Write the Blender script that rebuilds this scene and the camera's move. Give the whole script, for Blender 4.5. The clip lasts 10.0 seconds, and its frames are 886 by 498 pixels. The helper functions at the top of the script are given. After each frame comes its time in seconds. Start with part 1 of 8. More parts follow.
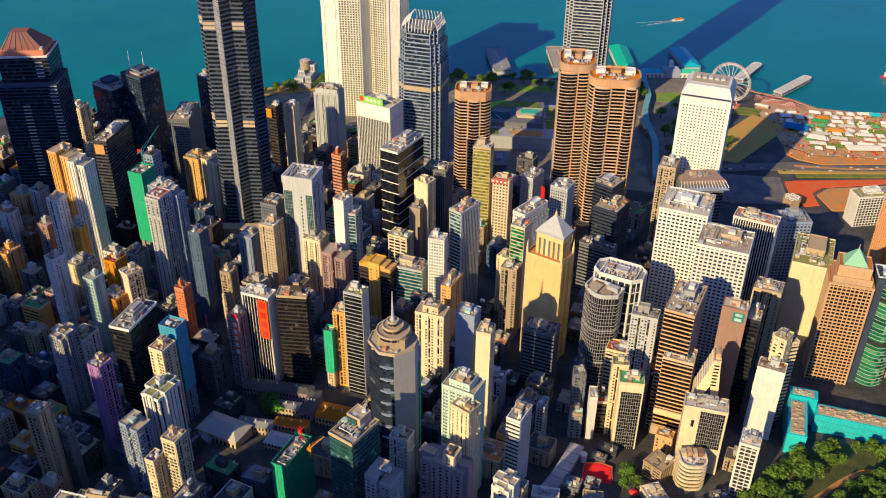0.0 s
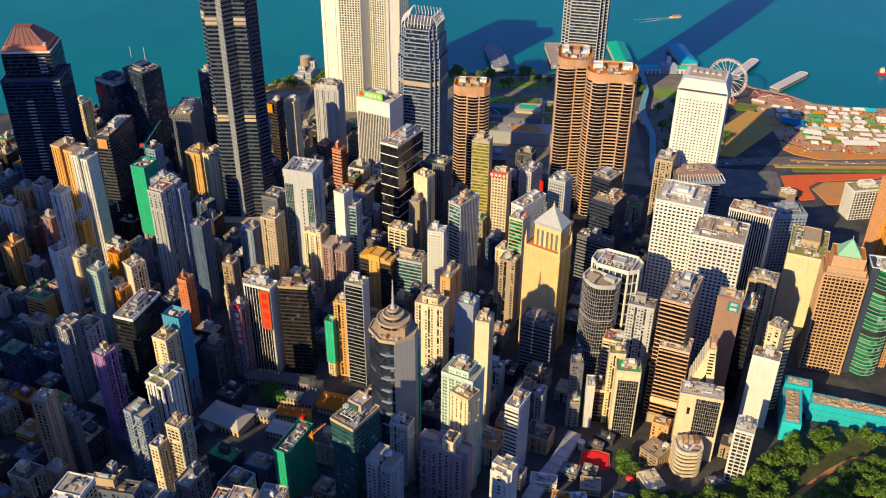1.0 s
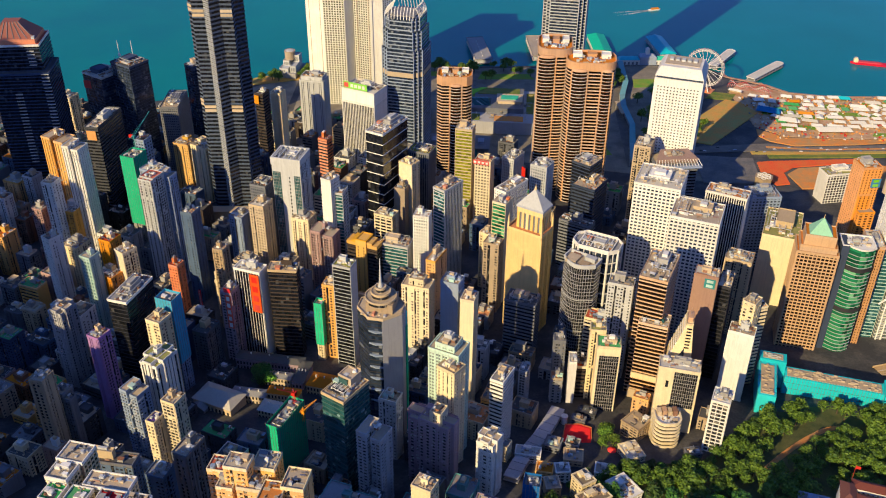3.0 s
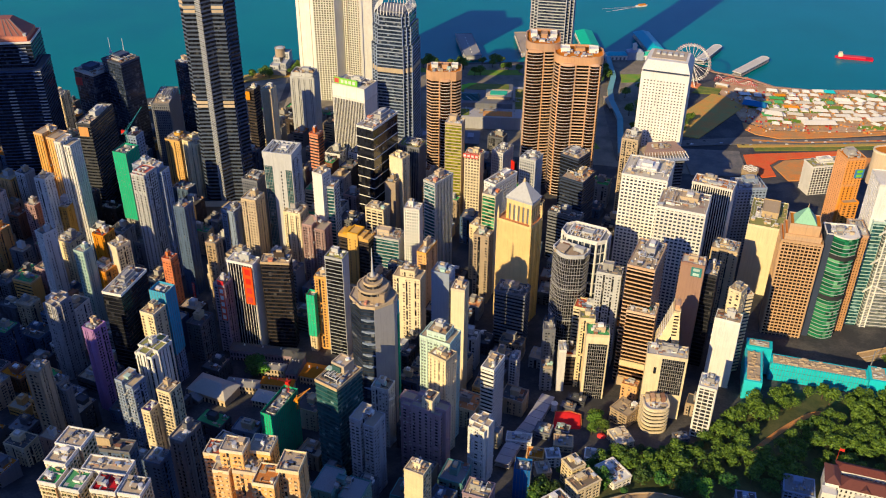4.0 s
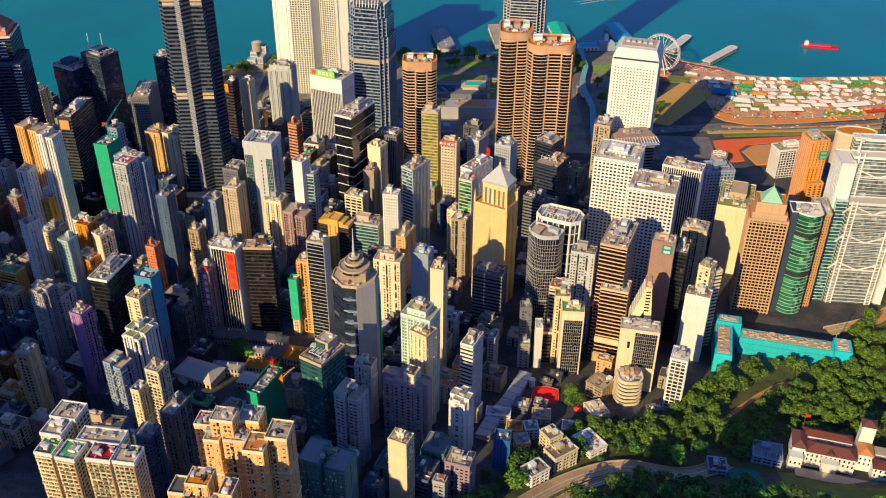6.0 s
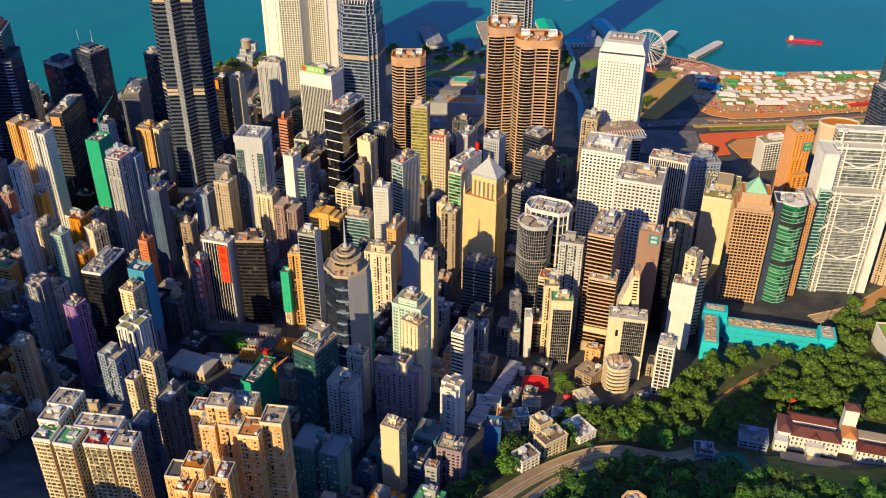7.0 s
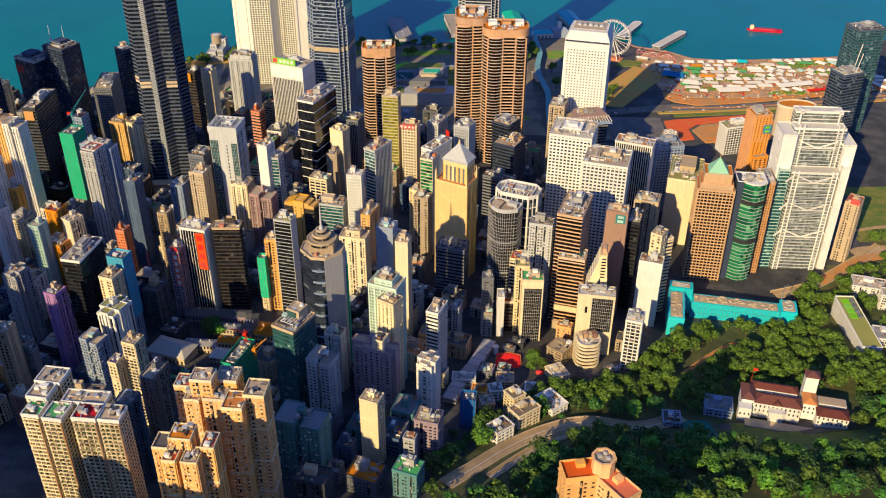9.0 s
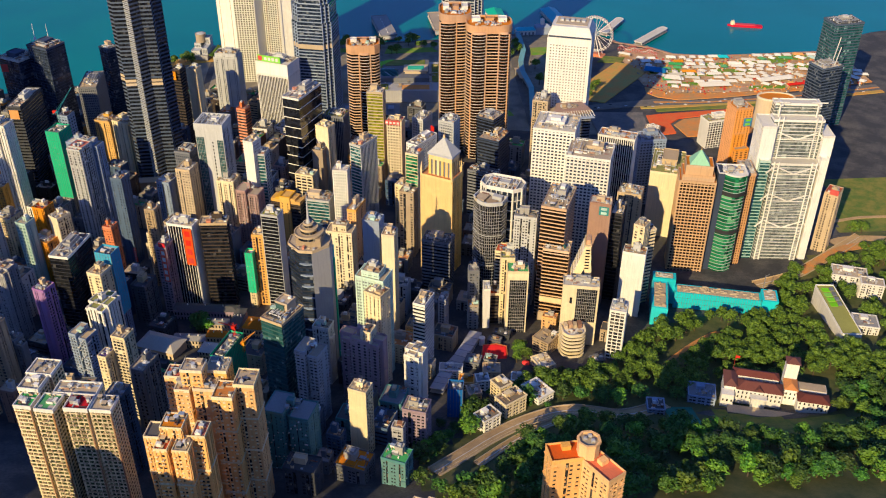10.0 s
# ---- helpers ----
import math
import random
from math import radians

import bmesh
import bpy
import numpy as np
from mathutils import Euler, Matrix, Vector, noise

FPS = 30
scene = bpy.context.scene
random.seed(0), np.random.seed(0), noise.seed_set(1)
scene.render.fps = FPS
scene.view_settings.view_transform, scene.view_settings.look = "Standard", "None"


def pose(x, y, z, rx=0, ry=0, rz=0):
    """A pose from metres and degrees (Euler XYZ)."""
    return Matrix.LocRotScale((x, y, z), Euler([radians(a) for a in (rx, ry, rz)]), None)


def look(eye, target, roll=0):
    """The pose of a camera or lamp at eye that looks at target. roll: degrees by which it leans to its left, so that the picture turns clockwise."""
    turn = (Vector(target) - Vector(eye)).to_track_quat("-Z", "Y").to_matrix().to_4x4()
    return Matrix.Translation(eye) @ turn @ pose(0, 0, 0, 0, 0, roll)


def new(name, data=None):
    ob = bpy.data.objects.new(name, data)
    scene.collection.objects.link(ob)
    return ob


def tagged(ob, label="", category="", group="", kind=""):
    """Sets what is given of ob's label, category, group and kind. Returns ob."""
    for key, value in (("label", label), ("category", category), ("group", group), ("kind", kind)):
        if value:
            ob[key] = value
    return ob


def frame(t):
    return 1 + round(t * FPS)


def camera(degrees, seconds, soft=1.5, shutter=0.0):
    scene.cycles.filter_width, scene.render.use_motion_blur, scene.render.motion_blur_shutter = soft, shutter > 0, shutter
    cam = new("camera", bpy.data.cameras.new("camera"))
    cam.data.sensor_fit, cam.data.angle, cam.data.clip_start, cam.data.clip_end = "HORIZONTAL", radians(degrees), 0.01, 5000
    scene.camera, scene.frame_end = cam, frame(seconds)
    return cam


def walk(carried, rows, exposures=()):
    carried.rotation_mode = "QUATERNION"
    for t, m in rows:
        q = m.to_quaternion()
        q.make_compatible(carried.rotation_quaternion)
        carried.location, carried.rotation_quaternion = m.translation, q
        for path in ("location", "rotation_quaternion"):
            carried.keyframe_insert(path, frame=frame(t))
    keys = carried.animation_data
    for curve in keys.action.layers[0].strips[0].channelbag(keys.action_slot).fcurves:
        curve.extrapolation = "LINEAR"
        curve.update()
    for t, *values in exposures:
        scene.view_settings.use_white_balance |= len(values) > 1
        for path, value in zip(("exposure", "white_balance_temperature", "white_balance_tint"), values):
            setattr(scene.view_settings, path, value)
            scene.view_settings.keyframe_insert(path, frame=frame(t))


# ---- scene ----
cam = camera(50.4, 10.0, soft=1.1)
METRES, EYE, TURN = 130.0, 570.0, 2.7
ROWS = [
    (0.0, 0.0, 0.0, 0.0, 0.33, -32.58, -0.52),
    (0.5, -0.0013, -0.0492, -0.003, 0.32, -32.58, -0.49),
    (1.0, 0.0005, -0.0999, -0.0019, 0.26, -32.6, -0.48),
    (1.5, 0.0011, -0.1519, -0.002, 0.05, -32.6, -0.47),
    (2.0, -0.0022, -0.2024, -0.0036, -0.23, -32.61, -0.47),
    (2.5, -0.0027, -0.2535, -0.0023, -0.55, -32.63, -0.46),
    (4.0, -0.0053, -0.4087, -0.0047, -1.57, -32.66, -0.4),
    (4.5, -0.0094, -0.4599, -0.0071, -1.99, -32.67, -0.4),
    (5.0, -0.013, -0.511, -0.0076, -2.42, -32.69, -0.39),
    (5.5, -0.0161, -0.5631, -0.0074, -2.84, -32.71, -0.37),
    (7.0, -0.03, -0.7119, -0.0148, -3.97, -32.71, -0.35),
    (7.5, -0.0378, -0.7644, -0.0159, -4.43, -32.73, -0.36),
    (8.0, -0.0433, -0.8141, -0.0164, -4.91, -32.75, -0.36),
    (8.5, -0.0499, -0.8624, -0.0178, -5.46, -32.77, -0.37),
    (9.0, -0.0553, -0.9094, -0.0183, -5.99, -32.79, -0.37),
    (9.5, -0.0606, -0.9552, -0.0193, -6.52, -32.81, -0.36),
    (10.0, -0.0662, -0.9955, -0.0205, -7.03, -32.79, -0.35),
]
walk(cam, [(t, pose(0, 0, EYE, 0, 0, TURN) @ pose(METRES * x, METRES * y, METRES * z, 90 + pitch, roll, yaw)) for t, x, y, z, yaw, pitch, roll in ROWS])
scene.view_settings.exposure = 0.0

# ---------------------------------------------------------------- daylight
SUN_EL, SUN_AZ = 26.2, 56.4          # height of the sun; bearing that its light travels along, from +x
world = bpy.data.worlds.new("sky")
scene.world = world
world.use_nodes = True
wn, wl = world.node_tree.nodes, world.node_tree.links
sky = wn.new("ShaderNodeTexSky")
sky.sky_type = "NISHITA"
sky.sun_disc = False
sky.sun_elevation = radians(SUN_EL)
sky.sun_rotation = radians(270 - SUN_AZ)
sky.air_density, sky.dust_density, sky.ozone_density = 1.2, 0.4, 3.0
tint = wn.new("ShaderNodeMix")
tint.data_type, tint.blend_type = "RGBA", "MULTIPLY"
tint.inputs[0].default_value, tint.inputs[7].default_value = 1.0, (0.66, 0.88, 1.62, 1)
wl.new(sky.outputs[0], tint.inputs[6])
wl.new(tint.outputs[2], wn["Background"].inputs[0])
wn["Background"].inputs[1].default_value = 0.095
sun = new("sun", bpy.data.lights.new("sun", "SUN"))
sun.data.energy, sun.data.angle, sun.data.color = 5.85, radians(0.5), (1.0, 0.77, 0.42)
ca, ce = radians(SUN_AZ), radians(SUN_EL)
sun_way = Vector((math.cos(ca) * math.cos(ce), math.sin(ca) * math.cos(ce), -math.sin(ce)))
sun.matrix_world = look((-600, -800, 900), Vector((-600, -800, 900)) + sun_way * 100)

# ---------------------------------------------------------------- materials
def shader(name, rough=0.8, metal=0.0):
    m = bpy.data.materials.new(name)
    m.use_nodes = True
    b = m.node_tree.nodes["Principled BSDF"]
    b.inputs["Roughness"].default_value, b.inputs["Metallic"].default_value = rough, metal
    return m, m.node_tree.nodes, m.node_tree.links, b


def node(n, kind, **values):
    k = n.new(kind)
    for key, v in values.items():
        k.inputs[key.replace("_", " ")].default_value = v
    return k


def blend(n, l, a, b, f, mode="MIX"):
    """Mixes colours a and b (sockets or tuples) by f."""
    k = n.new("ShaderNodeMix")
    k.data_type, k.blend_type = "RGBA", mode
    for i, v in ((6, a), (7, b), (0, f)):
        if hasattr(v, "is_output"):
            l.new(v, k.inputs[i])
        else:
            k.inputs[i].default_value = (*v, 1) if isinstance(v, tuple) else v
    return k.outputs[2]


def span(n, l, v, lo, hi, a=0.0, b=1.0):
    k = n.new("ShaderNodeMapRange")
    l.new(v, k.inputs[0])
    for i, q in enumerate((lo, hi, a, b)):
        k.inputs[i + 1].default_value = q
    return k.outputs[0]


def wall_mat(name, col, rough=0.8, dirt=0.4, grain=0.35, vary=0.12):
    """Painted or rendered wall: blotches, rain streaks running down, fine grain and a little relief."""
    m, n, l, b = shader(name, rough)
    co = n.new("ShaderNodeTexCoord").outputs["Object"]
    big = node(n, "ShaderNodeTexNoise", Scale=0.07, Detail=5.0, Roughness=0.6)
    fine = node(n, "ShaderNodeTexNoise", Scale=1.3, Detail=6.0, Roughness=0.7)
    mp = n.new("ShaderNodeMapping")
    mp.inputs["Scale"].default_value = (0.7, 0.7, 0.035)
    streak = node(n, "ShaderNodeTexNoise", Scale=1.0, Detail=4.0, Roughness=0.6)
    for q in (big, fine):
        l.new(co, q.inputs["Vector"])
    l.new(co, mp.inputs[0])
    l.new(mp.outputs[0], streak.inputs["Vector"])
    dark = tuple(c * 0.5 for c in col)
    c1 = blend(n, l, col, dark, span(n, l, streak.outputs[0], 0.48, 0.75, 0, dirt))
    c2 = blend(n, l, c1, tuple(min(1, c * 1.22) for c in col), span(n, l, big.outputs[0], 0.5, 0.72, 0, 0.6))
    c3 = blend(n, l, c2, dark, span(n, l, fine.outputs[0], 0.45, 0.8, 0, grain))
    hsv = n.new("ShaderNodeHueSaturation")
    l.new(span(n, l, n.new("ShaderNodeObjectInfo").outputs["Random"], 0, 1, 1 - vary, 1 + vary), hsv.inputs["Value"])
    twist = n.new("ShaderNodeMath")
    twist.operation = "PINGPONG"
    l.new(span(n, l, n.new("ShaderNodeObjectInfo").outputs["Random"], 0, 1, 0, 9.7), twist.inputs[0])
    twist.inputs[1].default_value = 1.0
    l.new(span(n, l, twist.outputs[0], 0, 1, 0.92, 1.22), hsv.inputs["Saturation"])
    l.new(c3, hsv.inputs["Color"])
    l.new(hsv.outputs[0], b.inputs["Base Color"])
    bump = node(n, "ShaderNodeBump", Strength=0.25, Distance=0.05)
    l.new(fine.outputs[0], bump.inputs["Height"])
    l.new(bump.outputs[0], b.inputs["Normal"])
    return m


def glass_mat(name, deep, mid, pale, bay=2.6, storey=3.6, share=0.8, rough=0.12):
    """Window glass seen from outside: each pane has its own depth of tint, some have blinds drawn; leaf glass has
    painted reflections.
    """
    m, n, l, b = shader(name, rough)
    co = n.new("ShaderNodeTexCoord").outputs["Object"]
    sep = n.new("ShaderNodeSeparateXYZ")
    l.new(co, sep.inputs[0])

    def calc(op, a, q):
        k = n.new("ShaderNodeMath")
        k.operation = op
        for i, v in enumerate((a, q)):
            if hasattr(v, "is_output"):
                l.new(v, k.inputs[i])
            elif v is not None:
                k.inputs[i].default_value = v
        return k.outputs[0]
    along = calc("FLOOR", calc("DIVIDE", calc("ADD", sep.outputs[0], calc("MULTIPLY", sep.outputs[1], 1.37)), bay), None)
    up = calc("FLOOR", calc("DIVIDE", sep.outputs[2], storey), None)
    cell = n.new("ShaderNodeCombineXYZ")
    l.new(along, cell.inputs[0])
    l.new(up, cell.inputs[1])
    wn_ = n.new("ShaderNodeTexWhiteNoise")
    l.new(cell.outputs[0], wn_.inputs["Vector"])
    v = wn_.outputs["Value"]
    c = blend(n, l, deep, mid, span(n, l, v, 0.0, share))
    c = blend(n, l, c, pale, span(n, l, v, share + 0.08, 1.0, 0, 0.9))
    l.new(c, b.inputs["Base Color"])
    b.inputs["IOR"].default_value = 1.5
    wob = node(n, "ShaderNodeTexNoise", Scale=0.4, Detail=2.0)
    l.new(co, wob.inputs["Vector"])
    bump = node(n, "ShaderNodeBump", Strength=0.06, Distance=0.3)
    l.new(wob.outputs[0], bump.inputs["Height"])
    l.new(bump.outputs[0], b.inputs["Normal"])
    return m


PAINT = {
    "white": (0.76, 0.74, 0.68), "cream": (0.74, 0.63, 0.42), "gold": (0.80, 0.57, 0.25), "tan": (0.40, 0.31, 0.21),
    "sand": (0.54, 0.43, 0.29), "ochre": (0.66, 0.40, 0.13), "brown": (0.30, 0.17, 0.09), "copper": (0.56, 0.34, 0.20),
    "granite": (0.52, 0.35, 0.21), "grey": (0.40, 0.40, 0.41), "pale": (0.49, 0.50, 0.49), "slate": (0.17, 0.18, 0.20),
    # deepsea and dusk: dark tones that carry shade in the wall colour
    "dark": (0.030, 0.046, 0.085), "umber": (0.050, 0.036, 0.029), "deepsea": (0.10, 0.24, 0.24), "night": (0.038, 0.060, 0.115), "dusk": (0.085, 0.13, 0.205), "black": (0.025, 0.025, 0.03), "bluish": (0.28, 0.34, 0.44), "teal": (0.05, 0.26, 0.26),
    "mint": (0.45, 0.62, 0.55), "celadon": (0.58, 0.72, 0.62), "ivory": (0.74, 0.72, 0.62), "orange": (0.70, 0.30, 0.06), "red": (0.60, 0.05, 0.04), "pink": (0.40, 0.27, 0.25),
    "purple": (0.36, 0.19, 0.42), "blue": (0.06, 0.22, 0.42), "concrete": (0.34, 0.33, 0.31), "salmon": (0.66, 0.26, 0.15),
    "mauve": (0.34, 0.26, 0.30), "lime": (0.22, 0.60, 0.05), "peach": (0.80, 0.47, 0.20), "steel": (0.48, 0.50, 0.54), "crimson": (0.30, 0.09, 0.06), "clay": (0.34, 0.22, 0.17), "rose": (0.62, 0.03, 0.06), "gunmetal": (0.08, 0.105, 0.15), "apricot": (0.63, 0.43, 0.28), "tangerine": (0.74, 0.36, 0.14), "bottle": (0.035, 0.095, 0.095), "charcoal": (0.055, 0.06, 0.07), "smoke": (0.13, 0.135, 0.15), "rust": (0.26, 0.13, 0.08), "vermilion": (0.78, 0.09, 0.02),
}
WALL = {k: wall_mat("wall_" + k, v) for k, v in PAINT.items()}
GLASS = {
    "navy": glass_mat("glass_navy", (0.010, 0.016, 0.030), (0.030, 0.045, 0.075), (0.20, 0.22, 0.24)),
    "ink": glass_mat("glass_ink", (0.006, 0.007, 0.010), (0.018, 0.020, 0.026), (0.10, 0.10, 0.10), share=0.86),
    "sea": glass_mat("glass_sea", (0.010, 0.050, 0.055), (0.030, 0.12, 0.13), (0.25, 0.40, 0.40)),
    # leaf: dark and bright panes paint the patches of green reflection
    "leaf": glass_mat("glass_leaf", (0.004, 0.030, 0.018), (0.020, 0.20, 0.09), (0.20, 0.48, 0.26), bay=3.4, storey=3.9, share=0.62),
    "olive": glass_mat("glass_olive", (0.10, 0.11, 0.01), (0.30, 0.30, 0.03), (0.05, 0.06, 0.02)),
    "brick": glass_mat("glass_bronze", (0.020, 0.012, 0.008), (0.055, 0.030, 0.018), (0.20, 0.12, 0.07)),
    "bronze": glass_mat("glass_dark_bronze", (0.006, 0.004, 0.003), (0.018, 0.010, 0.006), (0.07, 0.045, 0.03), share=0.86),
    "moss": glass_mat("glass_moss", (0.02, 0.025, 0.012), (0.075, 0.085, 0.035), (0.36, 0.36, 0.20), bay=1.6, storey=3.05, share=0.7, rough=0.2),
    "silver": glass_mat("glass_silver", (0.07, 0.085, 0.085), (0.17, 0.20, 0.19), (0.42, 0.46, 0.42), rough=0.2),
    "home": glass_mat("glass_home", (0.010, 0.012, 0.016), (0.040, 0.042, 0.046), (0.34, 0.31, 0.25), bay=1.6, storey=3.0, share=0.74, rough=0.2),
}
ROOF = {
    "teal": wall_mat("roof_teal", (0.16, 0.36, 0.38), 0.8, 0.2, 0.4), "brown": wall_mat("roof_brown", (0.20, 0.16, 0.11), 0.9, 0.2, 0.5), "purple": wall_mat("roof_purple", (0.10, 0.06, 0.22), 0.9, 0.2, 0.5), "tan": wall_mat("roof_tan", (0.44, 0.36, 0.26), 0.9, 0.2, 0.6), "grey": wall_mat("roof_grey", (0.26, 0.26, 0.26), 0.9, 0.2, 0.6),
    "pale": wall_mat("roof_pale", (0.58, 0.55, 0.47), 0.9, 0.2, 0.5), "red": wall_mat("roof_red", (0.52, 0.11, 0.06), 0.9, 0.2, 0.5),
    "green": wall_mat("roof_green", (0.08, 0.36, 0.13), 0.9, 0.2, 0.5), "dark": wall_mat("roof_dark", (0.09, 0.09, 0.09), 0.9, 0.2, 0.5),
    "orange": wall_mat("roof_orange", (0.60, 0.24, 0.08), 0.9, 0.2, 0.5),
    "crimson": wall_mat("roof_crimson", (0.55, 0.05, 0.06), 0.9, 0.2, 0.4), "coral": wall_mat("roof_coral", (0.72, 0.17, 0.07), 0.9, 0.2, 0.4),
    "moss": wall_mat("roof_moss", (0.30, 0.30, 0.09), 0.9, 0.2, 0.5), "white": wall_mat("roof_white", (0.75, 0.73, 0.66), 0.9, 0.2, 0.4),
}
NET = {
    "green": wall_mat("net_green", (0.005, 0.52, 0.27), 0.9, 0.5, 0.5), "navy": wall_mat("net_navy", (0.02, 0.12, 0.34), 0.9, 0.5, 0.5), "blue": wall_mat("net_blue", (0.02, 0.35, 0.55), 0.9, 0.5, 0.5),
    "turquoise": wall_mat("net_turquoise", (0.005, 0.55, 0.62), 0.85, 0.2, 0.2),
}


def metal_mat(name, col, rough=0.35):
    m, n, l, b = shader(name, rough, 0.9)
    co = n.new("ShaderNodeTexCoord").outputs["Object"]
    nz = node(n, "ShaderNodeTexNoise", Scale=0.8, Detail=5.0)
    l.new(co, nz.inputs["Vector"])
    l.new(blend(n, l, col, tuple(c * 0.6 for c in col), nz.outputs[0]), b.inputs["Base Color"])
    return m


STEEL = metal_mat("steel", (0.62, 0.62, 0.62))


# ---------------------------------------------------------------- building kit
def mesh_of(name, verts, faces, mat=None, smooth=False):
    me = bpy.data.meshes.new(name)
    me.from_pydata(verts, [], faces)
    if mat:
        me.materials.append(mat)
    if smooth:
        me.polygons.foreach_set("use_smooth", [True] * len(me.polygons))
    me.update()
    return me


def part(name, me, parent, label="", loc=(0, 0, 0), rz=0.0, kind=""):
    ob = new(name, me)
    ob.parent = parent
    ob.location = loc
    ob.rotation_euler[2] = radians(rz)
    return tagged(ob, label=label, kind=kind)


class Solid:
    """Collects boxes and prisms and makes them one mesh."""

    def __init__(self):
        self.v, self.f = [], []

    def box(self, x0, x1, y0, y1, z0, z1):
        return self.prism(((x0, y0), (x1, y0), (x1, y1), (x0, y1)), z0, z1)

    def prism(self, pts, z0, z1, top=None):
        """An upright prism over pts (counter-clockwise); top: other points for its upper end."""
        k, n = len(self.v), len(pts)
        self.v += [(p[0], p[1], z0) for p in pts] + [(p[0], p[1], z1) for p in (top or pts)]
        self.f += [tuple(k + i for i in reversed(range(n))), tuple(k + n + i for i in range(n))]
        self.f += [(k + i, k + (i + 1) % n, k + n + (i + 1) % n, k + n + i) for i in range(n)]
        return self

    def ring(self, outer, inner, z0, z1):
        """A closed band between two outlines with the same number of points."""
        k, n = len(self.v), len(outer)
        for pts, z in ((outer, z0), (outer, z1), (inner, z1), (inner, z0)):
            self.v += [(p[0], p[1], z) for p in pts]
        for i in range(n):
            j = (i + 1) % n
            for a in range(4):
                q = (a + 1) % 4
                self.f.append((k + a * n + i, k + a * n + j, k + q * n + j, k + q * n + i))
        return self

    def beam(self, a, b, r=0.3, sides=4):
        """A straight bar from a to b."""
        a, b = Vector(a), Vector(b)
        w = (b - a).normalized()
        u = w.cross(Vector((0, 0, 1)) if abs(w.z) < 0.9 else Vector((1, 0, 0))).normalized()
        s = w.cross(u)
        k = len(self.v)
        for p in (a, b):
            for i in range(sides):
                q = math.tau * (i + 0.5) / sides
                self.v.append(tuple(p + (u * math.cos(q) + s * math.sin(q)) * r))
        self.f += [(k + i, k + (i + 1) % sides, k + sides + (i + 1) % sides, k + sides + i) for i in range(sides)]
        self.f += [tuple(k + i for i in reversed(range(sides))), tuple(k + sides + i for i in range(sides))]
        return self

    def drum(self, x, y, z0, z1, r, sides=16, r2=None):
        a = [(x + r * math.cos(math.tau * i / sides), y + r * math.sin(math.tau * i / sides)) for i in range(sides)]
        q = r if r2 is None else r2
        b = [(x + q * math.cos(math.tau * i / sides), y + q * math.sin(math.tau * i / sides)) for i in range(sides)]
        return self.prism(a, z0, z1, b)

    def mesh(self, name, mat=None, smooth=False):
        return mesh_of(name, self.v, self.f, mat, smooth)


def rect(w, d, ox=0.0, oy=0.0):
    return [(ox - w / 2, oy - d / 2), (ox + w / 2, oy - d / 2), (ox + w / 2, oy + d / 2), (ox - w / 2, oy + d / 2)]


def rounded(w, d, r, steps=5, corners=(1, 1, 1, 1)):
    """A rectangle with round corners, from the front-left one on."""
    out = []
    for i, (sx, sy, a0) in enumerate(((-1, -1, 180), (1, -1, 270), (1, 1, 0), (-1, 1, 90))):
        if corners[i]:
            for k in range(steps + 1):
                a = radians(a0 + 90 * k / steps)
                out.append((sx * (w / 2 - r) + r * math.cos(a), sy * (d / 2 - r) + r * math.sin(a)))
        else:
            out.append((sx * w / 2, sy * d / 2))
    return out


def grown(pts, by):
    """The outline moved outwards by so many metres."""
    n, out = len(pts), []
    for i in range(n):
        a, b, c = (Vector(pts[(i + k) % n]).to_2d() for k in (-1, 0, 1))
        e, f = (b - a).normalized(), (c - b).normalized()
        m = Vector((e.y + f.y, -e.x - f.x))
        m = m.normalized() if m.length > 1e-6 else Vector((e.y, -e.x))
        k = by / max(0.4, m.dot(Vector((e.y, -e.x))))
        out.append((b.x + m.x * k, b.y + m.y * k))
    return out


# storey height, band height, bay width, pier width, how far they stand out
STYLE = {
    "bands": (3.9, 1.8, 0, 0, 0.5), "thin": (3.9, 0.8, 0, 0, 0.35), "grid": (3.7, 1.65, 3.9, 1.35, 0.55), "arch": (3.6, 1.1, 3.4, 0.8, 0.8), "fine": (3.5, 1.4, 2.5, 1.0, 0.4),
    "fins": (0, 0, 2.3, 0.8, 0.7), "resi": (3.05, 1.25, 3.1, 1.1, 0.38), "slot": (3.05, 1.15, 4.2, 2.8, 0.36),
    "blank": (0, 0, 16.0, 15.95, 0.4), "line": (3.9, 0.45, 0, 0, 0.35), "wide": (3.8, 1.5, 7.0, 1.2, 0.45), "flat": (3.1, 1.4, 2.8, 0.95, 0.3),
    "balcony": (3.05, 0.85, 3.2, 0.55, 0.42), "strip": (4.0, 1.1, 0, 0, 0.4), "lattice": (3.6, 0.7, 4.0, 0.7, 0.6),
    "small": (3.2, 1.7, 3.0, 1.45, 0.32), "rib": (0, 0, 3.6, 2.5, 0.5), "needle": (0, 0, 2.7, 0.4, 0.5), "frame": (11.2, 0.7, 5.6, 0.8, 0.5), "ladder": (12.5, 0.9, 0, 0, 0.3), "hotel": (3.4, 1.1, 3.6, 1.3, 0.4),
}


LIVED = ("resi", "slot", "small", "flat", "balcony")
LIVED_IN = [None]   # random source while a dwelling facade is in hand
MODE = [0, 1.0]     # facade rhythm of the block in hand: even, upright piers, long ledges or paired windows; bay stretch


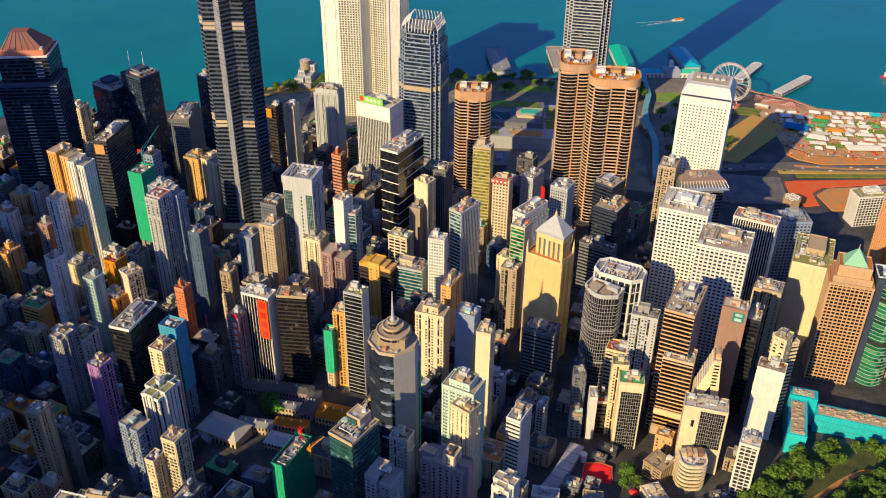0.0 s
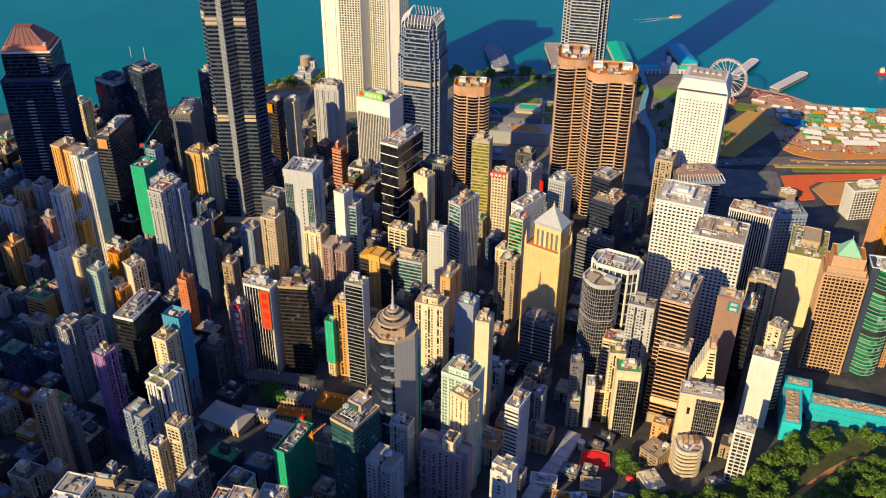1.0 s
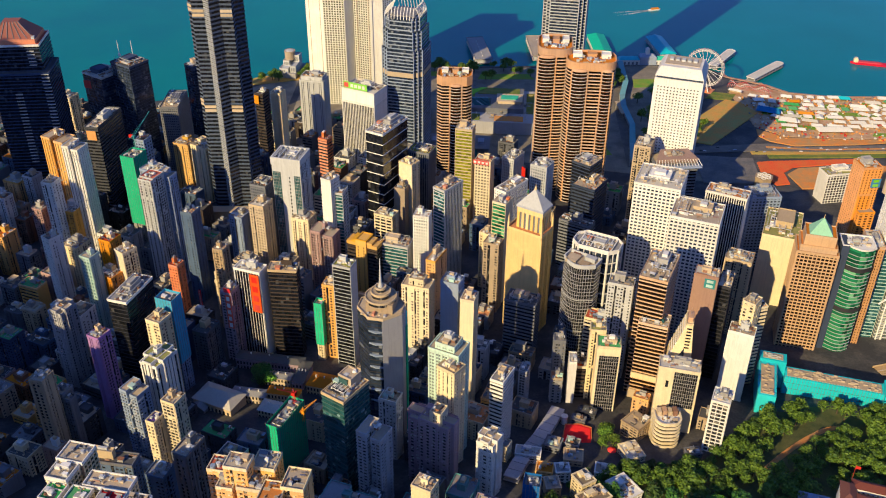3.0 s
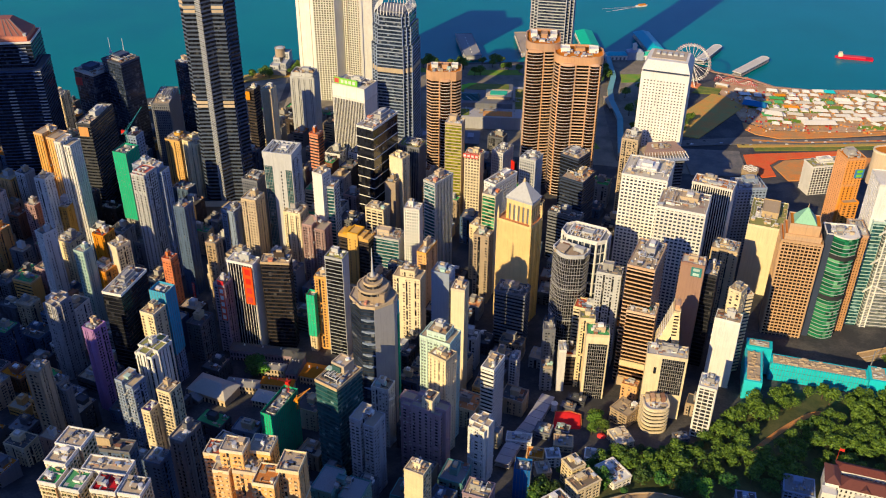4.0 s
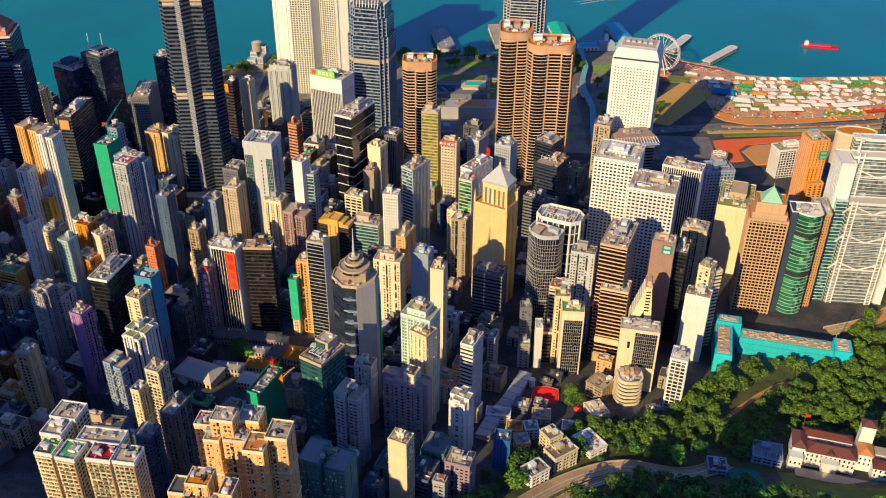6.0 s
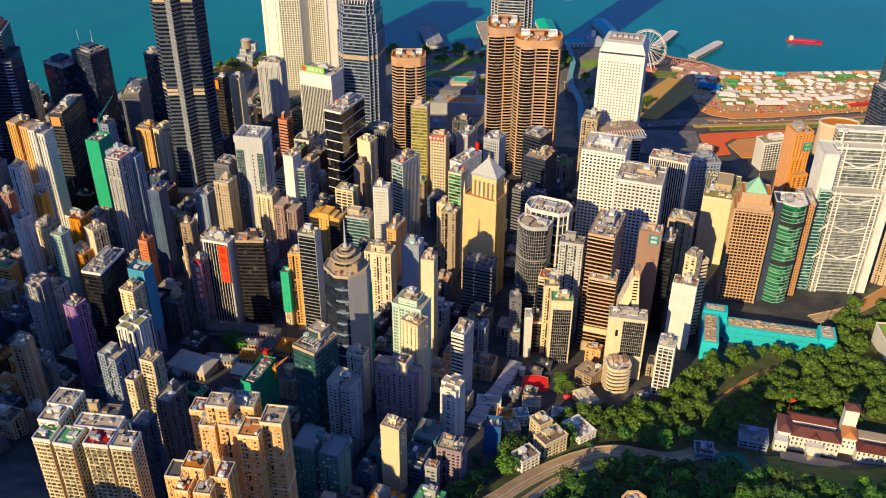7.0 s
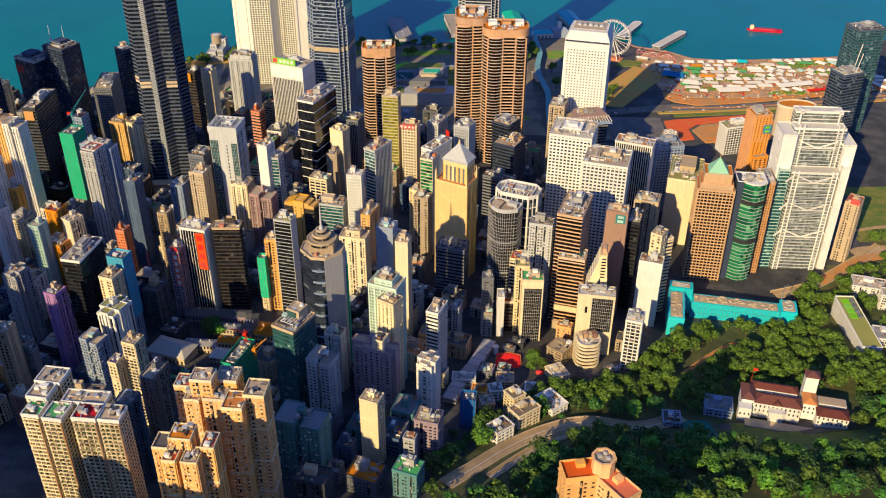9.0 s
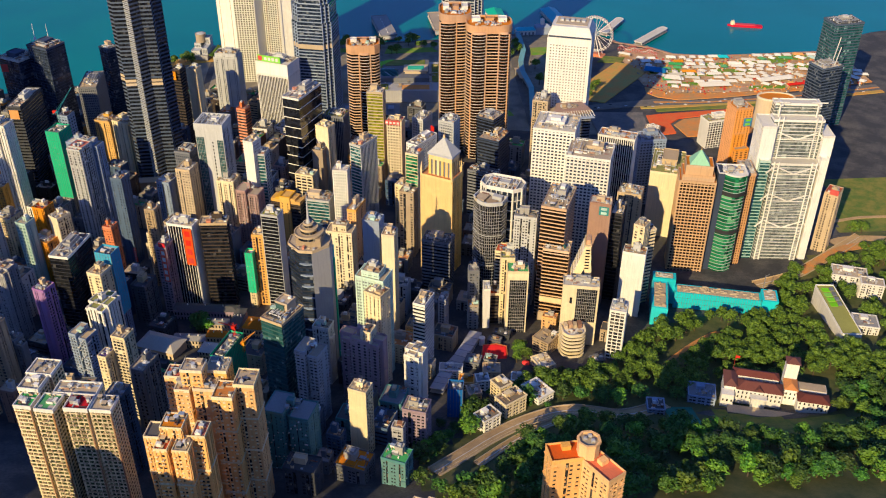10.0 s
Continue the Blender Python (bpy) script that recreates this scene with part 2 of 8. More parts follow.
def face(solid, p0, p1, h, style, z0=0.0):
    """Spandrels and piers along one side of a building, standing proud of its glass."""
    fl, band, bay, pier, out = STYLE[style]
    mode, wide = MODE if style in ("resi", "slot", "small", "flat") else (0, 1.0)
    bay *= wide
    band_out = out * (0.4 if mode == 1 else 1.45 if mode == 2 else 1.0)
    pier_out = out * (1.7 if mode == 1 else 0.45 if mode == 2 else 1.0)
    a, b = Vector(p0), Vector(p1)
    length = (b - a).length
    u = (b - a) / length
    nx, ny = u.y, -u.x

    def bar(s0, s1, n0, n1, za, zb):
        solid.prism([(a.x + u.x * s + nx * n, a.y + u.y * s + ny * n) for s, n in ((s0, n1), (s1, n1), (s1, n0), (s0, n0))], za, zb)
    if fl:
        count = max(1, round((h - z0) / fl))
        step = (h - z0) / count
        runs = [(0.0, length + band_out)]
        if style in LIVED and LIVED_IN[0] and bay:
            # full-height light wells part the window rows into columns
            bays = max(1, round(length / bay))
            well = LIVED_IN[0].randrange(1, 3)
            cuts = [i for i in range(1, bays - 1) if i % 3 == well] if bays >= 4 else []
            edges = [0.0] + [q for i in cuts for q in (i * length / bays + 0.3, (i + 1) * length / bays - 0.3)] + [length + band_out]
            runs = list(zip(edges[::2], edges[1::2]))
        for k in range(count):
            for r0, r1 in runs:
                bar(r0, r1, -0.05, band_out, z0 + k * step, z0 + k * step + band)
    if style == "blank":
        bar(0, length + out, -0.05, out, z0, h)
    elif bay:
        count = max(1, round(length / bay))
        step = length / count
        lift = 0.04
        for k in range(count + 1):
            c = k * step
            thick = pier * (1.0 if mode not in (1, 3) else 1.7 if k % 2 == 0 else 0.45)
            s0, s1 = max(0.0, c - thick / 2), min(length, c + thick / 2)
            if k == 0:
                s1 = max(s1, 0.9)
            if k == count:
                s0 = min(s0, length - 0.9)
            bar(s0, s1, -0.05, pier_out + lift, z0, h)
        if fl and style in LIVED and LIVED_IN[0]:
            # bricked-up bays, drying racks and cooling boxes that break the rhythm
            rng = LIVED_IN[0]
            floors = max(1, round((h - z0) / fl))
            tall = (h - z0) / floors
            solid_bay = rng.randrange(1, 4) if count > 3 else 99
            for i in range(count):
                s0, s1 = i * step + 0.2, (i + 1) * step - 0.2
                if i % 4 == solid_bay:
                    if rng.random() < 0.6:
                        bar(s0, s1, -0.05, out * 0.75, z0, h)
                        continue
                for k in range(floors):
                    q, za = rng.random(), z0 + k * tall
                    if q < 0.09:
                        bar(s0, s1, -0.05, out * 0.6, za + band, za + tall)
                    elif q < 0.22:
                        c = s0 + (s1 - s0) * rng.uniform(0.25, 0.75)
                        bar(c - 0.55, c + 0.55, 0, band_out + rng.uniform(0.35, 0.8), za + band * 0.3, za + band * 0.3 + 0.75)
                    elif q < 0.27:
                        bar(s0, s1, 0, band_out + 0.9, za + tall * 0.92, za + tall * 0.97)


TAKEN = []      # footprints in use: x, y, half width, half depth, yaw


def ground_at(x, y):
    rows = ((-1500, 470), (-600, 420), (-100, 240), (100, 160), (250, 105), (330, 76), (400, 55), (450, 43), (500, 31), (560, 21), (620, 13), (690, 7), (760, 4), (9000, 4))
    for (y0, z0), (y1, z1) in zip(rows, rows[1:]):
        if y <= y1:
            z = z0 + (z1 - z0) * max(0.0, (y - y0) / (y1 - y0))
            break
    hill = 165 * math.exp(-(((x + 560) / 170) ** 2 + ((y - 200) / 150) ** 2)) + 140 * math.exp(-(((x + 690) / 120) ** 2 + ((y - 330) / 110) ** 2))
    peak = 430 * math.exp(-(((x + 800) / 110) ** 2 + ((y - 500) / 100) ** 2))
    dip = 9 * math.exp(-(((x - 310) / 75) ** 2 + ((y - 420) / 42) ** 2))
    return z + hill + peak - dip


def thing(name, label, category, x, y, yaw=0.0, w=10.0, d=10.0, z=None, group="", take=True):
    """An empty at the foot of a thing; its parts hang from it."""
    if z is None:
        c, s = math.cos(radians(yaw)), math.sin(radians(yaw))
        z = min(ground_at(x + c * i * w / 2 - s * j * d / 2, y + s * i * w / 2 + c * j * d / 2) for i in (-1, 0, 1) for j in (-1, 0, 1)) - 0.3
    ob = new(name)
    ob.empty_display_size = 2.0
    ob.location, ob.rotation_euler[2] = (x, y, z), radians(yaw)
    if take:
        TAKEN.append((x, y, w / 2, d / 2, yaw))
    return tagged(ob, label, category, group)


def free(x, y, w, d, yaw, gap=2.0):
    c, s = math.cos(radians(yaw)), math.sin(radians(yaw))
    spots = [(x + c * i * w / 2 - s * j * d / 2, y + s * i * w / 2 + c * j * d / 2) for i in (-1, -0.5, 0, 0.5, 1) for j in (-1, -0.5, 0, 0.5, 1)]
    for tx, ty, hw, hd, tyaw in TAKEN:
        if abs(tx - x) + abs(ty - y) > 160:
            continue
        tc, ts = math.cos(radians(tyaw)), math.sin(radians(tyaw))
        for px, py in spots:
            u, v = (px - tx) * tc + (py - ty) * ts, -(px - tx) * ts + (py - ty) * tc
            if abs(u) < hw + gap and abs(v) < hd + gap:
                return False
    return True


def block(root, pts, z0, z1, wall, glass, styles, deck="tan", parapet=1.3, joined=False, rings=False, rim=None):
    """A storeyed volume on root: glass core, its facades, roof deck and parapet. styles: one for each side, repeated."""
    wm, gm = WALL.get(wall) or NET[wall], GLASS[glass]
    part("core", Solid().prism(pts, z0, z1).mesh("core", gm), root)
    n = len(pts)
    pick = random.Random(int(abs(root.location.x * 13 + root.location.y * 7)))
    MODE[:] = pick.choice((0, 1, 1, 2, 3)), pick.uniform(0.85, 1.25)
    LIVED_IN[0] = random.Random(pick.randrange(10 ** 6)) if glass in ("home", "navy") else None
    styles = (styles,) if isinstance(styles, str) else styles
    out = max(STYLE[s][4] for s in styles) + 0.06
    if rings:
        fl, band, _, _, o = STYLE[styles[0]]
        count = max(1, round((z1 - z0) / fl))
        me = Solid().ring(grown(pts, o), grown(pts, -0.4), 0, band).mesh("floor_band", wm)
        for k in range(count):
            part("floor_band", me, root, loc=(0, 0, z0 + k * (z1 - z0) / count))
    elif joined:
        s = Solid()
        for i in range(n):
            face(s, pts[i], pts[(i + 1) % n], z1, styles[i % len(styles)], z0)
        part("window_wall", s.mesh("window_wall", wm), root, kind="stuff")
    else:
        for i in range(n):
            s = Solid()
            face(s, pts[i], pts[(i + 1) % n], z1, styles[i % len(styles)], z0)
            part("window_wall", s.mesh("window_wall", wm), root, kind="stuff")
    part("parapet", Solid().ring(grown(pts, out), grown(pts, -0.05), z1 - 1.2, z1 + parapet).mesh("parapet", WALL[rim] if rim else wm), root)
    part("roof_deck", Solid().prism(grown(pts, -0.06), z1 + 0.004, z1 + 0.3).mesh("roof_deck", ROOF[deck]), root)


def roof_clutter(root, w, d, z, rng, ox, oy, count):
    """Pipes, sheds, low walls, planters and boxes strewn over a flat roof."""
    s, slots = Solid(), []
    tones = rng.sample(("white", "pale", "sand", "concrete", "tan", "slate", "charcoal", "rust", "sand", "clay", "bluish", "tan"), 4)

    def add(x0, x1, y0, y1, z0, z1, tone):
        x0, x1, y0, y1 = max(x0, ox - w / 2), min(x1, ox + w / 2), max(y0, oy - d / 2), min(y1, oy + d / 2)
        if x1 - x0 > 0.1 and y1 - y0 > 0.1:
            s.box(x0, x1, y0, y1, z0, z1)
            slots.extend([tone] * 6)
    for _ in range(count):
        x, y, q = ox + rng.uniform(-0.5, 0.5) * w, oy + rng.uniform(-0.5, 0.5) * d, rng.random()
        tone = rng.randrange(4)
        if q < 0.30:
            a, b, h = rng.uniform(0.5, 1.8), rng.uniform(0.5, 1.8), rng.uniform(0.5, 1.6)
            add(x, x + a, y, y + b, z, z + h, tone)
        elif q < 0.50:
            a = rng.uniform(2, 7)
            if rng.random() < 0.5:
                add(x, x + a, y, y + 0.25, z, z + 1.1, tone)
            else:
                add(x, x + 0.25, y, y + a, z, z + 1.1, tone)
        elif q < 0.68:
            a, b, h = rng.uniform(1.8, 4.5), rng.uniform(1.5, 3.5), rng.uniform(1.8, 2.8)
            add(x, x + a, y, y + b, z, z + h, tone)
            add(x - 0.25, x + a + 0.25, y - 0.25, y + b + 0.25, z + h, z + h + 0.15, (tone + 1) % 4)
        elif q < 0.86:
            a = rng.uniform(3, 9)
            for k in range(rng.randrange(1, 4)):
                if rng.random() < 0.5:
                    add(x, x + a, y + k * 0.5, y + k * 0.5 + 0.2, z + 0.2, z + 0.45, tone)
                else:
                    add(x + k * 0.5, x + k * 0.5 + 0.2, y, y + a, z + 0.2, z + 0.45, tone)
        else:
            add(x, x + rng.uniform(2, 6), y, y + rng.uniform(1.5, 4), z, z + 0.12, tone)
    if slots:
        me = s.mesh("roof_clutter")
        for t in tones:
            me.materials.append(WALL[t])
        me.polygons.foreach_set("material_index", slots)
        part("roof_clutter", me, root, kind="stuff")


def rooftop(root, w, d, z, wall, rng, ox=0.0, oy=0.0, busy=1.0, big=True):
    """Lift housing, tanks, cooling units, ducts and masts on a flat roof of w by d metres."""
    wm = WALL.get(wall) or WALL["pale"]
    z += 0.3
    lim = min(w, d)
    roof_clutter(root, w, d, z, random.Random(int(w * 131 + d * 17 + z * 7)), ox, oy, int(min(60, 5 + w * d * 0.06 * (0.6 + 0.4 * busy))))
    if big and lim > 7:
        a, b, h = w * rng.uniform(0.3, 0.5), d * rng.uniform(0.3, 0.5), rng.uniform(3, 6.5)
        x, y = ox + (w - a) * rng.uniform(-0.25, 0.25), oy + (d - b) * rng.uniform(-0.05, 0.3)
        s = Solid().box(x - a / 2, x + a / 2, y - b / 2, y + b / 2, z, z + h)
        s.ring(rect(a + 0.5, b + 0.5, x, y), rect(a - 0.6, b - 0.6, x, y), z + h - 0.5, z + h + 0.8)
        house = part("lift_housing", s.mesh("lift_housing", rng.choice((wm, wm, WALL["sand"], WALL["concrete"], WALL["pale"]))), root)
        if busy >= 0.9:
            part("door", Solid().box(x - 0.6, x + 0.6, y - b / 2 - 0.06, y - b / 2 + 0.04, z, z + 2.1).mesh("door", WALL["slate"]), house)
        if rng.random() < 0.7:
            c, e = a * rng.uniform(0.35, 0.6), b * rng.uniform(0.35, 0.6)
            t = Solid().box(x - c / 2, x + c / 2, y - e / 2, y + e / 2, z + h + 0.004, z + h + rng.uniform(1.5, 3))
            part("water_tank", t.mesh("water_tank", WALL[rng.choice(("white", "pale", "concrete", "sand"))]), root)
    if big and lim > 15 and busy > 0:
        # open steel frame round the plant, with a row of fan units inside
        a, b = w * rng.uniform(0.55, 0.85), d * rng.uniform(0.5, 0.8)
        x, y, h = ox + (w - a) * rng.uniform(-0.4, 0.4), oy + (d - b) * rng.uniform(-0.4, 0.4), rng.uniform(2.5, 4.0)
        s = Solid().ring(rect(a, b, x, y), rect(a - 0.7, b - 0.7, x, y), z + h, z + h + 0.5)
        for px, py in rect(a - 0.4, b - 0.4, x, y):
            s.drum(px, py, z, z + h, 0.25, 6)
        for i in range(1, 4):
            s.box(x - a / 2 + a * i / 4 - 0.2, x - a / 2 + a * i / 4 + 0.2, y - b / 2, y + b / 2, z + h + 0.02, z + h + 0.4)
        part("plant_frame", s.mesh("plant_frame", WALL[rng.choice(("white", "pale", "steel"))]), root)
        n = rng.randrange(2, 4)
        for i in range(n):
            px = x - a * 0.4 + i * a * 0.8 / n
            u = Solid().box(px, px + a * 0.5 / n, y - b * 0.32, y + b * 0.32, z, z + 1.9)
            for j in (-0.18, 0.0, 0.18):
                u.drum(px + a * 0.25 / n, y + j * b, z + 1.9, z + 2.2, min(a * 0.2 / n, b * 0.08), 10)
            part("fan_unit", u.mesh("fan_unit", WALL[rng.choice(("pale", "grey", "white", "sand", "slate"))]), root)
    for _ in range(int(busy * rng.uniform(2, 4 + lim / 8))):
        kind = rng.random()
        x, y = ox + rng.uniform(-0.42, 0.42) * w, oy + rng.uniform(-0.42, 0.42) * d
        s = Solid()
        if kind < 0.45:
            a, b, h = rng.uniform(1.4, 3.2), rng.uniform(1.4, 3.2), rng.uniform(1.2, 2.4)
            s.box(x - a / 2, x + a / 2, y - b / 2, y + b / 2, z, z + h).drum(x, y, z + h, z + h + 0.25, min(a, b) * 0.38, 10)
            part("cooling_unit", s.mesh("cooling_unit", WALL[rng.choice(("pale", "white", "steel", "grey"))]), root)
        elif kind < 0.6:
            s.drum(x, y, z, z + rng.uniform(1.5, 3), rng.uniform(0.9, 1.7), 12)
            part("round_tank", s.mesh("round_tank", WALL[rng.choice(("white", "steel", "bluish"))]), root)
        elif kind < 0.8:
            a = rng.uniform(0.25, 0.45) * w
            s.box(x - a / 2, x + a / 2, y - 0.4, y + 0.4, z + 0.4, z + 1.1).box(x - a / 2, x - a / 2 + 0.3, y - 0.3, y + 0.3, z, z + 0.4).box(x + a / 2 - 0.3, x + a / 2, y - 0.3, y + 0.3, z, z + 0.4)
            part("duct", s.mesh("duct", STEEL), root)
        elif kind < 0.9:
            h = rng.uniform(2.2, 3)
            a, b = rng.uniform(2.5, 5), rng.uniform(2.5, 4)
            s.box(x - a / 2, x + a / 2, y - b / 2, y + b / 2, z, z + h).box(x - a / 2 - 0.3, x + a / 2 + 0.3, y - b / 2 - 0.3, y + b / 2 + 0.3, z + h, z + h + 0.25)
            part("roof_hut", s.mesh("roof_hut", WALL[rng.choice(("sand", "white", "concrete", "salmon", "mint"))]), root)
        else:
            h = rng.uniform(4, 9)
            s.beam((x, y, z), (x, y, z + h), 0.14).beam((x - 0.9, y, z + h * 0.7), (x + 0.9, y, z + h * 0.7), 0.09).drum(x, y, z, z + 0.3, 0.7, 8)
            part("mast", s.mesh("mast", STEEL), root)


SEED = [100]


def glass_panel(root, x0, x1, low, high, d, h, glass="ink"):
    """A black curtain wall with fine mullions set on the front of a stone tower; shares of the height."""
    z0, z1 = h * low, h * high
    part("curtain_wall", Solid().box(x0, x1, -d / 2 - 0.12, -d / 2 + 0.3, z0, z1).mesh("curtain_wall", GLASS[glass]), root, "%s glass curtain wall" % ("green" if glass == "sea" else "black"))
    s = Solid()
    for i in range(int((x1 - x0) / 1.6) + 1):
        x = x0 + i * (x1 - x0) / int((x1 - x0) / 1.6)
        s.box(x - 0.12, x + 0.12, -d / 2 - 0.3, -d / 2 - 0.1, z0, z1)
    for k in range(int((z1 - z0) / 3.6) + 1):
        s.box(x0, x1, -d / 2 - 0.26, -d / 2 - 0.1, z0 + k * 3.6, z0 + k * 3.6 + 0.3)
    part("mullion_grid", s.mesh("mullion_grid", WALL["concrete"]), root, kind="stuff")


def tower(name, label, x, y, w, d, yaw, top, wall, glass, front, side=None, deck="tan", busy=1.0, steps=(), category="office tower", rings=False, foot=None, rim=None, panel=None):
    """A straight tower. steps: set-back upper storeys as (width share, depth share, height). foot: ground height where it stands on a slope."""
    SEED[0] += 1
    rng = random.Random(SEED[0])
    root = thing(name, label, category, x, y, yaw, w, d, foot)
    h = top - root.location.z
    styles = (front, side or front)
    out = max(STYLE[s][4] for s in styles)
    block(root, rect(w - 2 * out, d - 2 * out), 0, h, wall, glass, styles, deck, rings=rings and front == (side or front), rim=rim)
    if panel:
        glass_panel(root, *panel[:4], d, h, *panel[4:])
    for a, b, hh in steps:
        block(root, rect(w * a, d * b), h + 0.31, h + hh, wall, glass, styles, deck, joined=True)
        h += hh
        w, d = w * a, d * b
    rooftop(root, w - 2, d - 2, h, wall, rng, busy=busy)
    return root


def apartments(name, label, x, y, w, d, yaw, top, wall, glass="home", style="resi", deck="tan", plan="cross", busy=1.0, trim=None):
    """A residential tower whose wings stand out from a core, with the lift housing on top."""
    SEED[0] += 1
    rng = random.Random(SEED[0])
    root = thing(name, label, "apartment tower", x, y, yaw, w, d)
    h = top - root.location.z
    plans = {
        "cross": ((0, 0, 0.40, 1.0, 0), (0.0, 0.0, 1.0, 0.42, 0.004), (-0.28, -0.28, 0.28, 0.36, -3), (0.28, -0.28, 0.28, 0.36, -3), (-0.28, 0.28, 0.28, 0.36, -3), (0.28, 0.28, 0.28, 0.36, -3)),
        "slab": ((-0.26, -0.06, 0.44, 0.88, 0), (0.26, -0.06, 0.44, 0.88, 0.004), (0, 0.1, 0.3, 0.6, 2)),
        "bays": ((0, 0.08, 1.0, 0.8, 0), (-0.34, -0.38, 0.26, 0.24, -1.5), (0, -0.38, 0.26, 0.24, -1.5), (0.34, -0.38, 0.26, 0.24, -1.5)),
        "pair": ((-0.27, 0, 0.42, 1.0, 0), (0.27, 0.06, 0.42, 0.9, -4), (0, 0.1, 0.2, 0.5, -8)),
    }
    for i, (ox, oy, a, b, dz) in enumerate(plans[plan]):
        block(root, rect(w * a, d * b, ox * w, oy * d), 0, h + dz, wall, glass, style, deck, joined=True, parapet=1.1 + 0.1 * i)
    rooftop(root, w * 0.42, d * 0.5, h, wall, rng, busy=busy)
    ac = Solid()
    for _ in range(90):
        side = rng.random() < 0.6
        q, zz = rng.uniform(-0.45, 0.45), rng.uniform(4, h - 4)
        px, py = (q * w, -d * 0.5 - 0.35) if side else (-w * 0.5 - 0.35, q * d)
        if side and abs(q) > 0.2 and plan == "cross":
            py = -d * 0.46 - 0.4
        if not side and abs(q) > 0.2 and plan == "cross":
            px = -w * 0.42 - 0.4
        ac.box(px - 0.5, px + 0.5, py - 0.4, py + 0.5, zz, zz + 0.7)
    part("cooling_box", ac.mesh("cooling_box", WALL["pale"]), root, kind="stuff")
    return root

# ---------------------------------------------------------------- ground, sea
def coast(x):
    """The line of the sea wall."""
    pts = ((-6000, 1150), (-900, 1185), (-614, 1190), (-472, 1222), (-423, 1238), (-370, 1272), (-324, 1316), (-259, 1363), (-116, 1396), (13, 1386), (110, 1394), (246, 1414), (351, 1424), (385, 1395), (407, 1363),
           (458, 1334), (486, 1305), (543, 1293), (651, 1297), (733, 1302), (846, 1381), (1000, 1420), (6000, 1500))
    for (x0, y0), (x1, y1) in zip(pts, pts[1:]):
        if x <= x1:
            return y0 + (y1 - y0) * (x - x0) / (x1 - x0)
    return 1500


def asphalt_mat():
    m, n, l, b = shader("street_asphalt", 0.9)
    co = n.new("ShaderNodeTexCoord").outputs["Object"]
    big = node(n, "ShaderNodeTexNoise", Scale=0.03, Detail=6.0, Roughness=0.65)
    fine = node(n, "ShaderNodeTexNoise", Scale=0.5, Detail=6.0, Roughness=0.7)
    for q in (big, fine):
        l.new(co, q.inputs["Vector"])
    c = blend(n, l, (0.045, 0.047, 0.052), (0.12, 0.115, 0.105), span(n, l, big.outputs[0], 0.42, 0.62))
    c = blend(n, l, c, (0.03, 0.03, 0.032), span(n, l, fine.outputs[0], 0.4, 0.7, 0, 0.7))
    # scrub and grass on the open hillside above the streets
    sep = n.new("ShaderNodeSeparateXYZ")
    l.new(co, sep.inputs[0])
    green = blend(n, l, (0.03, 0.07, 0.015), (0.10, 0.13, 0.03), span(n, l, fine.outputs[0], 0.35, 0.65))
    l.new(blend(n, l, c, green, span(n, l, sep.outputs[2], 104, 126)), b.inputs["Base Color"])
    return m


def sea_mat():
    m, n, l, b = shader("harbour_water", 0.22)
    co = n.new("ShaderNodeTexCoord").outputs["Object"]
    big = node(n, "ShaderNodeTexNoise", Scale=0.004, Detail=4.0)
    wave = node(n, "ShaderNodeTexNoise", Scale=0.09, Detail=7.0, Roughness=0.65)
    for q in (big, wave):
        l.new(co, q.inputs["Vector"])
    sep = n.new("ShaderNodeSeparateXYZ")
    l.new(co, sep.inputs[0])
    silt = blend(n, l, (0.001, 0.205, 0.205), (0.001, 0.185, 0.235), span(n, l, sep.outputs[0], -500, 600))
    c = blend(n, l, silt, (0.001, 0.160, 0.195), span(n, l, big.outputs[0], 0.40, 0.70))
    l.new(c, b.inputs["Base Color"])
    b.inputs["IOR"].default_value = 1.2
    bump = node(n, "ShaderNodeBump", Strength=0.35, Distance=0.7)
    l.new(wave.outputs[0], bump.inputs["Height"])
    l.new(bump.outputs[0], b.inputs["Normal"])
    return m


def make_ground():
    xs = [-4000, -2600, -1700] + [-1300 + 26 * i for i in range(92)] + [1200, 1700, 2600, 4000]
    offs = [400, 90, 12, 0.6, 0.0, -2.5] + [-12 - 24 * i for i in range(68)] + [-1900, -2600, -3600]
    v, f = [], []
    for o in offs:
        for x in xs:
            c = coast(x)
            y = c + o if o > -20 else max(-2600.0, 1380 + o + (c - 1380) * max(0.0, 1 + o / 500))
            z = -9.0 if o > 0.3 else ground_at(x, y)
            v.append((x, y, z))
    k = len(xs)
    for j in range(len(offs) - 1):
        for i in range(k - 1):
            f.append((j * k + i, (j + 1) * k + i, (j + 1) * k + i + 1, j * k + i + 1))
    ob = new("ground", mesh_of("ground", v, f, asphalt_mat(), True))
    tagged(ob, "dark asphalt streets and paved city ground sloping to the harbour", "ground", kind="structure")
    s = mesh_of("water", [(-4800, 900, 0), (4800, 900, 0), (4800, 4900, 0), (-4800, 4900, 0)], [(0, 1, 2, 3)], sea_mat())
    tagged(new("water", s), "teal harbour water with small ripples", "water", kind="structure")


make_ground()

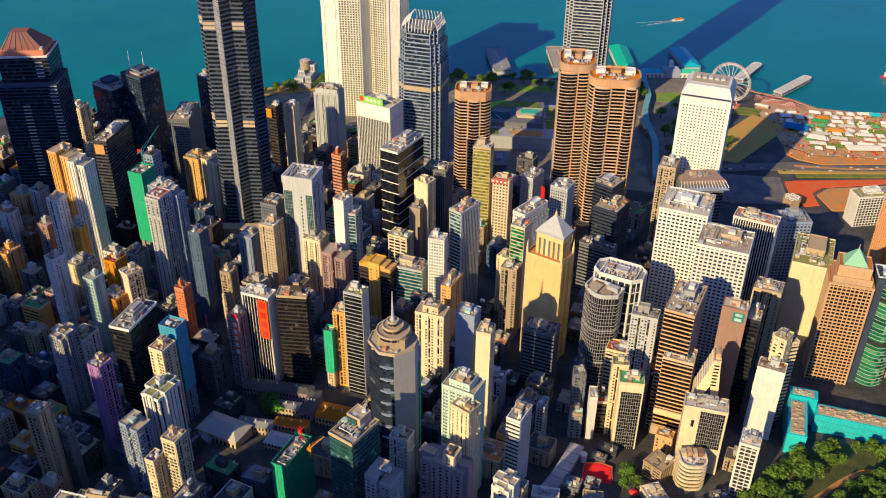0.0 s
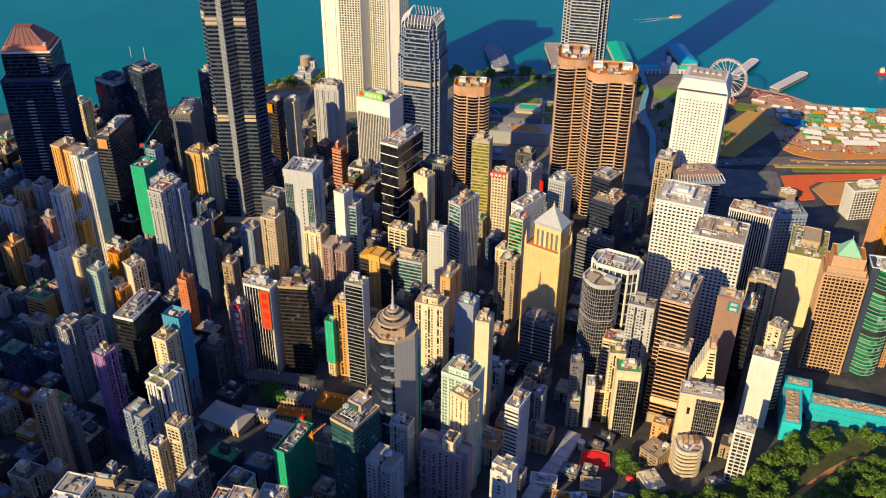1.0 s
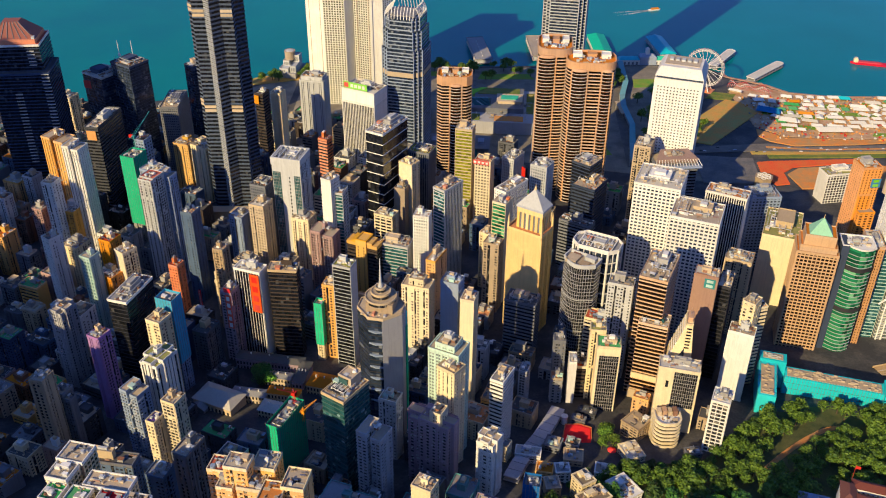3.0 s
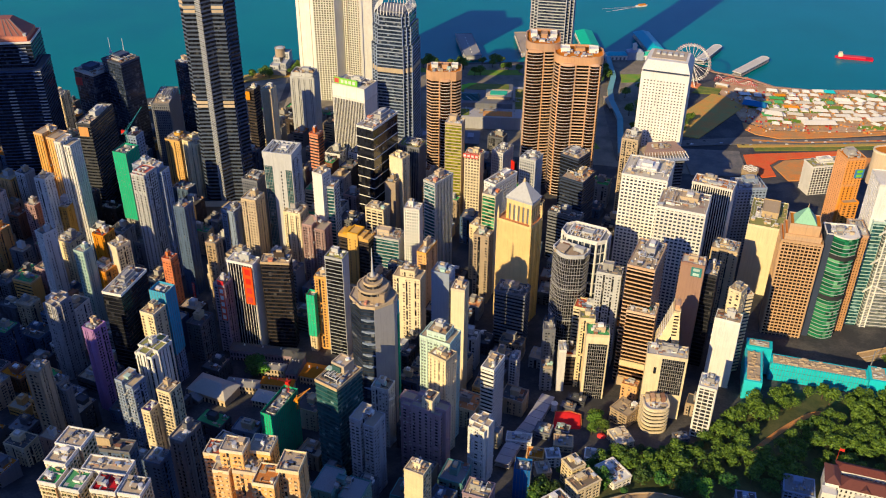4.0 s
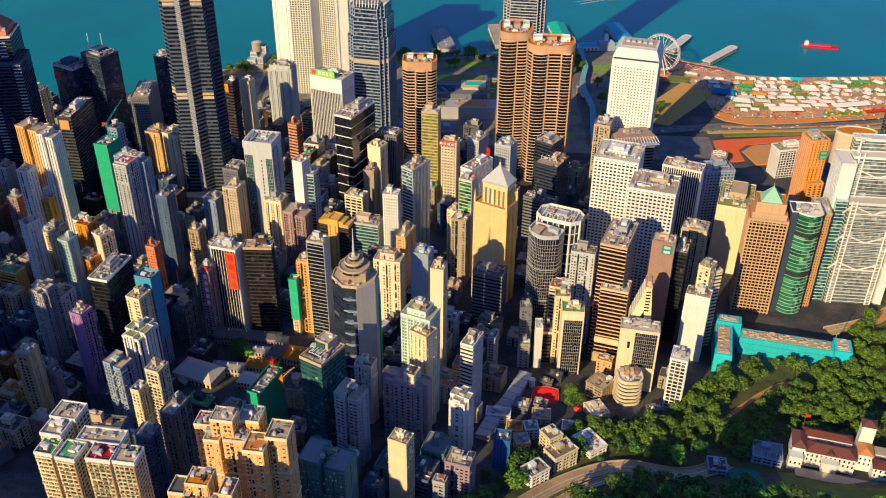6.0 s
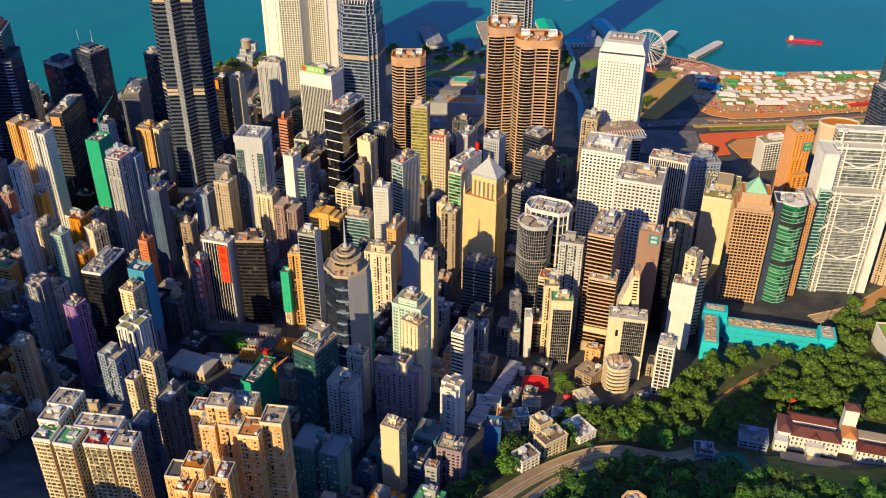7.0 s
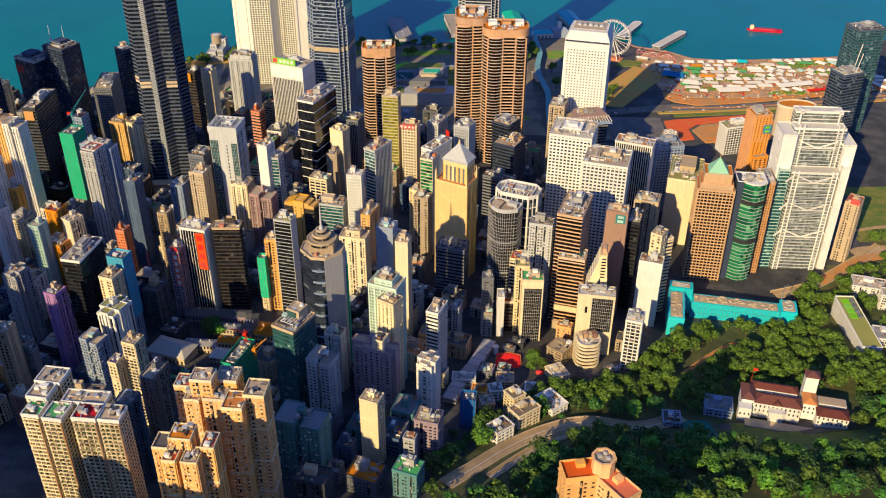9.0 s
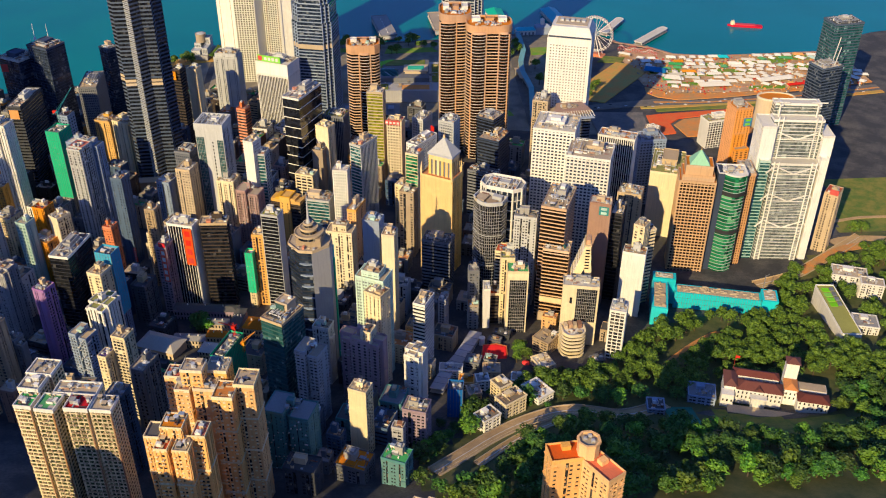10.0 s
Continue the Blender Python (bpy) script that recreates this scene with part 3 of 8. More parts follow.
# ---------------------------------------------------------------- towers of the district
tower("office_tower", "tan gridded small office block", 199.3, 913.1, 18.2, 24.5, -20, 106.0, "sand", "home", "flat", "flat")
tower("office_tower", "dark teal glass tower beside the grey tower", 621, 1037.7, 41.4, 30, 9.1, 150.0, "gunmetal", "sea", "strip", "strip", deck="dark")
tower("office_tower", "dark twin waterfront tower with two white masts", -408.8, 1028.3, 30, 34, 58, 144.0, "night", "navy", "line", "line", deck="dark", rim="night")
tower("office_tower", "dark waterfront tower with pale roof machinery", -447.6, 1035.7, 32, 36, 58, 127.0, "night", "navy", "line", "line", deck="pale", rim="pale")
tower("office_tower", "dark tower with glazed roof and copper front", -410.5, 923.3, 16.4, 56.2, -8, 118.0, "charcoal", "ink", "bands", "bands", deck="pale")
tower("office_tower", "dark blue office block with white parapet and ducts", -366.4, 1041.2, 22.4, 53.7, 2.2, 90.0, "slate", "navy", "fine", "fine", deck="tan")
tower("office_tower", "slim dark tower by the harbour", -358.8, 1119.5, 18, 20, 47, 105.0, "dark", "navy", "line", "line", deck="dark")
tower("office_tower", "cream block with balconies by the harbour", -532.6, 1113, 17.9, 20.6, -13.8, 60.0, "cream", "home", "resi")
apartments("apartment_tower", "ochre and cream residential tower with ribbed facade", -425.7, 839, 25.1, 21.6, -21.6, 137.0, "peach", style="rib", plan="pair")
apartments("apartment_tower", "white residential tower with balcony columns", -397.9, 811.8, 16.4, 18.9, -14.5, 141.0, "white", style="rib", plan="pair")
tower("office_tower", "grey tower under construction behind netting", -350, 873.9, 12.3, 14.2, -19, 118.0, "bluish", "navy", "grid", "grid", deck="dark")
tower("office_tower", "ochre rendered block with stepped roof", -332.1, 958.3, 20.7, 20.2, -20.4, 73.0, "ochre", "home", "small", "small")
tower("office_tower", "cream block with plain side and roof huts", -307.2, 948.8, 24.4, 21, -31.9, 75.0, "cream", "home", "slot", "resi")
tower("office_tower", "grey block with white roof structures", -324.3, 820.8, 20.8, 18, -25, 110.0, "bluish", "navy", "flat", "flat", deck="pale")
apartments("apartment_tower", "tall pale grey residential tower with balcony grid", -304, 757, 15.5, 19, -22, 136.0, "pale", style="balcony", plan="bays", deck="red")
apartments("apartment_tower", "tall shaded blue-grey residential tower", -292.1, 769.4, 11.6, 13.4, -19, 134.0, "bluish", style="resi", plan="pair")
# dusk wall: the slab's shade is put into its paint
tower("office_tower", "blue-grey slab with small windows and shade-darkened paint", -264.9, 740, 12.8, 14.8, -19, 108.0, "dusk", "home", "small", "slot")
tower("office_tower", "slender cream residential block", -421.6, 792.1, 12.6, 14.5, -14, 108.0, "white", "home", "resi", "slot")
tower("office_tower", "orange-brown older block with balconies", -412.2, 804.2, 19.1, 22, -12.5, 70.0, "ochre", "home", "resi", "slot")
tower("office_tower", "low yellow stepped block", -388.6, 749.2, 19.1, 22, -20.9, 62.0, "cream", "home", "resi")
tower("office_tower", "white-edged tower with shaded windows", -383.6, 693.8, 12.2, 14, -34, 104.0, "white", "home", "resi", "slot")
tower("office_tower", "pale green glass and white tower", -341.7, 672.8, 11.8, 13.6, -22.6, 98.0, "mint", "sea", "grid", "slot")
tower("office_tower", "cream and grey narrow tower", -315.8, 693, 13.7, 15.8, -37.9, 92.0, "cream", "home", "blank", "flat")
tower("office_tower", "bright orange painted apartment block", -335.1, 707.4, 13.6, 15.7, -21.7, 95.0, "orange", "home", "slot", "resi", deck="red")
tower("office_tower", "orange stepped low block", -331.3, 685.7, 19.2, 17.6, -26.9, 70.0, "orange", "home", "small", "small", deck="orange")
tower("office_tower", "black office block with white-rimmed roof", -274.7, 591.5, 18, 39.7, -15, 119.0, "black", "ink", "line", "line", deck="grey", busy=2.2, rim="white")
tower("office_tower", "salmon rendered block with red roof", -265.3, 679.8, 9.8, 11.3, -19, 86.0, "salmon", "home", "small", "slot", deck="red")
tower("office_tower", "tan tower with sunlit white flank", -224.8, 690.5, 10.7, 12.3, -19, 98.0, "tan", "home", "flat", "slot")
tower("office_tower", "small blue-grey block with white roof", -228.6, 782.5, 15.3, 17.6, -22.8, 80.0, "bluish", "home", "flat", "slot", deck="white")
tower("office_tower", "white-topped tower with tan shaft", -204.3, 775.9, 16.4, 18.9, -19, 98.0, "sand", "home", "small", "slot", deck="pale")
tower("office_tower", "dark rounded tower with masts", -210.6, 817.8, 18.2, 21, -19, 98.0, "slate", "navy", "fine", "fine", deck="dark")
tower("office_tower", "shaded tower with red and white advertising panels", -206.2, 638.4, 11.5, 13.3, -18.9, 88.0, "mauve", "home", "flat", "flat")
tower("office_tower", "office block with white fins and pale roof frame", -187.5, 647, 26.1, 14, -18, 106.0, "white", "ink", "needle", "blank", deck="pale")
tower("office_tower", "dark bronze banded office block with tan roof", -158.1, 648.2, 26, 14, -2.6, 106.0, "umber", "ink", "strip", "strip", deck="tan", rings=True, rim="sand")
tower("office_tower", "cream and yellow narrow tower", -247.4, 570.8, 13.8, 15.9, -22.8, 106.0, "cream", "home", "resi", "slot")
tower("office_tower", "cream stone office tower with green glass strip and roof frame", -176.1, 804.7, 30.6, 27.4, -12.4, 134.0, "pale", "navy", "blank", "flat", deck="grey", busy=1.6, rim="pale", panel=(-14.5, -6, 0.0, 0.92, "sea"))
tower("office_tower", "cream block with roof huts", -164.2, 788, 19.2, 19.2, -18, 76.0, "cream", "home", "small", "resi")
apartments("apartment_tower", "pink-grey pair of apartment towers", -137.5, 753.4, 23.7, 17.8, -19, 82.0, "pink", style="resi", plan="pair")
tower("office_tower", "white slab tower with blind end wall", -133.8, 782.8, 12.5, 14.6, -30.1, 124.0, "white", "home", "blank", "fine")
tower("office_tower", "glass-fronted tower with pale mullions", -127.8, 787, 16.7, 17.3, -12.4, 108.0, "pale", "sea", "thin", "wide")
tower("office_tower", "black glass tower with white floor lines", -101.9, 635.4, 16.8, 13.6, -18, 120.0, "pale", "ink", "line", "blank", deck="moss")
tower("office_tower", "orange and cream striped apartment block", -116.4, 646.1, 13, 13, -12.5, 92.0, "peach", "home", "resi", "slot")
tower("office_tower", "cream tower with white roof frames", -81.4, 811.1, 21.3, 15.6, -22, 68.0, "cream", "ink", "wide", "slot")
tower("office_tower", "plain tan lift tower", -69.1, 860.1, 12.8, 10.9, -19, 72.0, "tan", "home", "blank", "blank")
tower("office_tower", "green-glazed white office block", -66.5, 758.4, 29.6, 18.9, -16.1, 66.0, "pale", "sea", "thin", "fine", deck="grey")
tower("office_tower", "white ribbed tower with arched crown", -40.1, 749.6, 15.8, 13.4, -12.3, 104.0, "white", "sea", "fine", "fine", deck="white")
tower("office_tower", "teal glass tower with shaded grey flank", -16.1, 781.2, 14.7, 29.9, -37.5, 120.0, "pale", "sea", "thin", "fins", deck="grey", busy=1.8)
tower("office_tower", "tan tower with orange-lit front", -25, 709.5, 10, 26.1, -23, 83.0, "peach", "home", "small", "slot")
tower("office_tower", "cream apartment tower with stepped roof", -39.6, 658.1, 26.1, 16.7, -15.9, 86.0, "cream", "home", "resi", "resi", steps=((0.5, 0.6, 6), ))
tower("office_tower", "blue-grey slab tower with blank wall", -7.5, 586, 15.5, 14, -20, 140.0, "bluish", "navy", "blank", "slot")
tower("office_tower", "cream tower with blank sunlit wall", 6.4, 572.8, 11.5, 14, -15.6, 133.0, "cream", "home", "blank", "resi")
tower("office_tower", "dark red tower with orange top", -247.9, 1013.8, 11.4, 15.3, -19.7, 114.0, "umber", "ink", "bands", "bands", deck="dark")
tower("office_tower", "cream slim tower with window column", -233.5, 1036.9, 13.3, 15.3, -19, 105.0, "cream", "home", "slot", "slot")
tower("office_tower", "blue-grey stone office tower with vertical slots", -199.8, 1108.5, 33, 22.4, -11, 93.5, "pale", "navy", "slot", "grid", deck="dark", steps=((0.85, 0.8, 5), ))
tower("office_tower", "black glass tower with white horizontal frames and roof trusses", -85.2, 882.4, 21.6, 51, -27.3, 136.0, "white", "ink", "ladder", "ladder", deck="grey", busy=2.6, rim="white")
tower("office_tower", "white slab tower with blank wall", -61, 874.6, 17.5, 14.9, -32.9, 96.0, "cream", "home", "blank", "slot")
tower("office_tower", "dark tower with glazed pale corner", -49.4, 913.7, 26.3, 21.2, -20, 92.0, "slate", "navy", "fins", "fins", deck="moss")
tower("office_tower", "tan tower with yellow-green glass front", -0.5, 909.8, 19.3, 16.4, -12.7, 122.0, "sand", "olive", "strip", "blank", deck="pale")
tower("office_tower", "cream hotel block with red rooftop sign", 21.7, 897.1, 18.7, 15.9, -17.4, 90.0, "cream", "home", "grid", "blank", deck="red")
tower("office_tower", "pale grid office block with dark roof", 55.3, 933.7, 15.3, 25.3, -31.5, 77.0, "pale", "navy", "fine", "fine", deck="grey")
tower("office_tower", "pale stone twin-shaft office tower", 81.1, 842.2, 18.6, 19.1, -28.2, 114.0, "pale", "navy", "fine", "fine", deck="grey", busy=1.6)
tower("office_tower", "dark office block with tan roof edge", 131.8, 869.6, 23, 26.6, -37.5, 105.0, "dark", "ink", "strip", "strip", deck="tan")
tower("office_tower", "dark stepped office block with tan terrace", 134.3, 853.5, 26.9, 32.7, -32.1, 87.0, "dark", "ink", "bands", "bands", deck="tan")
tower("office_tower", "low dark office block with roof plant", 119.1, 813.7, 35.6, 14, -28, 62.0, "slate", "ink", "bands", "bands", deck="dark", busy=2)
tower("office_tower", "orange banded small tower", -160.7, 930.8, 12.2, 12.2, -25.1, 95.0, "salmon", "home", "bands", "bands", deck="red")
tower("office_tower", "tower with bright green glass front", 37.2, 751.7, 14.2, 15.7, -27.5, 120.0, "cream", "leaf", "thin", "blank")
tower("office_tower", "office block with white roof frames", 47.4, 798.7, 14.6, 37.6, -38.7, 112.0, "white", "navy", "fine", "fine", deck="grey", busy=2.4)
tower("office_tower", "brown stepped apartment tower", 29.6, 734.5, 16.3, 13.9, -22.9, 84.0, "tan", "home", "resi", "flat")
tower("office_tower", "cream block with tan roof", 25.2, 774.1, 14, 11.9, -31.6, 70.0, "cream", "home", "small", "slot")
tower("office_tower", "dark banded block with pale flank", 55.7, 660.5, 29.4, 18.7, -20, 70.0, "slate", "ink", "bands", "strip", deck="dark")
tower("office_tower", "pale grid office block with roof frame", 137.1, 628.8, 21.7, 14, -16.8, 113.0, "pale", "home", "flat", "blank", deck="grey")
tower("office_tower", "copper-brown banded office tower with terracotta roof", 164.2, 615.8, 23.4, 45.5, -22.8, 138.0, "apricot", "bronze", "strip", "strip", deck="tan", rings=True)
tower("office_tower", "copper-brown banded office tower with glass roof pavilion", 162.2, 596.7, 24.4, 19.4, -19.6, 97.0, "apricot", "bronze", "strip", "strip", deck="tan", rings=True)
tower("office_tower", "white office tower with square window grid", 186.5, 753.7, 43.5, 42.4, -20, 148.0, "white", "navy", "grid", "grid", deck="pale", busy=2.5)
tower("office_tower", "white office tower with square window grid and stepped roof", 212.3, 704.8, 44.3, 39, -20, 140.0, "white", "navy", "grid", "grid", deck="tan", busy=2.2)
tower("office_tower", "white and black office tower with green roof garden", 259.8, 779.2, 40.6, 19.4, -25.5, 120.0, "white", "ink", "fins", "blank", deck="orange", busy=2.4)
tower("office_tower", "shaded office block with square windows", 314.1, 837.3, 31.9, 25, 5.6, 88.0, "bluish", "navy", "grid", "grid", deck="grey")
tower("office_tower", "cream block with planted terrace and blind flank", 320.5, 779.6, 35.2, 57.1, -20, 84.0, "cream", "home", "blank", "blank", deck="moss")
tower("office_tower", "orange granite bank tower with round crest", 415.3, 837.5, 21.1, 22, 9.5, 124.0, "tangerine", "brick", "slot", "slot", deck="orange")
tower("office_tower", "white slab block with deep window grid", 456.7, 980.7, 55.4, 21.1, 12, 42.0, "white", "ink", "lattice", "blank", deck="moss")
tower("office_tower", "red-brown blind slab with teal roof sign", 206.4, 623.3, 20.2, 14, -20, 128.0, "clay", "ink", "blank", "blank", deck="pale")
tower("office_tower", "black tower with white window steps", 227.9, 635.8, 11.5, 25.8, -22.6, 112.0, "black", "ink", "strip", "bands", deck="pale")
tower("office_tower", "cream stone block with roof pavilion", 259.6, 707.6, 24.2, 20.2, -23.5, 91.0, "sand", "home", "small", "small", deck="tan")
tower("office_tower", "white tower with plain stone front", 236.8, 597.6, 21.4, 14, -22.5, 88.0, "white", "home", "blank", "small")
tower("office_tower", "cream stepped tower head with mast", 243.3, 607.2, 10.9, 14, -38.1, 112.0, "cream", "home", "slot", "slot")
tower("office_tower", "round-ended tower with brown roof", 250.7, 619.6, 14.7, 16, 17.9, 100.0, "cream", "navy", "bands", "bands", deck="orange")
tower("office_tower", "cream block with red roof plant", 126.9, 640.7, 30.5, 16, -19.2, 66.0, "cream", "ink", "bands", "bands", deck="red", busy=2)
tower("office_tower", "cream office tower with black gridded front", 122.5, 576, 19.2, 16, -5, 88.0, "cream", "ink", "blank", "blank", deck="green", panel=(-7.4, 8.4, 0.03, 0.88))
tower("office_tower", "pale yellow tower with rounded green roof corner", 115, 591, 13, 12, -5, 92.0, "cream", "home", "small", "blank", deck="moss", busy=0.6)
tower("office_tower", "dark recessed block with cream roof rim", 106, 594, 15, 14, -3, 51.0, "umber", "ink", "bands", "bands", deck="red", rim="cream", busy=1.5)
tower("office_tower", "grey shaded block with red-tiled roof", 83, 583, 10, 10, -3, 45.0, "concrete", "home", "slot", "slot", deck="orange", rim="tan")
# a mauve tower; slate replaces its colour to paint the shade in
tower("office_tower", "slim mauve office tower painted dark grey for shade", 84.5, 597, 10, 11, -3, 75.0, "slate", "home", "small", "small", deck="grey")
tower("office_tower", "slim grey walk-up tower with balconies", 54.5, 575, 7, 12, -20, 59.0, "grey", "home", "balcony", "balcony", deck="grey")
tower("office_tower", "slim white blind slab beside a recessed block", 95.6, 585, 6.4, 14, -3, 63.0, "white", "ink", "blank", "blank", deck="pale")
slotted = tower("office_tower", "cream tower with black gridded glass", 175.9, 549.5, 32.4, 16, -12.5, 88.0, "cream", "ink", "blank", "blank", deck="pale", panel=(-3.5, 14.5, 0.44, 0.97))
part("slot_window", Solid().box(-9.2, -7.0, -8.35, -7.9, 49, 55.5).mesh("slot_window", GLASS["ink"]), slotted, "black slot window")
tower("office_tower", "white slender tower with open frame front", 204.4, 520.5, 14.4, 17.5, -21.5, 81.0, "white", "home", "lattice", "lattice", deck="white", busy=1.6)
tower("office_tower", "shaded brown tower with sunlit tan roof", -301.2, 472.4, 11.6, 13.4, -12.8, 125.0, "tan", "home", "slot", "slot")
# slate walls on these two hold their shade as colour
tower("office_tower", "narrow stacked apartment block with shade-dark grey walls", -296.3, 486.5, 10, 11.5, -19, 100.0, "slate", "home", "balcony", "slot")
tower("office_tower", "narrow stacked apartment block with shade-dark grey walls", -290, 482.4, 6.4, 7.3, -19, 96.0, "slate", "home", "balcony", "slot")
tower("office_tower", "purple painted apartment tower", -286, 542.2, 11.9, 13.6, -25, 110.0, "purple", "home", "slot", "resi")
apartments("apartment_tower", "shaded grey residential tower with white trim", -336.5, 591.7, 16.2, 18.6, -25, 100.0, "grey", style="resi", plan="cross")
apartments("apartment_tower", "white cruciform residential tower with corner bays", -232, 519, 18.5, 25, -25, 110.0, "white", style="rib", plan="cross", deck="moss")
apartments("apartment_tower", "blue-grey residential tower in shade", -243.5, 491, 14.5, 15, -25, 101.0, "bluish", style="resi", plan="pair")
tower("office_tower", "yellow balconied apartment block", -200, 453, 11.5, 13, -22, 125.0, "cream", "home", "balcony", "resi")
tower("office_tower", "cream apartment block with purple roof", -213, 446, 7.5, 11, -22, 112.0, "cream", "home", "resi", "resi", deck="purple")
# next three: smoke and dusk walls, darkened in colour for the shade
tower("office_tower", "grey slope tower with shade-dark walls and small lit roof hut", -160, 364, 10.5, 19, -20, 168.0, "smoke", "home", "slot", "resi", deck="tan", category="apartment tower")
tower("office_tower", "long slab with shade-dark walls and dark green roof deck", -218, 380, 36, 11, -8, 140.0, "dusk", "home", "flat", "resi", deck="dark", busy=0.3, rim="smoke", category="apartment slab")
tower("office_tower", "blue-grey block with shade-dark walls beside the slab", -184, 372, 13, 13, -16, 138.0, "dusk", "home", "resi", "flat", deck="grey", category="apartment tower")
tower("office_tower", "teal glass office tower with white spandrels and roof plant", -78.9, 456.6, 20.1, 28.3, -32.6, 136.0, "bottle", "sea", "strip", "strip", deck="tan", busy=2.4, rings=True, rim="sand")
tower("office_tower", "pale narrow apartment tower with cream front", -51.8, 497.8, 14.5, 12.3, -20, 92.0, "white", "home", "small", "slot")
apartments("apartment_tower", "grey residential tower with window columns", -57.5, 435, 18, 17, -25, 119.0, "grey", style="resi", plan="pair")
apartments("apartment_tower", "tall taupe residential tower with cream crown", -18, 464, 37, 17, -25, 106.0, "mauve", style="slot", plan="cross")
tower("stair_crown", "sunlit cream stair crown on the taupe tower", -14, 461, 9, 11, -25, 113.5, "cream", "home", "slot", "slot", foot=92.0, category="roof tower", busy=0.5)
tower("office_tower", "slender cream tower with blind flank", -20, 381.8, 14, 11.9, -25, 123.0, "cream", "home", "blank", "balcony")
tower("office_tower", "cream residential tower with red-brown fins", -6.1, 491.9, 16.2, 13.8, -35.8, 128.0, "cream", "home", "slot", "small")
tower("office_tower", "mint and cream stepped tower", -8.2, 507.9, 25.1, 19.3, -25, 134.0, "celadon", "silver", "flat", "fine", steps=((0.6, 0.7, 5), ))
tower("office_tower", "white-striped dark tower with white roof rim", 33, 520, 11.1, 21.1, -26.2, 98.0, "white", "ink", "bands", "bands", deck="grey", rings=True)
apartments("apartment_tower", "white residential tower with shaded side wings", 23, 453, 15, 17, -29.6, 98.0, "white", style="slot", plan="cross")
tower("office_tower", "old sandstone bank tower with red roof panel", 483.3, 715.1, 14.5, 20, -38.4, 78.0, "sand", "home", "slot", "slot", deck="red")
tower("office_tower", "dark grey glass tower with white roof horns", 571.2, 962.3, 32.4, 26.4, 18.7, 120.0, "gunmetal", "navy", "strip", "strip", deck="pale")
tower("office_tower", "grey stepped shaded apartment block", 6.4, 373.4, 8.6, 7.3, -19, 92.0, "grey", "home", "resi", "slot")
tower("office_tower", "taupe shaded apartment block with cream stair head", 20.4, 389.6, 18, 15.3, -19, 96.0, "mauve", "home", "resi", "resi")
# mint block; its deepsea wall has the shade mixed into the colour
apartments("apartment_tower", "mint residential block painted dark teal as shade, with garden roof", -68.4, 369.6, 32.8, 20.9, -19, 120.0, "deepsea", style="slot", plan="pair", deck="grey")

# ---------------------------------------------------------------- landmark towers
def star_tower():
    """The tall dark tower with a star-shaped plan: two squares crossed."""
    root = thing("office_tower", "very tall dark blue star-plan glass tower with silver floor lines", "skyscraper", -263, 914, 2, 58, 58)
    zb = root.location.z
    h = 309 - zb
    star = []
    for i in range(16):
        r = 29.0 if i % 2 == 0 else 22.1
        a = math.tau * i / 16
        star.append((r * math.cos(a), r * math.sin(a)))
    part("core", Solid().prism(star, 0, h).mesh("core", GLASS["ink"]), root)
    band = Solid().ring(grown(star, 0.35), grown(star, -0.3), 0, 1.9).mesh("floor_band", WALL["gunmetal"])
    n = int(h / 4.5)
    for k in range(n):
        part("floor_band", band, root, loc=(0, 0, h * k / n + 1))

    def strip(i, z0, z1, out, f0=0.0, f1=1.0):
        p, q = Vector(star[i]), Vector(star[(i + 1) % 16])
        u = (q - p).normalized()
        m = Vector((u.y, -u.x)) * out
        p, q = p + (q - p) * f0, p + (q - p) * f1
        return Solid().prism([tuple(p + m), tuple(q + m), tuple(q - m * 0.4), tuple(p - m * 0.4)], z0, z1)
    for z in (142 - zb, 248 - zb):
        for i in (2, 5, 8, 10, 13):
            for dz in (0.0, 4.4):
                part("plant_floor", strip(i, z + dz, z + dz + 3.0, 0.7).mesh("plant_floor", WALL["sand"]), root, "beige plant floor band")
    # extra pale lines on a single facet, brightening it as sunlight would
    for i in (11,):
        lines = Solid()
        for k in range(n * 2):
            t = strip(i, h * k / n / 2 + 1, h * k / n / 2 + 1.9, 0.6, 0.12, 0.95)
            c = len(lines.v)
            lines.v += t.v
            lines.f += [tuple(c + j for j in f) for f in t.f]
        part("louvre_strip", lines.mesh("louvre_strip", WALL["pale"]), root, "pale lines that paint sunlight on one folded face", kind="stuff")
    part("roof_deck", Solid().prism(grown(star, -0.5), h + 0.01, h + 2).mesh("roof_deck", ROOF["grey"]), root)
    part("mast", Solid().drum(0, 0, h + 2, h + 42, 1.6, 10, 0.4).mesh("mast", STEEL), root)
    pod = Solid().box(-34, 44, -40, -30.5, 0, 24).box(-36, 46, -42, -29.5, 24, 25.2)
    part("podium", pod.mesh("podium", WALL["sand"]), root, "beige podium canopy")


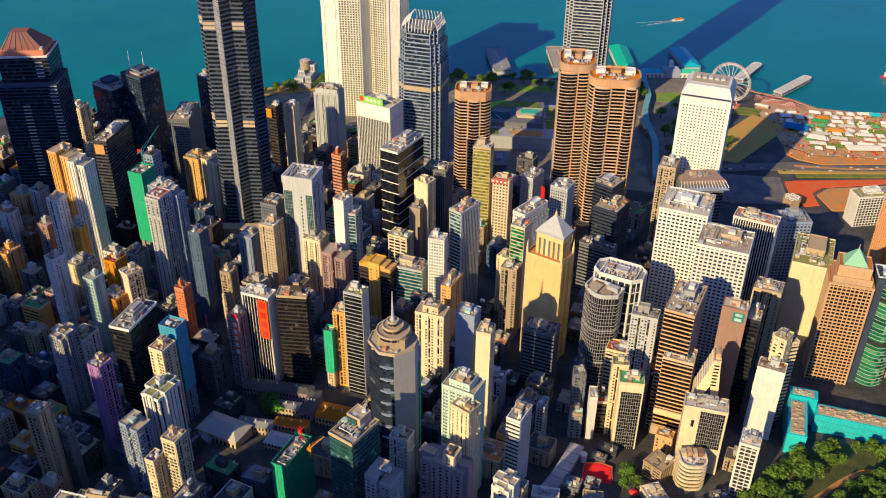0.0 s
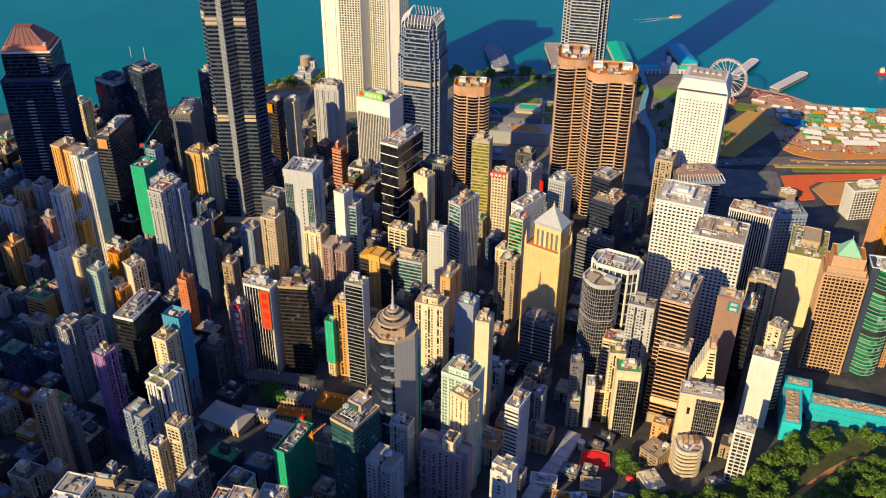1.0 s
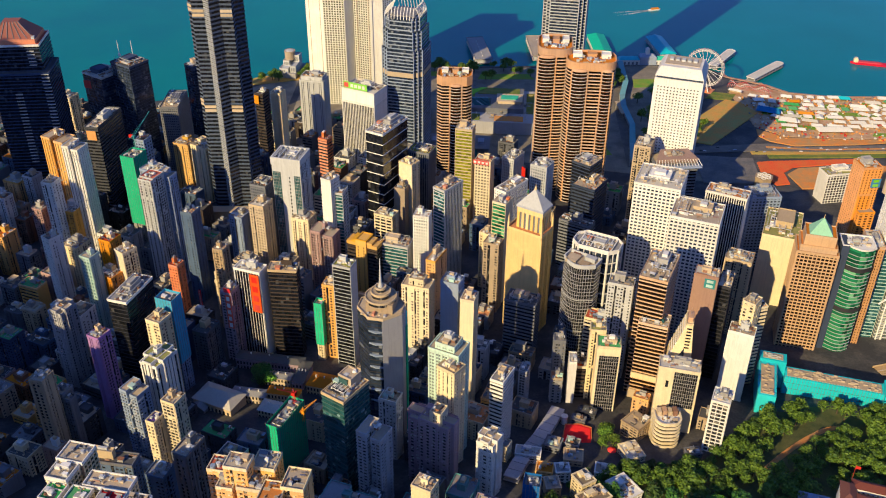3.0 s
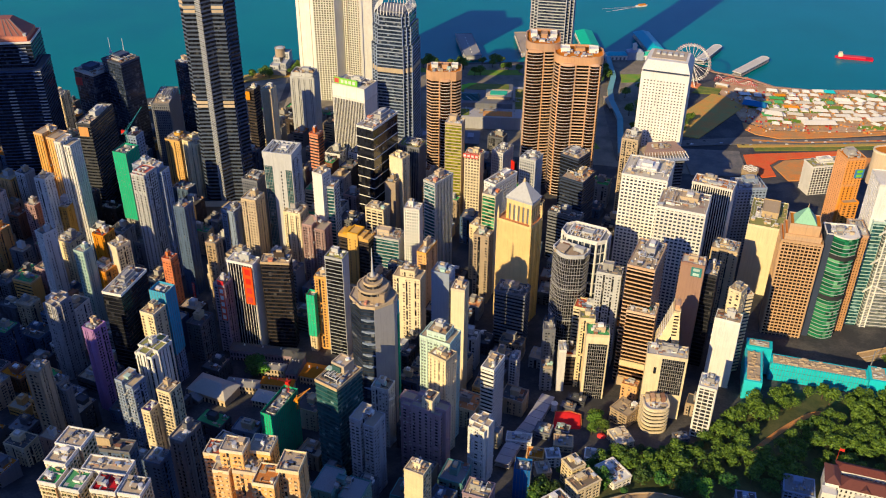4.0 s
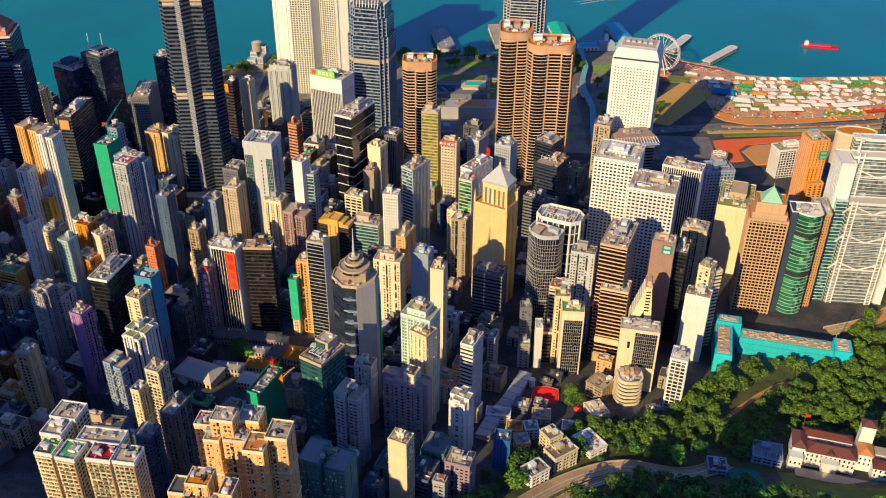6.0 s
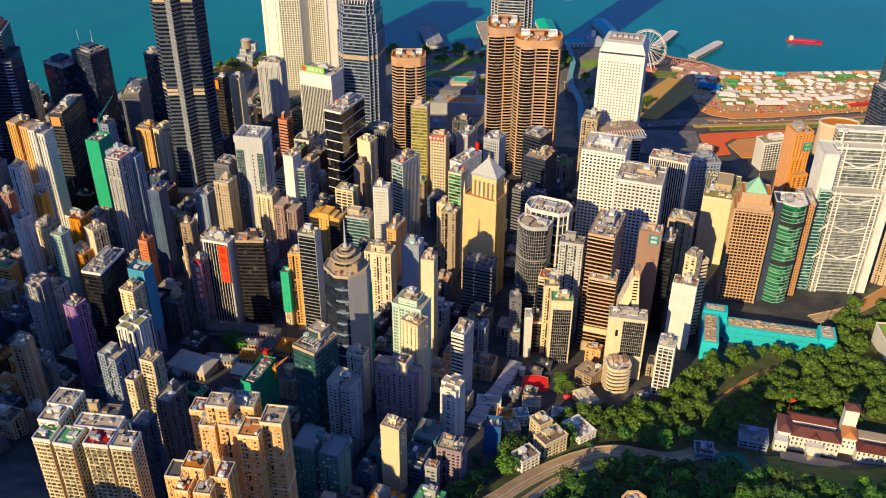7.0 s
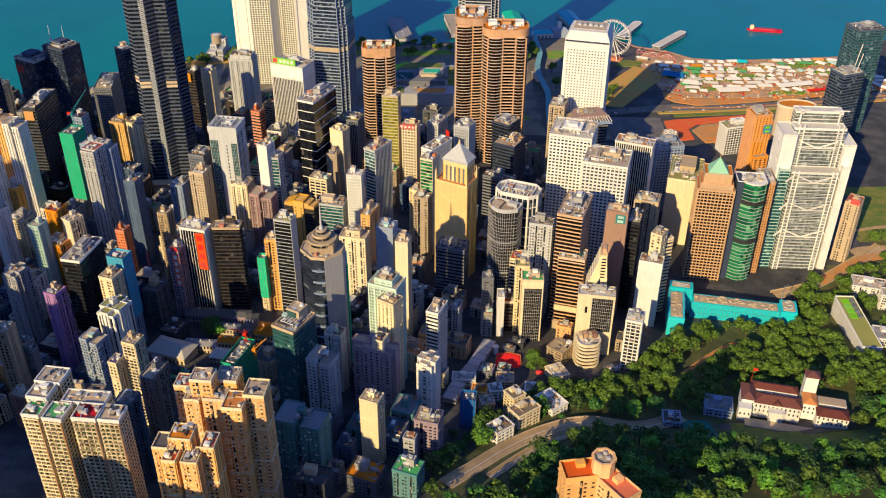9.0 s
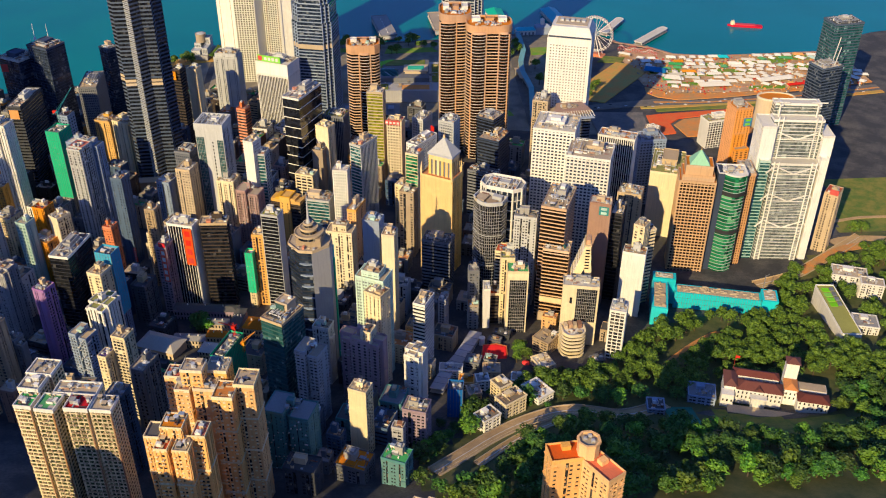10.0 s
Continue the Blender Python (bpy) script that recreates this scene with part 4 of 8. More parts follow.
def round_office(label, x, y, w, d, yaw, top, r, crown=7.0, corners=(1, 1, 1, 1), steps=6, lobes=()):
    """Copper-banded tower; lobes: half-round glazed bays on the front, as centre, half width and reach."""
    root = thing("office_tower", label, "office tower", x, y, yaw, w, d)
    h = top - root.location.z
    pts = rounded(w - 1, d - 1, r, steps, corners)
    part("core", Solid().prism(pts, 0, h).mesh("core", GLASS["bronze"]), root)
    n = int((h - crown) / 3.9)
    gap = (h - crown) / n
    band = Solid().ring(grown(pts, 0.5), grown(pts, -0.4), 0, 1.2).mesh("floor_band", WALL["apricot"])
    rails = Solid()
    for k in range(n):
        part("floor_band", band, root, loc=(0, 0, gap * k))
        rails.ring(grown(pts, 0.56), grown(pts, 0.42), gap * k + 1.21, gap * k + 1.34)
    part("storey_rail", rails.mesh("storey_rail", WALL["pale"]), root, "white rail at each storey", kind="stuff")
    for cx, half, reach in lobes:
        arc = [(cx - half * math.cos(math.pi * i / 10), -d / 2 + 0.9 - (reach + 0.9) * math.sin(math.pi * i / 10) ** 0.8) for i in range(11)]
        bay = part("bay", Solid().prism(arc, 0, h - crown - 0.01).mesh("bay", GLASS["bronze"]), root, "half-round glazed bay")
        lines = Solid()
        for k in range(n):
            lines.prism(grown(arc, 0.35), gap * k + 0.5, gap * k + 1.15)
        part("floor_slab_edging", lines.mesh("floor_slab_edging", WALL["rust"]), bay, kind="stuff")
        lines = Solid()
        for k in range(n):
            lines.prism(grown(arc, 0.45), gap * k + 1.16, gap * k + 1.46)
        part("storey_rail", lines.mesh("storey_rail", WALL["white"]), bay, kind="stuff")
        for sx in (cx - half - 0.6, cx + half + 0.6):
            part("pier", Solid().box(sx - 0.8, sx + 0.8, -d / 2 - 0.9, -d / 2 + 0.6, 0, h - crown).mesh("pier", WALL["copper"]), root)
        part("bay_head", Solid().prism(grown(arc, 0.4), h - crown + 0.01, h - crown + 2.4, [(cx + (px - cx) * 0.8, -d / 2 + (py + d / 2) * 0.5) for px, py in arc]).mesh("bay_head", WALL["copper"]), root)
    part("crown", Solid().ring(grown(pts, 0.7), grown(pts, -0.6), h - crown, h + 2.6).mesh("crown", WALL["copper"]), root, "plain copper-coloured crown")
    part("roof_deck", Solid().prism(grown(pts, -0.62), h + 0.01, h + 0.4).mesh("roof_deck", ROOF["orange"]), root)
    for sx, wall in ((-0.28, "white"), (0.02, "copper"), (0.3, "white")):
        a, b = w * 0.09, d * 0.13
        t = Solid().box(sx * w - a, sx * w + a, -b + d * 0.12, b + d * 0.12, h + 0.4, h + 4.8)
        t.ring(rect(2 * a + 0.6, 2 * b + 0.6, sx * w, d * 0.12), rect(2 * a - 0.6, 2 * b - 0.6, sx * w, d * 0.12), h + 4.6, h + 5.6)
        part("lift_housing", t.mesh("lift_housing", WALL[wall]), root)
    rooftop(root, w * 0.7, d * 0.6, h + 0.1, "copper", random.Random(int(w)), busy=1.6, big=False, oy=-d * 0.08)
    return root


def porthole_tower():
    root = thing("office_tower", "white tower with rows of round porthole windows and hipped white cap", "office tower", 240.1, 962, -17.6, 53, 50)
    h = 170 - root.location.z
    w, d = 53, 50
    part("body", Solid().prism(rect(w, d), 0, h).mesh("body", WALL["white"]), root)
    for side, length in enumerate((w, d, w, d)):
        s, rims = Solid(), Solid()
        rz = side * 90
        off = (d if side % 2 == 0 else w) / 2
        cols, rows_ = 13, 42
        for i in range(cols):
            for j in range(rows_):
                if i in (4,) and j % 11 > 8:
                    continue
                px, pz = (i - (cols - 1) / 2) * (length - 6) / cols, 8 + j * (h - 16) / rows_ + 2
                k = len(s.v)
                ring_ = [(px + 0.9 * math.cos(math.tau * (q + 0.5) / 8), pz + 0.9 * math.sin(math.tau * (q + 0.5) / 8)) for q in range(8)]
                s.v += [(a, -off - 0.05, b) for a, b in ring_]
                s.f.append(tuple(k + q for q in range(8)))
                k = len(rims.v)
                for rr, yy in ((0.9, -off - 0.01), (0.9, -off - 0.22), (1.4, -off - 0.22), (1.4, -off - 0.01)):
                    rims.v += [(px + rr * math.cos(math.tau * (q + 0.5) / 8), yy, pz + rr * math.sin(math.tau * (q + 0.5) / 8)) for q in range(8)]
                for a in range(3):
                    for q in range(8):
                        rims.f.append((k + a * 8 + q, k + a * 8 + (q + 1) % 8, k + a * 8 + 8 + (q + 1) % 8, k + a * 8 + 8 + q))
        part("porthole_glass", s.mesh("porthole_glass", GLASS["home"]), root, rz=rz, kind="stuff")
        part("porthole_rim_grid", rims.mesh("porthole_rim_grid", WALL["white"]), root, rz=rz, kind="stuff")
    part("gap", Solid().prism(rect(w - 3, d - 3), h, h + 2.5).mesh("gap", WALL["dark"]), root)
    part("cap", Solid().prism(rect(w, d), h + 2.5, h + 12, rect(w - 9, d - 14)).mesh("cap", WALL["white"]), root)
    part("cap_well", Solid().prism(rect(w - 15, d - 22, 0, 3), h + 12, h + 12.6).mesh("cap_well", ROOF["tan"]), root)
    for i in range(5):
        part("cooling_unit", Solid().box(-15 + i * 6.5, -11 + i * 6.5, 0, 7, h + 12.6, h + 14.4).mesh("cooling_unit", WALL["pale"]), root)


def notched_tower(name_label, x, y, w, yaw, top, crown, wall="bluish"):
    """A silver harbour-front tower with stepped corners and a crown of curved prongs."""
    root = thing("office_tower", name_label, "skyscraper", x, y, yaw, w, w)
    h = top - root.location.z
    a, q = w / 2, w * 0.17
    out = []
    for k in range(4):
        for px, py in ((-a + q, -a), (a - q, -a), (a - q, -a + q * 0.5), (a - q * 0.5, -a + q * 0.5), (a - q * 0.5, -a + q)):
            t = k * math.pi / 2
            out.append((px * math.cos(t) - py * math.sin(t), px * math.sin(t) + py * math.cos(t)))
    cuts = ((0, h * 0.80, 1.0), (h * 0.80, h * 0.92, 0.93), (h * 0.92, h, 0.84))
    for z0, z1, k in cuts:
        pts = [(px * k, py * k) for px, py in out]
        part("core", Solid().prism(pts, z0, z1).mesh("core", GLASS["navy"]), root)
        band = Solid().ring(grown(pts, 0.35), grown(pts, -0.3), 0, 1.35).mesh("floor_band", WALL[wall])
        n = int((z1 - z0) / 4.2)
        for i in range(n):
            part("floor_band", band, root, loc=(0, 0, z0 + (z1 - z0) * i / n))
        for p in pts:
            part("corner_rib", Solid().drum(p[0], p[1], z0, z1, 0.6, 6).mesh("corner_rib", WALL[wall]), root)
    for k in range(4):
        for j in range(-4, 5):
            s, t = Solid(), k * math.pi / 2
            prev = None
            for i in range(6):
                f = i / 5
                px, py, pz = j * w * 0.075, -w * 0.42 + f * f * w * 0.10, h - 2 + crown * f
                cur = (px * math.cos(t) - py * math.sin(t), px * math.sin(t) + py * math.cos(t), pz)
                if prev:
                    s.beam(prev, cur, 0.5)
                prev = cur
            part("crown_prong", s.mesh("crown_prong", WALL["white"]), root)
    part("roof_deck", Solid().prism(rect(w * 0.6, w * 0.6), h, h + 1).mesh("roof_deck", ROOF["grey"]), root)
    part("plant_floor", Solid().ring(grown(out, 0.45), grown(out, -0.3), h * 0.62, h * 0.62 + 6).mesh("plant_floor", WALL["sand"]), root, "beige plant floor band")


def harbour_residences():
    for pts, styles, top, wall in (
            (((-214, 1168), (-189, 1150), (-161, 1148), (-152, 1160), (-152, 1196), (-214, 1196)), ("blank", "hotel", "blank", "slot", "slot", "slot"), 222, "white"),
            (((-150, 1158), (-128, 1150), (-112, 1152), (-102, 1164), (-104, 1196), (-150, 1196)), ("hotel", "blank", "slot", "slot", "slot", "slot"), 200, "white")):
        pts = [(px * 1.07, py * 1.07) for px, py in pts]
        cx, cy = sum(p[0] for p in pts) / 6, sum(p[1] for p in pts) / 6
        root = thing("hotel_tower", "tall cream harbour-front hotel tower with window grid", "hotel tower", cx, cy, 0, 60, 46)
        h = top - root.location.z
        block(root, [(px - cx, py - cy) for px, py in pts], 0, h, "ivory", "moss", styles, "pale")
        for px in (-0.5, 0.18):
            part("shaft_joint", Solid().beam((pts[0][0] - cx + 25 * (px + 0.7), pts[0][1] - cy - 18 * (px + 0.7) - 0.45, 2), (pts[0][0] - cx + 25 * (px + 0.7), pts[0][1] - cy - 18 * (px + 0.7) - 0.45, h), 0.5).mesh("shaft_joint", WALL["tan"]), root)
        rooftop(root, 30, 20, h, wall, random.Random(5))


def spire_tower():
    """Octagonal glass tower with a round revolving-restaurant head and needle."""
    root = thing("office_tower", "dark glass tower with tan roof terrace, ringed head and needle", "office tower", -59, 522, -10, 34, 34)
    h = 158.5 - root.location.z
    a, q = 16.5, 11.0
    pts = [(-a + q, -a), (a - q, -a), (a, -a + q), (a, a - q), (a - q, a), (-a + q, a), (-a, a - q), (-a, -a + q)]
    block(root, pts, 0, h, "black", "navy", "line", "tan", parapet=1.4, rim="sand")
    part("flank", Solid().prism([(a - q - 0.3, -a - 0.9), (a + 0.9, -a + q - 0.3), (a + 0.9, a - q), (a - 1, a - q), (a - 1, -a + q), (a - q - 1, -a + 1)], 0, h - 1.3).mesh("flank", WALL["grey"]), root, "plain grey side wall")
    part("edge_fin", Solid().box(a + 0.3, a + 1.5, a - q - 1.2, a - q + 0.9, 0, h - 6).mesh("edge_fin", NET["turquoise"]), root, "bright teal edge strip")
    for k in range(7):
        z = h - 12 - k * 11
        s = Solid().prism([(-5.4, -16.4), (-5.4, -16.9), (0, -18.6), (5.4, -16.9), (5.4, -16.4)], z, z + 1.1)
        part("chevron_bay", s.mesh("chevron_bay", WALL["bluish"]), root)
    part("drum_base", Solid().box(-9, 11, -9, 10, h + 0.3, h + 8).mesh("drum_base", WALL["tan"]), root)
    for r, z0, z1 in ((11.2, 5.6, 9.4), (6.9, 9.4, 13.6), (3.6, 13.6, 17.4)):
        ring_ = part("restaurant_ring", Solid().drum(0, 0, h + z0, h + z1, r, 32).mesh("restaurant_ring", WALL["tan"]), root)
        part("window_strip", Solid().drum(0, 0, h + z0 + 0.6, h + z0 + 2.6, r + 0.12, 32).mesh("window_strip", GLASS["home"]), ring_)
        circle = [(r * math.cos(math.tau * i / 32), r * math.sin(math.tau * i / 32)) for i in range(32)]
        part("terrace_deck", Solid().drum(0, 0, h + z1 + 0.004, h + z1 + 0.1, r - 0.1, 32).mesh("terrace_deck", ROOF["tan"]), ring_)
        part("rail", Solid().ring(grown(circle, 0.7), grown(circle, -0.1), h + z1 - 0.7, h + z1 + 0.9).mesh("rail", WALL["sand"]), ring_, "pale rim of the terrace")
    part("spire_foot", Solid().drum(0, 0, h + 17.4, h + 21, 2.0, 12, 1.2).mesh("spire_foot", WALL["pale"]), root)
    part("needle", Solid().drum(0, 0, h + 20.5, h + 42, 1.1, 8, 0.3).mesh("needle", WALL["pale"]), root)
    for i in range(5):
        part("roof_box", Solid().box(-12 + i * 4.3, -10.2 + i * 4.3, -14 + i % 2 * 1.8, -12.4 + i % 3, h + 0.3, h + 1.1 + i % 3 * 0.6).mesh("roof_box", WALL[("sand", "grey", "salmon")[i % 3]]), root)
    part("green_fin", Solid().box(16.9, 18.4, 3, 6.5, 10, h - 18).mesh("green_fin", NET["green"]), root)


def pyramid_tower():
    """The golden tower: plain shaft, open colonnade stage and a glazed pyramid."""
    root = thing("office_tower", "golden stone tower with open belfry stage and pale pyramid roof", "office tower", 62, 706, -31, 36, 24)
    h = 118.5 - root.location.z
    block(root, rect(35, 23), 0, h, "gold", "brick", ("blank", "slot", "slot", "blank"), "orange", parapet=1.2)
    for sx, sy in ((-1, -1), (1, -1), (-1, 1), (1, 1)):
        s = Solid().box(sx * 17 - 0.9, sx * 17 + 0.9, sy * 11 - 0.9, sy * 11 + 0.9, h - 3, h + 5).prism(rect(1.8, 1.8, sx * 17, sy * 11), h + 5, h + 15, rect(0.1, 0.1, sx * 17, sy * 11))
        part("pinnacle", s.mesh("pinnacle", WALL["gold"]), root)
    stage = part("belfry", Solid().box(-10, 14, -6, 9, h + 0.3, h + 20).mesh("belfry", WALL["slate"]), root)
    part("cornice", Solid().box(-11, 15, -7, 10, h + 17, h + 22).mesh("cornice", WALL["gold"]), stage)
    for i in range(6):
        x = -9.7 + i * 23.4 / 5.0
        for y0, y1 in ((-7.0, -5.9), (8.9, 10.0)):
            part("pillar", Solid().box(x - 1.3, x + 1.3, y0, y1, h + 0.3, h + 17).mesh("pillar", WALL["gold"]), stage)
    for i in range(1, 4):
        y = -7 + i * 17 / 4.0
        for x0, x1 in ((-11.0, -9.9), (13.9, 15.0)):
            part("pillar", Solid().box(x0, x1, y - 1.0, y + 1.0, h + 0.3, h + 17).mesh("pillar", WALL["gold"]), stage)
    base, tip = rect(27, 18, 2, 1.5), rect(2.0, 2.0, 2, 1.5)
    part("eave", Solid().ring(grown(base, 0.4), grown(base, -1), h + 22.0, h + 24).mesh("eaves", WALL["steel"]), root)
    part("pyramid", Solid().prism(base, h + 24.0, h + 39, tip).mesh("pyramid", WALL["pale"]), root)
    part("finial", Solid().drum(2, 1.5, h + 39, h + 42, 1.4, 8, 0.9).drum(2, 1.5, h + 42, h + 46, 0.3, 6, 0.1).mesh("finial", WALL["gold"]), root)


def drum_towers():
    root = thing("office_tower", "white framed octagonal office tower with open roof frame", "office tower", 122, 684, -25, 43, 26)
    h = 116 - root.location.z
    q = 7
    pts = [(-21 + q, -13), (21 - q, -13), (21, -13 + q), (21, 13 - q), (21 - q, 13), (-21 + q, 13), (-21, 13 - q), (-21, -13 + q)]
    block(root, pts, 0, h, "white", "navy", "frame", "grey", parapet=3.0)
    for k, p in enumerate(pts):
        part("corner_column", Solid().drum(p[0], p[1], 0, h + 2, 1.1, 8).mesh("corner_column", WALL["white"]), root)
    for i in range(9):
        x = -15 + i * 3.8
        part("roof_beam", Solid().box(x - 0.5, x + 0.5, -10, 10, h + 1.8, h + 2.6).mesh("roof_beam", WALL["white"]), root)
    rooftop(root, 30, 16, h, "pale", random.Random(8), busy=2)
    root = thing("office_tower", "curved grey office tower with close vertical fins", "office tower", 106, 662, -32, 30, 20)
    h = 111 - root.location.z
    n = 16
    pts = [(-15 + 30 * i / n, -4 - 8.5 * math.sin(math.pi * i / n)) for i in range(n + 1)] + [(15, 8), (-15, 8)]
    part("core", Solid().prism(pts, 0, h).mesh("core", GLASS["ink"]), root)
    band = Solid().ring(grown(pts, 0.45), grown(pts, -0.3), 0, 0.22).mesh("floor_band", WALL["grey"])
    for k in range(int(h / 3.7)):
        part("floor_band", band, root, loc=(0, 0, k * 3.7))
    s = Solid()
    for i in range(n):
        s.drum(pts[i][0], pts[i][1] - 0.45, 0, h, 0.2, 4)
    part("fin_screen", s.mesh("fin_screen", WALL["grey"]), root, kind="stuff")
    for k in (3, 6):
        part("ledge", Solid().ring(grown(pts, 0.8), grown(pts, 0.1), h * k / 9, h * k / 9 + 0.45).mesh("ledge", WALL["pale"]), root)
    part("parapet", Solid().ring(grown(pts, 0.6), grown(pts, -0.5), h - 0.5, h + 3.4).mesh("parapet", WALL["pale"]), root)
    part("roof_deck", Solid().prism(grown(pts, -0.6), h, h + 0.4).mesh("roof_deck", ROOF["tan"]), root)
    for x0, x1, y0, y1, zz, c in ((-12, -2, -9, 3, 3.0, "sand"), (1, 9, -8, -1, 1.6, "tan"), (2, 12, 1, 6, 4.2, "pale"), (-11, -4, 4, 7, 2.0, "rust")):
        part("plant_room", Solid().box(x0, x1, y0, y1, h + 0.4, h + 0.4 + zz).mesh("plant_room", WALL[c]), root)


def gable_tower():
    """Cream tower whose left shoulder slopes up to a narrow head, with ribbed glazing on the slope."""
    root = thing("office_tower", "cream tower with sloping glazed shoulder and narrow head", "office tower", 182, 579.7, -11.4, 18.7, 18)
    h = 112 - root.location.z
    low = h - 36

    def slab(y0, y1, pts):
        n = len(pts)
        v = [(px, y0, pz) for px, pz in pts] + [(px, y1, pz) for px, pz in pts]
        return v, [tuple(range(n)), tuple(reversed(range(n, 2 * n)))] + [(i, n + i, n + (i + 1) % n, (i + 1) % n) for i in range(n)]
    outline = [(-9.3, 0), (9.3, 0), (9.3, low + 6), (6.5, h), (1.5, h), (-9.3, low)]
    part("shaft", mesh_of("shaft", *slab(-9, 9, outline), WALL["cream"]), root, "plain cream stone shaft")
    part("slope_glass", mesh_of("slope_glass", *slab(-9.25, -8.9, [(-6.5, 2), (4, 2), (4, low - 4), (2.5, low + 12), (-2, low + 2), (-6.5, low - 6)]), GLASS["navy"]), root)
    for k in range(8):
        t = 0.08 + k * 0.115
        x, z = -9.3 + 10.8 * t, low + 36 * t
        part("shoulder_rib", Solid().box(x - 0.3, x + 0.5, -9.4, 9.2, z - 0.2, z + 1.0).mesh("shoulder_rib", WALL["white"]), root)
        if k < 6:
            part("shoulder_pane", Solid().box(x + 0.5, x + 1.0, -8.6, 8.4, z + 0.4, z + 2.4).mesh("shoulder_pane", GLASS["navy"]), root)
    s = Solid()
    for k in range(int(low / 3.4)):
        s.box(4.9, 7.6, -9.12, -8.9, 3.4 * k + 2, 3.4 * k + 3.6)
        s.box(9.2, 9.42, -7.5, 7.5, 3.4 * k + 2, 3.4 * k + 3.7)
    part("window_row", s.mesh("window_row", GLASS["ink"]), root, kind="stuff")
    for k in range(7):
        part("head_window", Solid().box(2.2, 6.2, -9.15, -8.9, h - 24 + k * 3.2, h - 22.6 + k * 3.2).mesh("head_window", GLASS["ink"]), root)
    part("head", Solid().box(2.2, 6.0, -5, 5, h + 0.004, h + 4.5).mesh("head", WALL["copper"]), root)
    part("head_rim", Solid().ring(rect(5.8, 18.4, 4, 0), rect(4.8, 17.4, 4, 0), h - 0.4, h + 1.2).mesh("head_rim", WALL["cream"]), root)
    part("mast", Solid().beam((4, 0, h + 4.4), (4, 0, h + 11), 0.2).mesh("mast", STEEL), root)


def round_block():
    """Low corner block with a rounded front and projecting cream floor bands."""
    root = thing("office_tower", "cream round-fronted corner block with banded floors", "office tower", 167, 526, 2, 21, 20)
    h = 52 - root.location.z
    pts = rounded(20, 18, 7.5, 6, (1, 1, 0, 0))
    part("core", Solid().prism(pts, 0, h).mesh("core", GLASS["bronze"]), root)
    band = Solid().ring(grown(pts, 0.9), grown(pts, -0.3), 0, 2.0).mesh("floor_band", WALL["cream"])
    n = int(h / 3.7)
    for k in range(n):
        part("floor_band", band, root, loc=(0, 0, h * k / n))
    part("parapet", Solid().ring(grown(pts, 0.7), grown(pts, -0.5), h - 0.6, h + 2.2).mesh("parapet", WALL["cream"]), root)
    part("roof_deck", Solid().prism(grown(pts, -0.6), h + 0.01, h + 0.4).mesh("roof_deck", ROOF["white"]), root)
    for i in range(4):
        part("roof_house", Solid().box(-8 + i * 4.2, -4.6 + i * 4.2, 2, 8, h + 0.4, h + 4.2 + i % 2).mesh("roof_house", WALL[("sand", "copper", "sand", "rust")[i]]), root)
    rooftop(root, 14, 8, h, "cream", random.Random(12), busy=1.0, big=False, oy=-3)


def arched_tower():
    """Brown stone tower with a stepped top under a green copper pyramid, and the curved green glass tower beside it."""
    root = thing("office_tower", "brown granite grid tower with stepped top and green copper pyramid", "office tower", 321, 691, -14, 36, 29)
    h = 114 - root.location.z
    block(root, rect(35, 28), 0, h, "granite", "bronze", "arch", "orange", parapet=1.5)
    block(root, rect(31, 25), h + 0.31, h + 6, "granite", "brick", "blank", "orange", joined=True)
    block(root, rect(26, 21, 0, 0), h + 6.31, h + 16, "granite", "brick", "blank", "orange", joined=True)
    part("pyramid", Solid().prism(rect(20, 17), h + 16.4, h + 29.5, rect(1.2, 1.2)).mesh("pyramid", COPPER), root, "verdigris copper pyramid roof")
    part("finial", Solid().drum(0, 0, h + 29.5, h + 34, 0.35, 6, 0.1).mesh("finial", WALL["gold"]), root)
    for i in range(3):
        x = -4.5 + i * 4.5
        part("tall_window", Solid().box(x - 1.4, x + 1.4, -14.65, -14.4, h - 22, h - 8).mesh("tall_window", GLASS["brick"]), root)
    root = thing("office_tower", "curved green glass tower with white floor lines and white roof", "office tower", 354, 685, -9, 30, 26)
    h = 122 - root.location.z
    n = 12
    pts = [(-8 + 22 * i / n, -8 - 5.5 * math.sin(math.pi * i / n)) for i in range(n + 1)] + [(14, 12), (-14, 12), (-14, -8)]
    part("core", Solid().prism(pts, 0, h).mesh("core", GLASS["leaf"]), root)
    band = Solid().ring(grown(pts, 0.5), grown(pts, -0.3), 0, 0.3).mesh("floor_band", WALL["pale"])
    for k in range(int(h / 3.9)):
        part("floor_band", band, root, loc=(0, 0, k * 3.9))
    for k in (0.42, 0.80):
        part("plant_floor", Solid().ring(grown(pts, 0.55), grown(pts, -0.3), h * k, h * k + 4.2).mesh("plant_floor", WALL["black"]), root)
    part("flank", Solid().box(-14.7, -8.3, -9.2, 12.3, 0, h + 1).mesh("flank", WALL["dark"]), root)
    part("parapet", Solid().ring(grown(pts, 0.6), grown(pts, -0.6), h, h + 1.6).mesh("parapet", WALL["white"]), root)
    part("roof_deck", Solid().prism(grown(pts, -0.7), h + 0.01, h + 0.5).mesh("roof_deck", ROOF["white"]), root)
    rooftop(root, 20, 14, h, "white", random.Random(4), busy=1.5)
    tower("office_tower", "orange stone slab behind the green glass tower", 376, 702, 14, 30, -9, 116, "copper", "brick", "small", "bands", deck="pale")


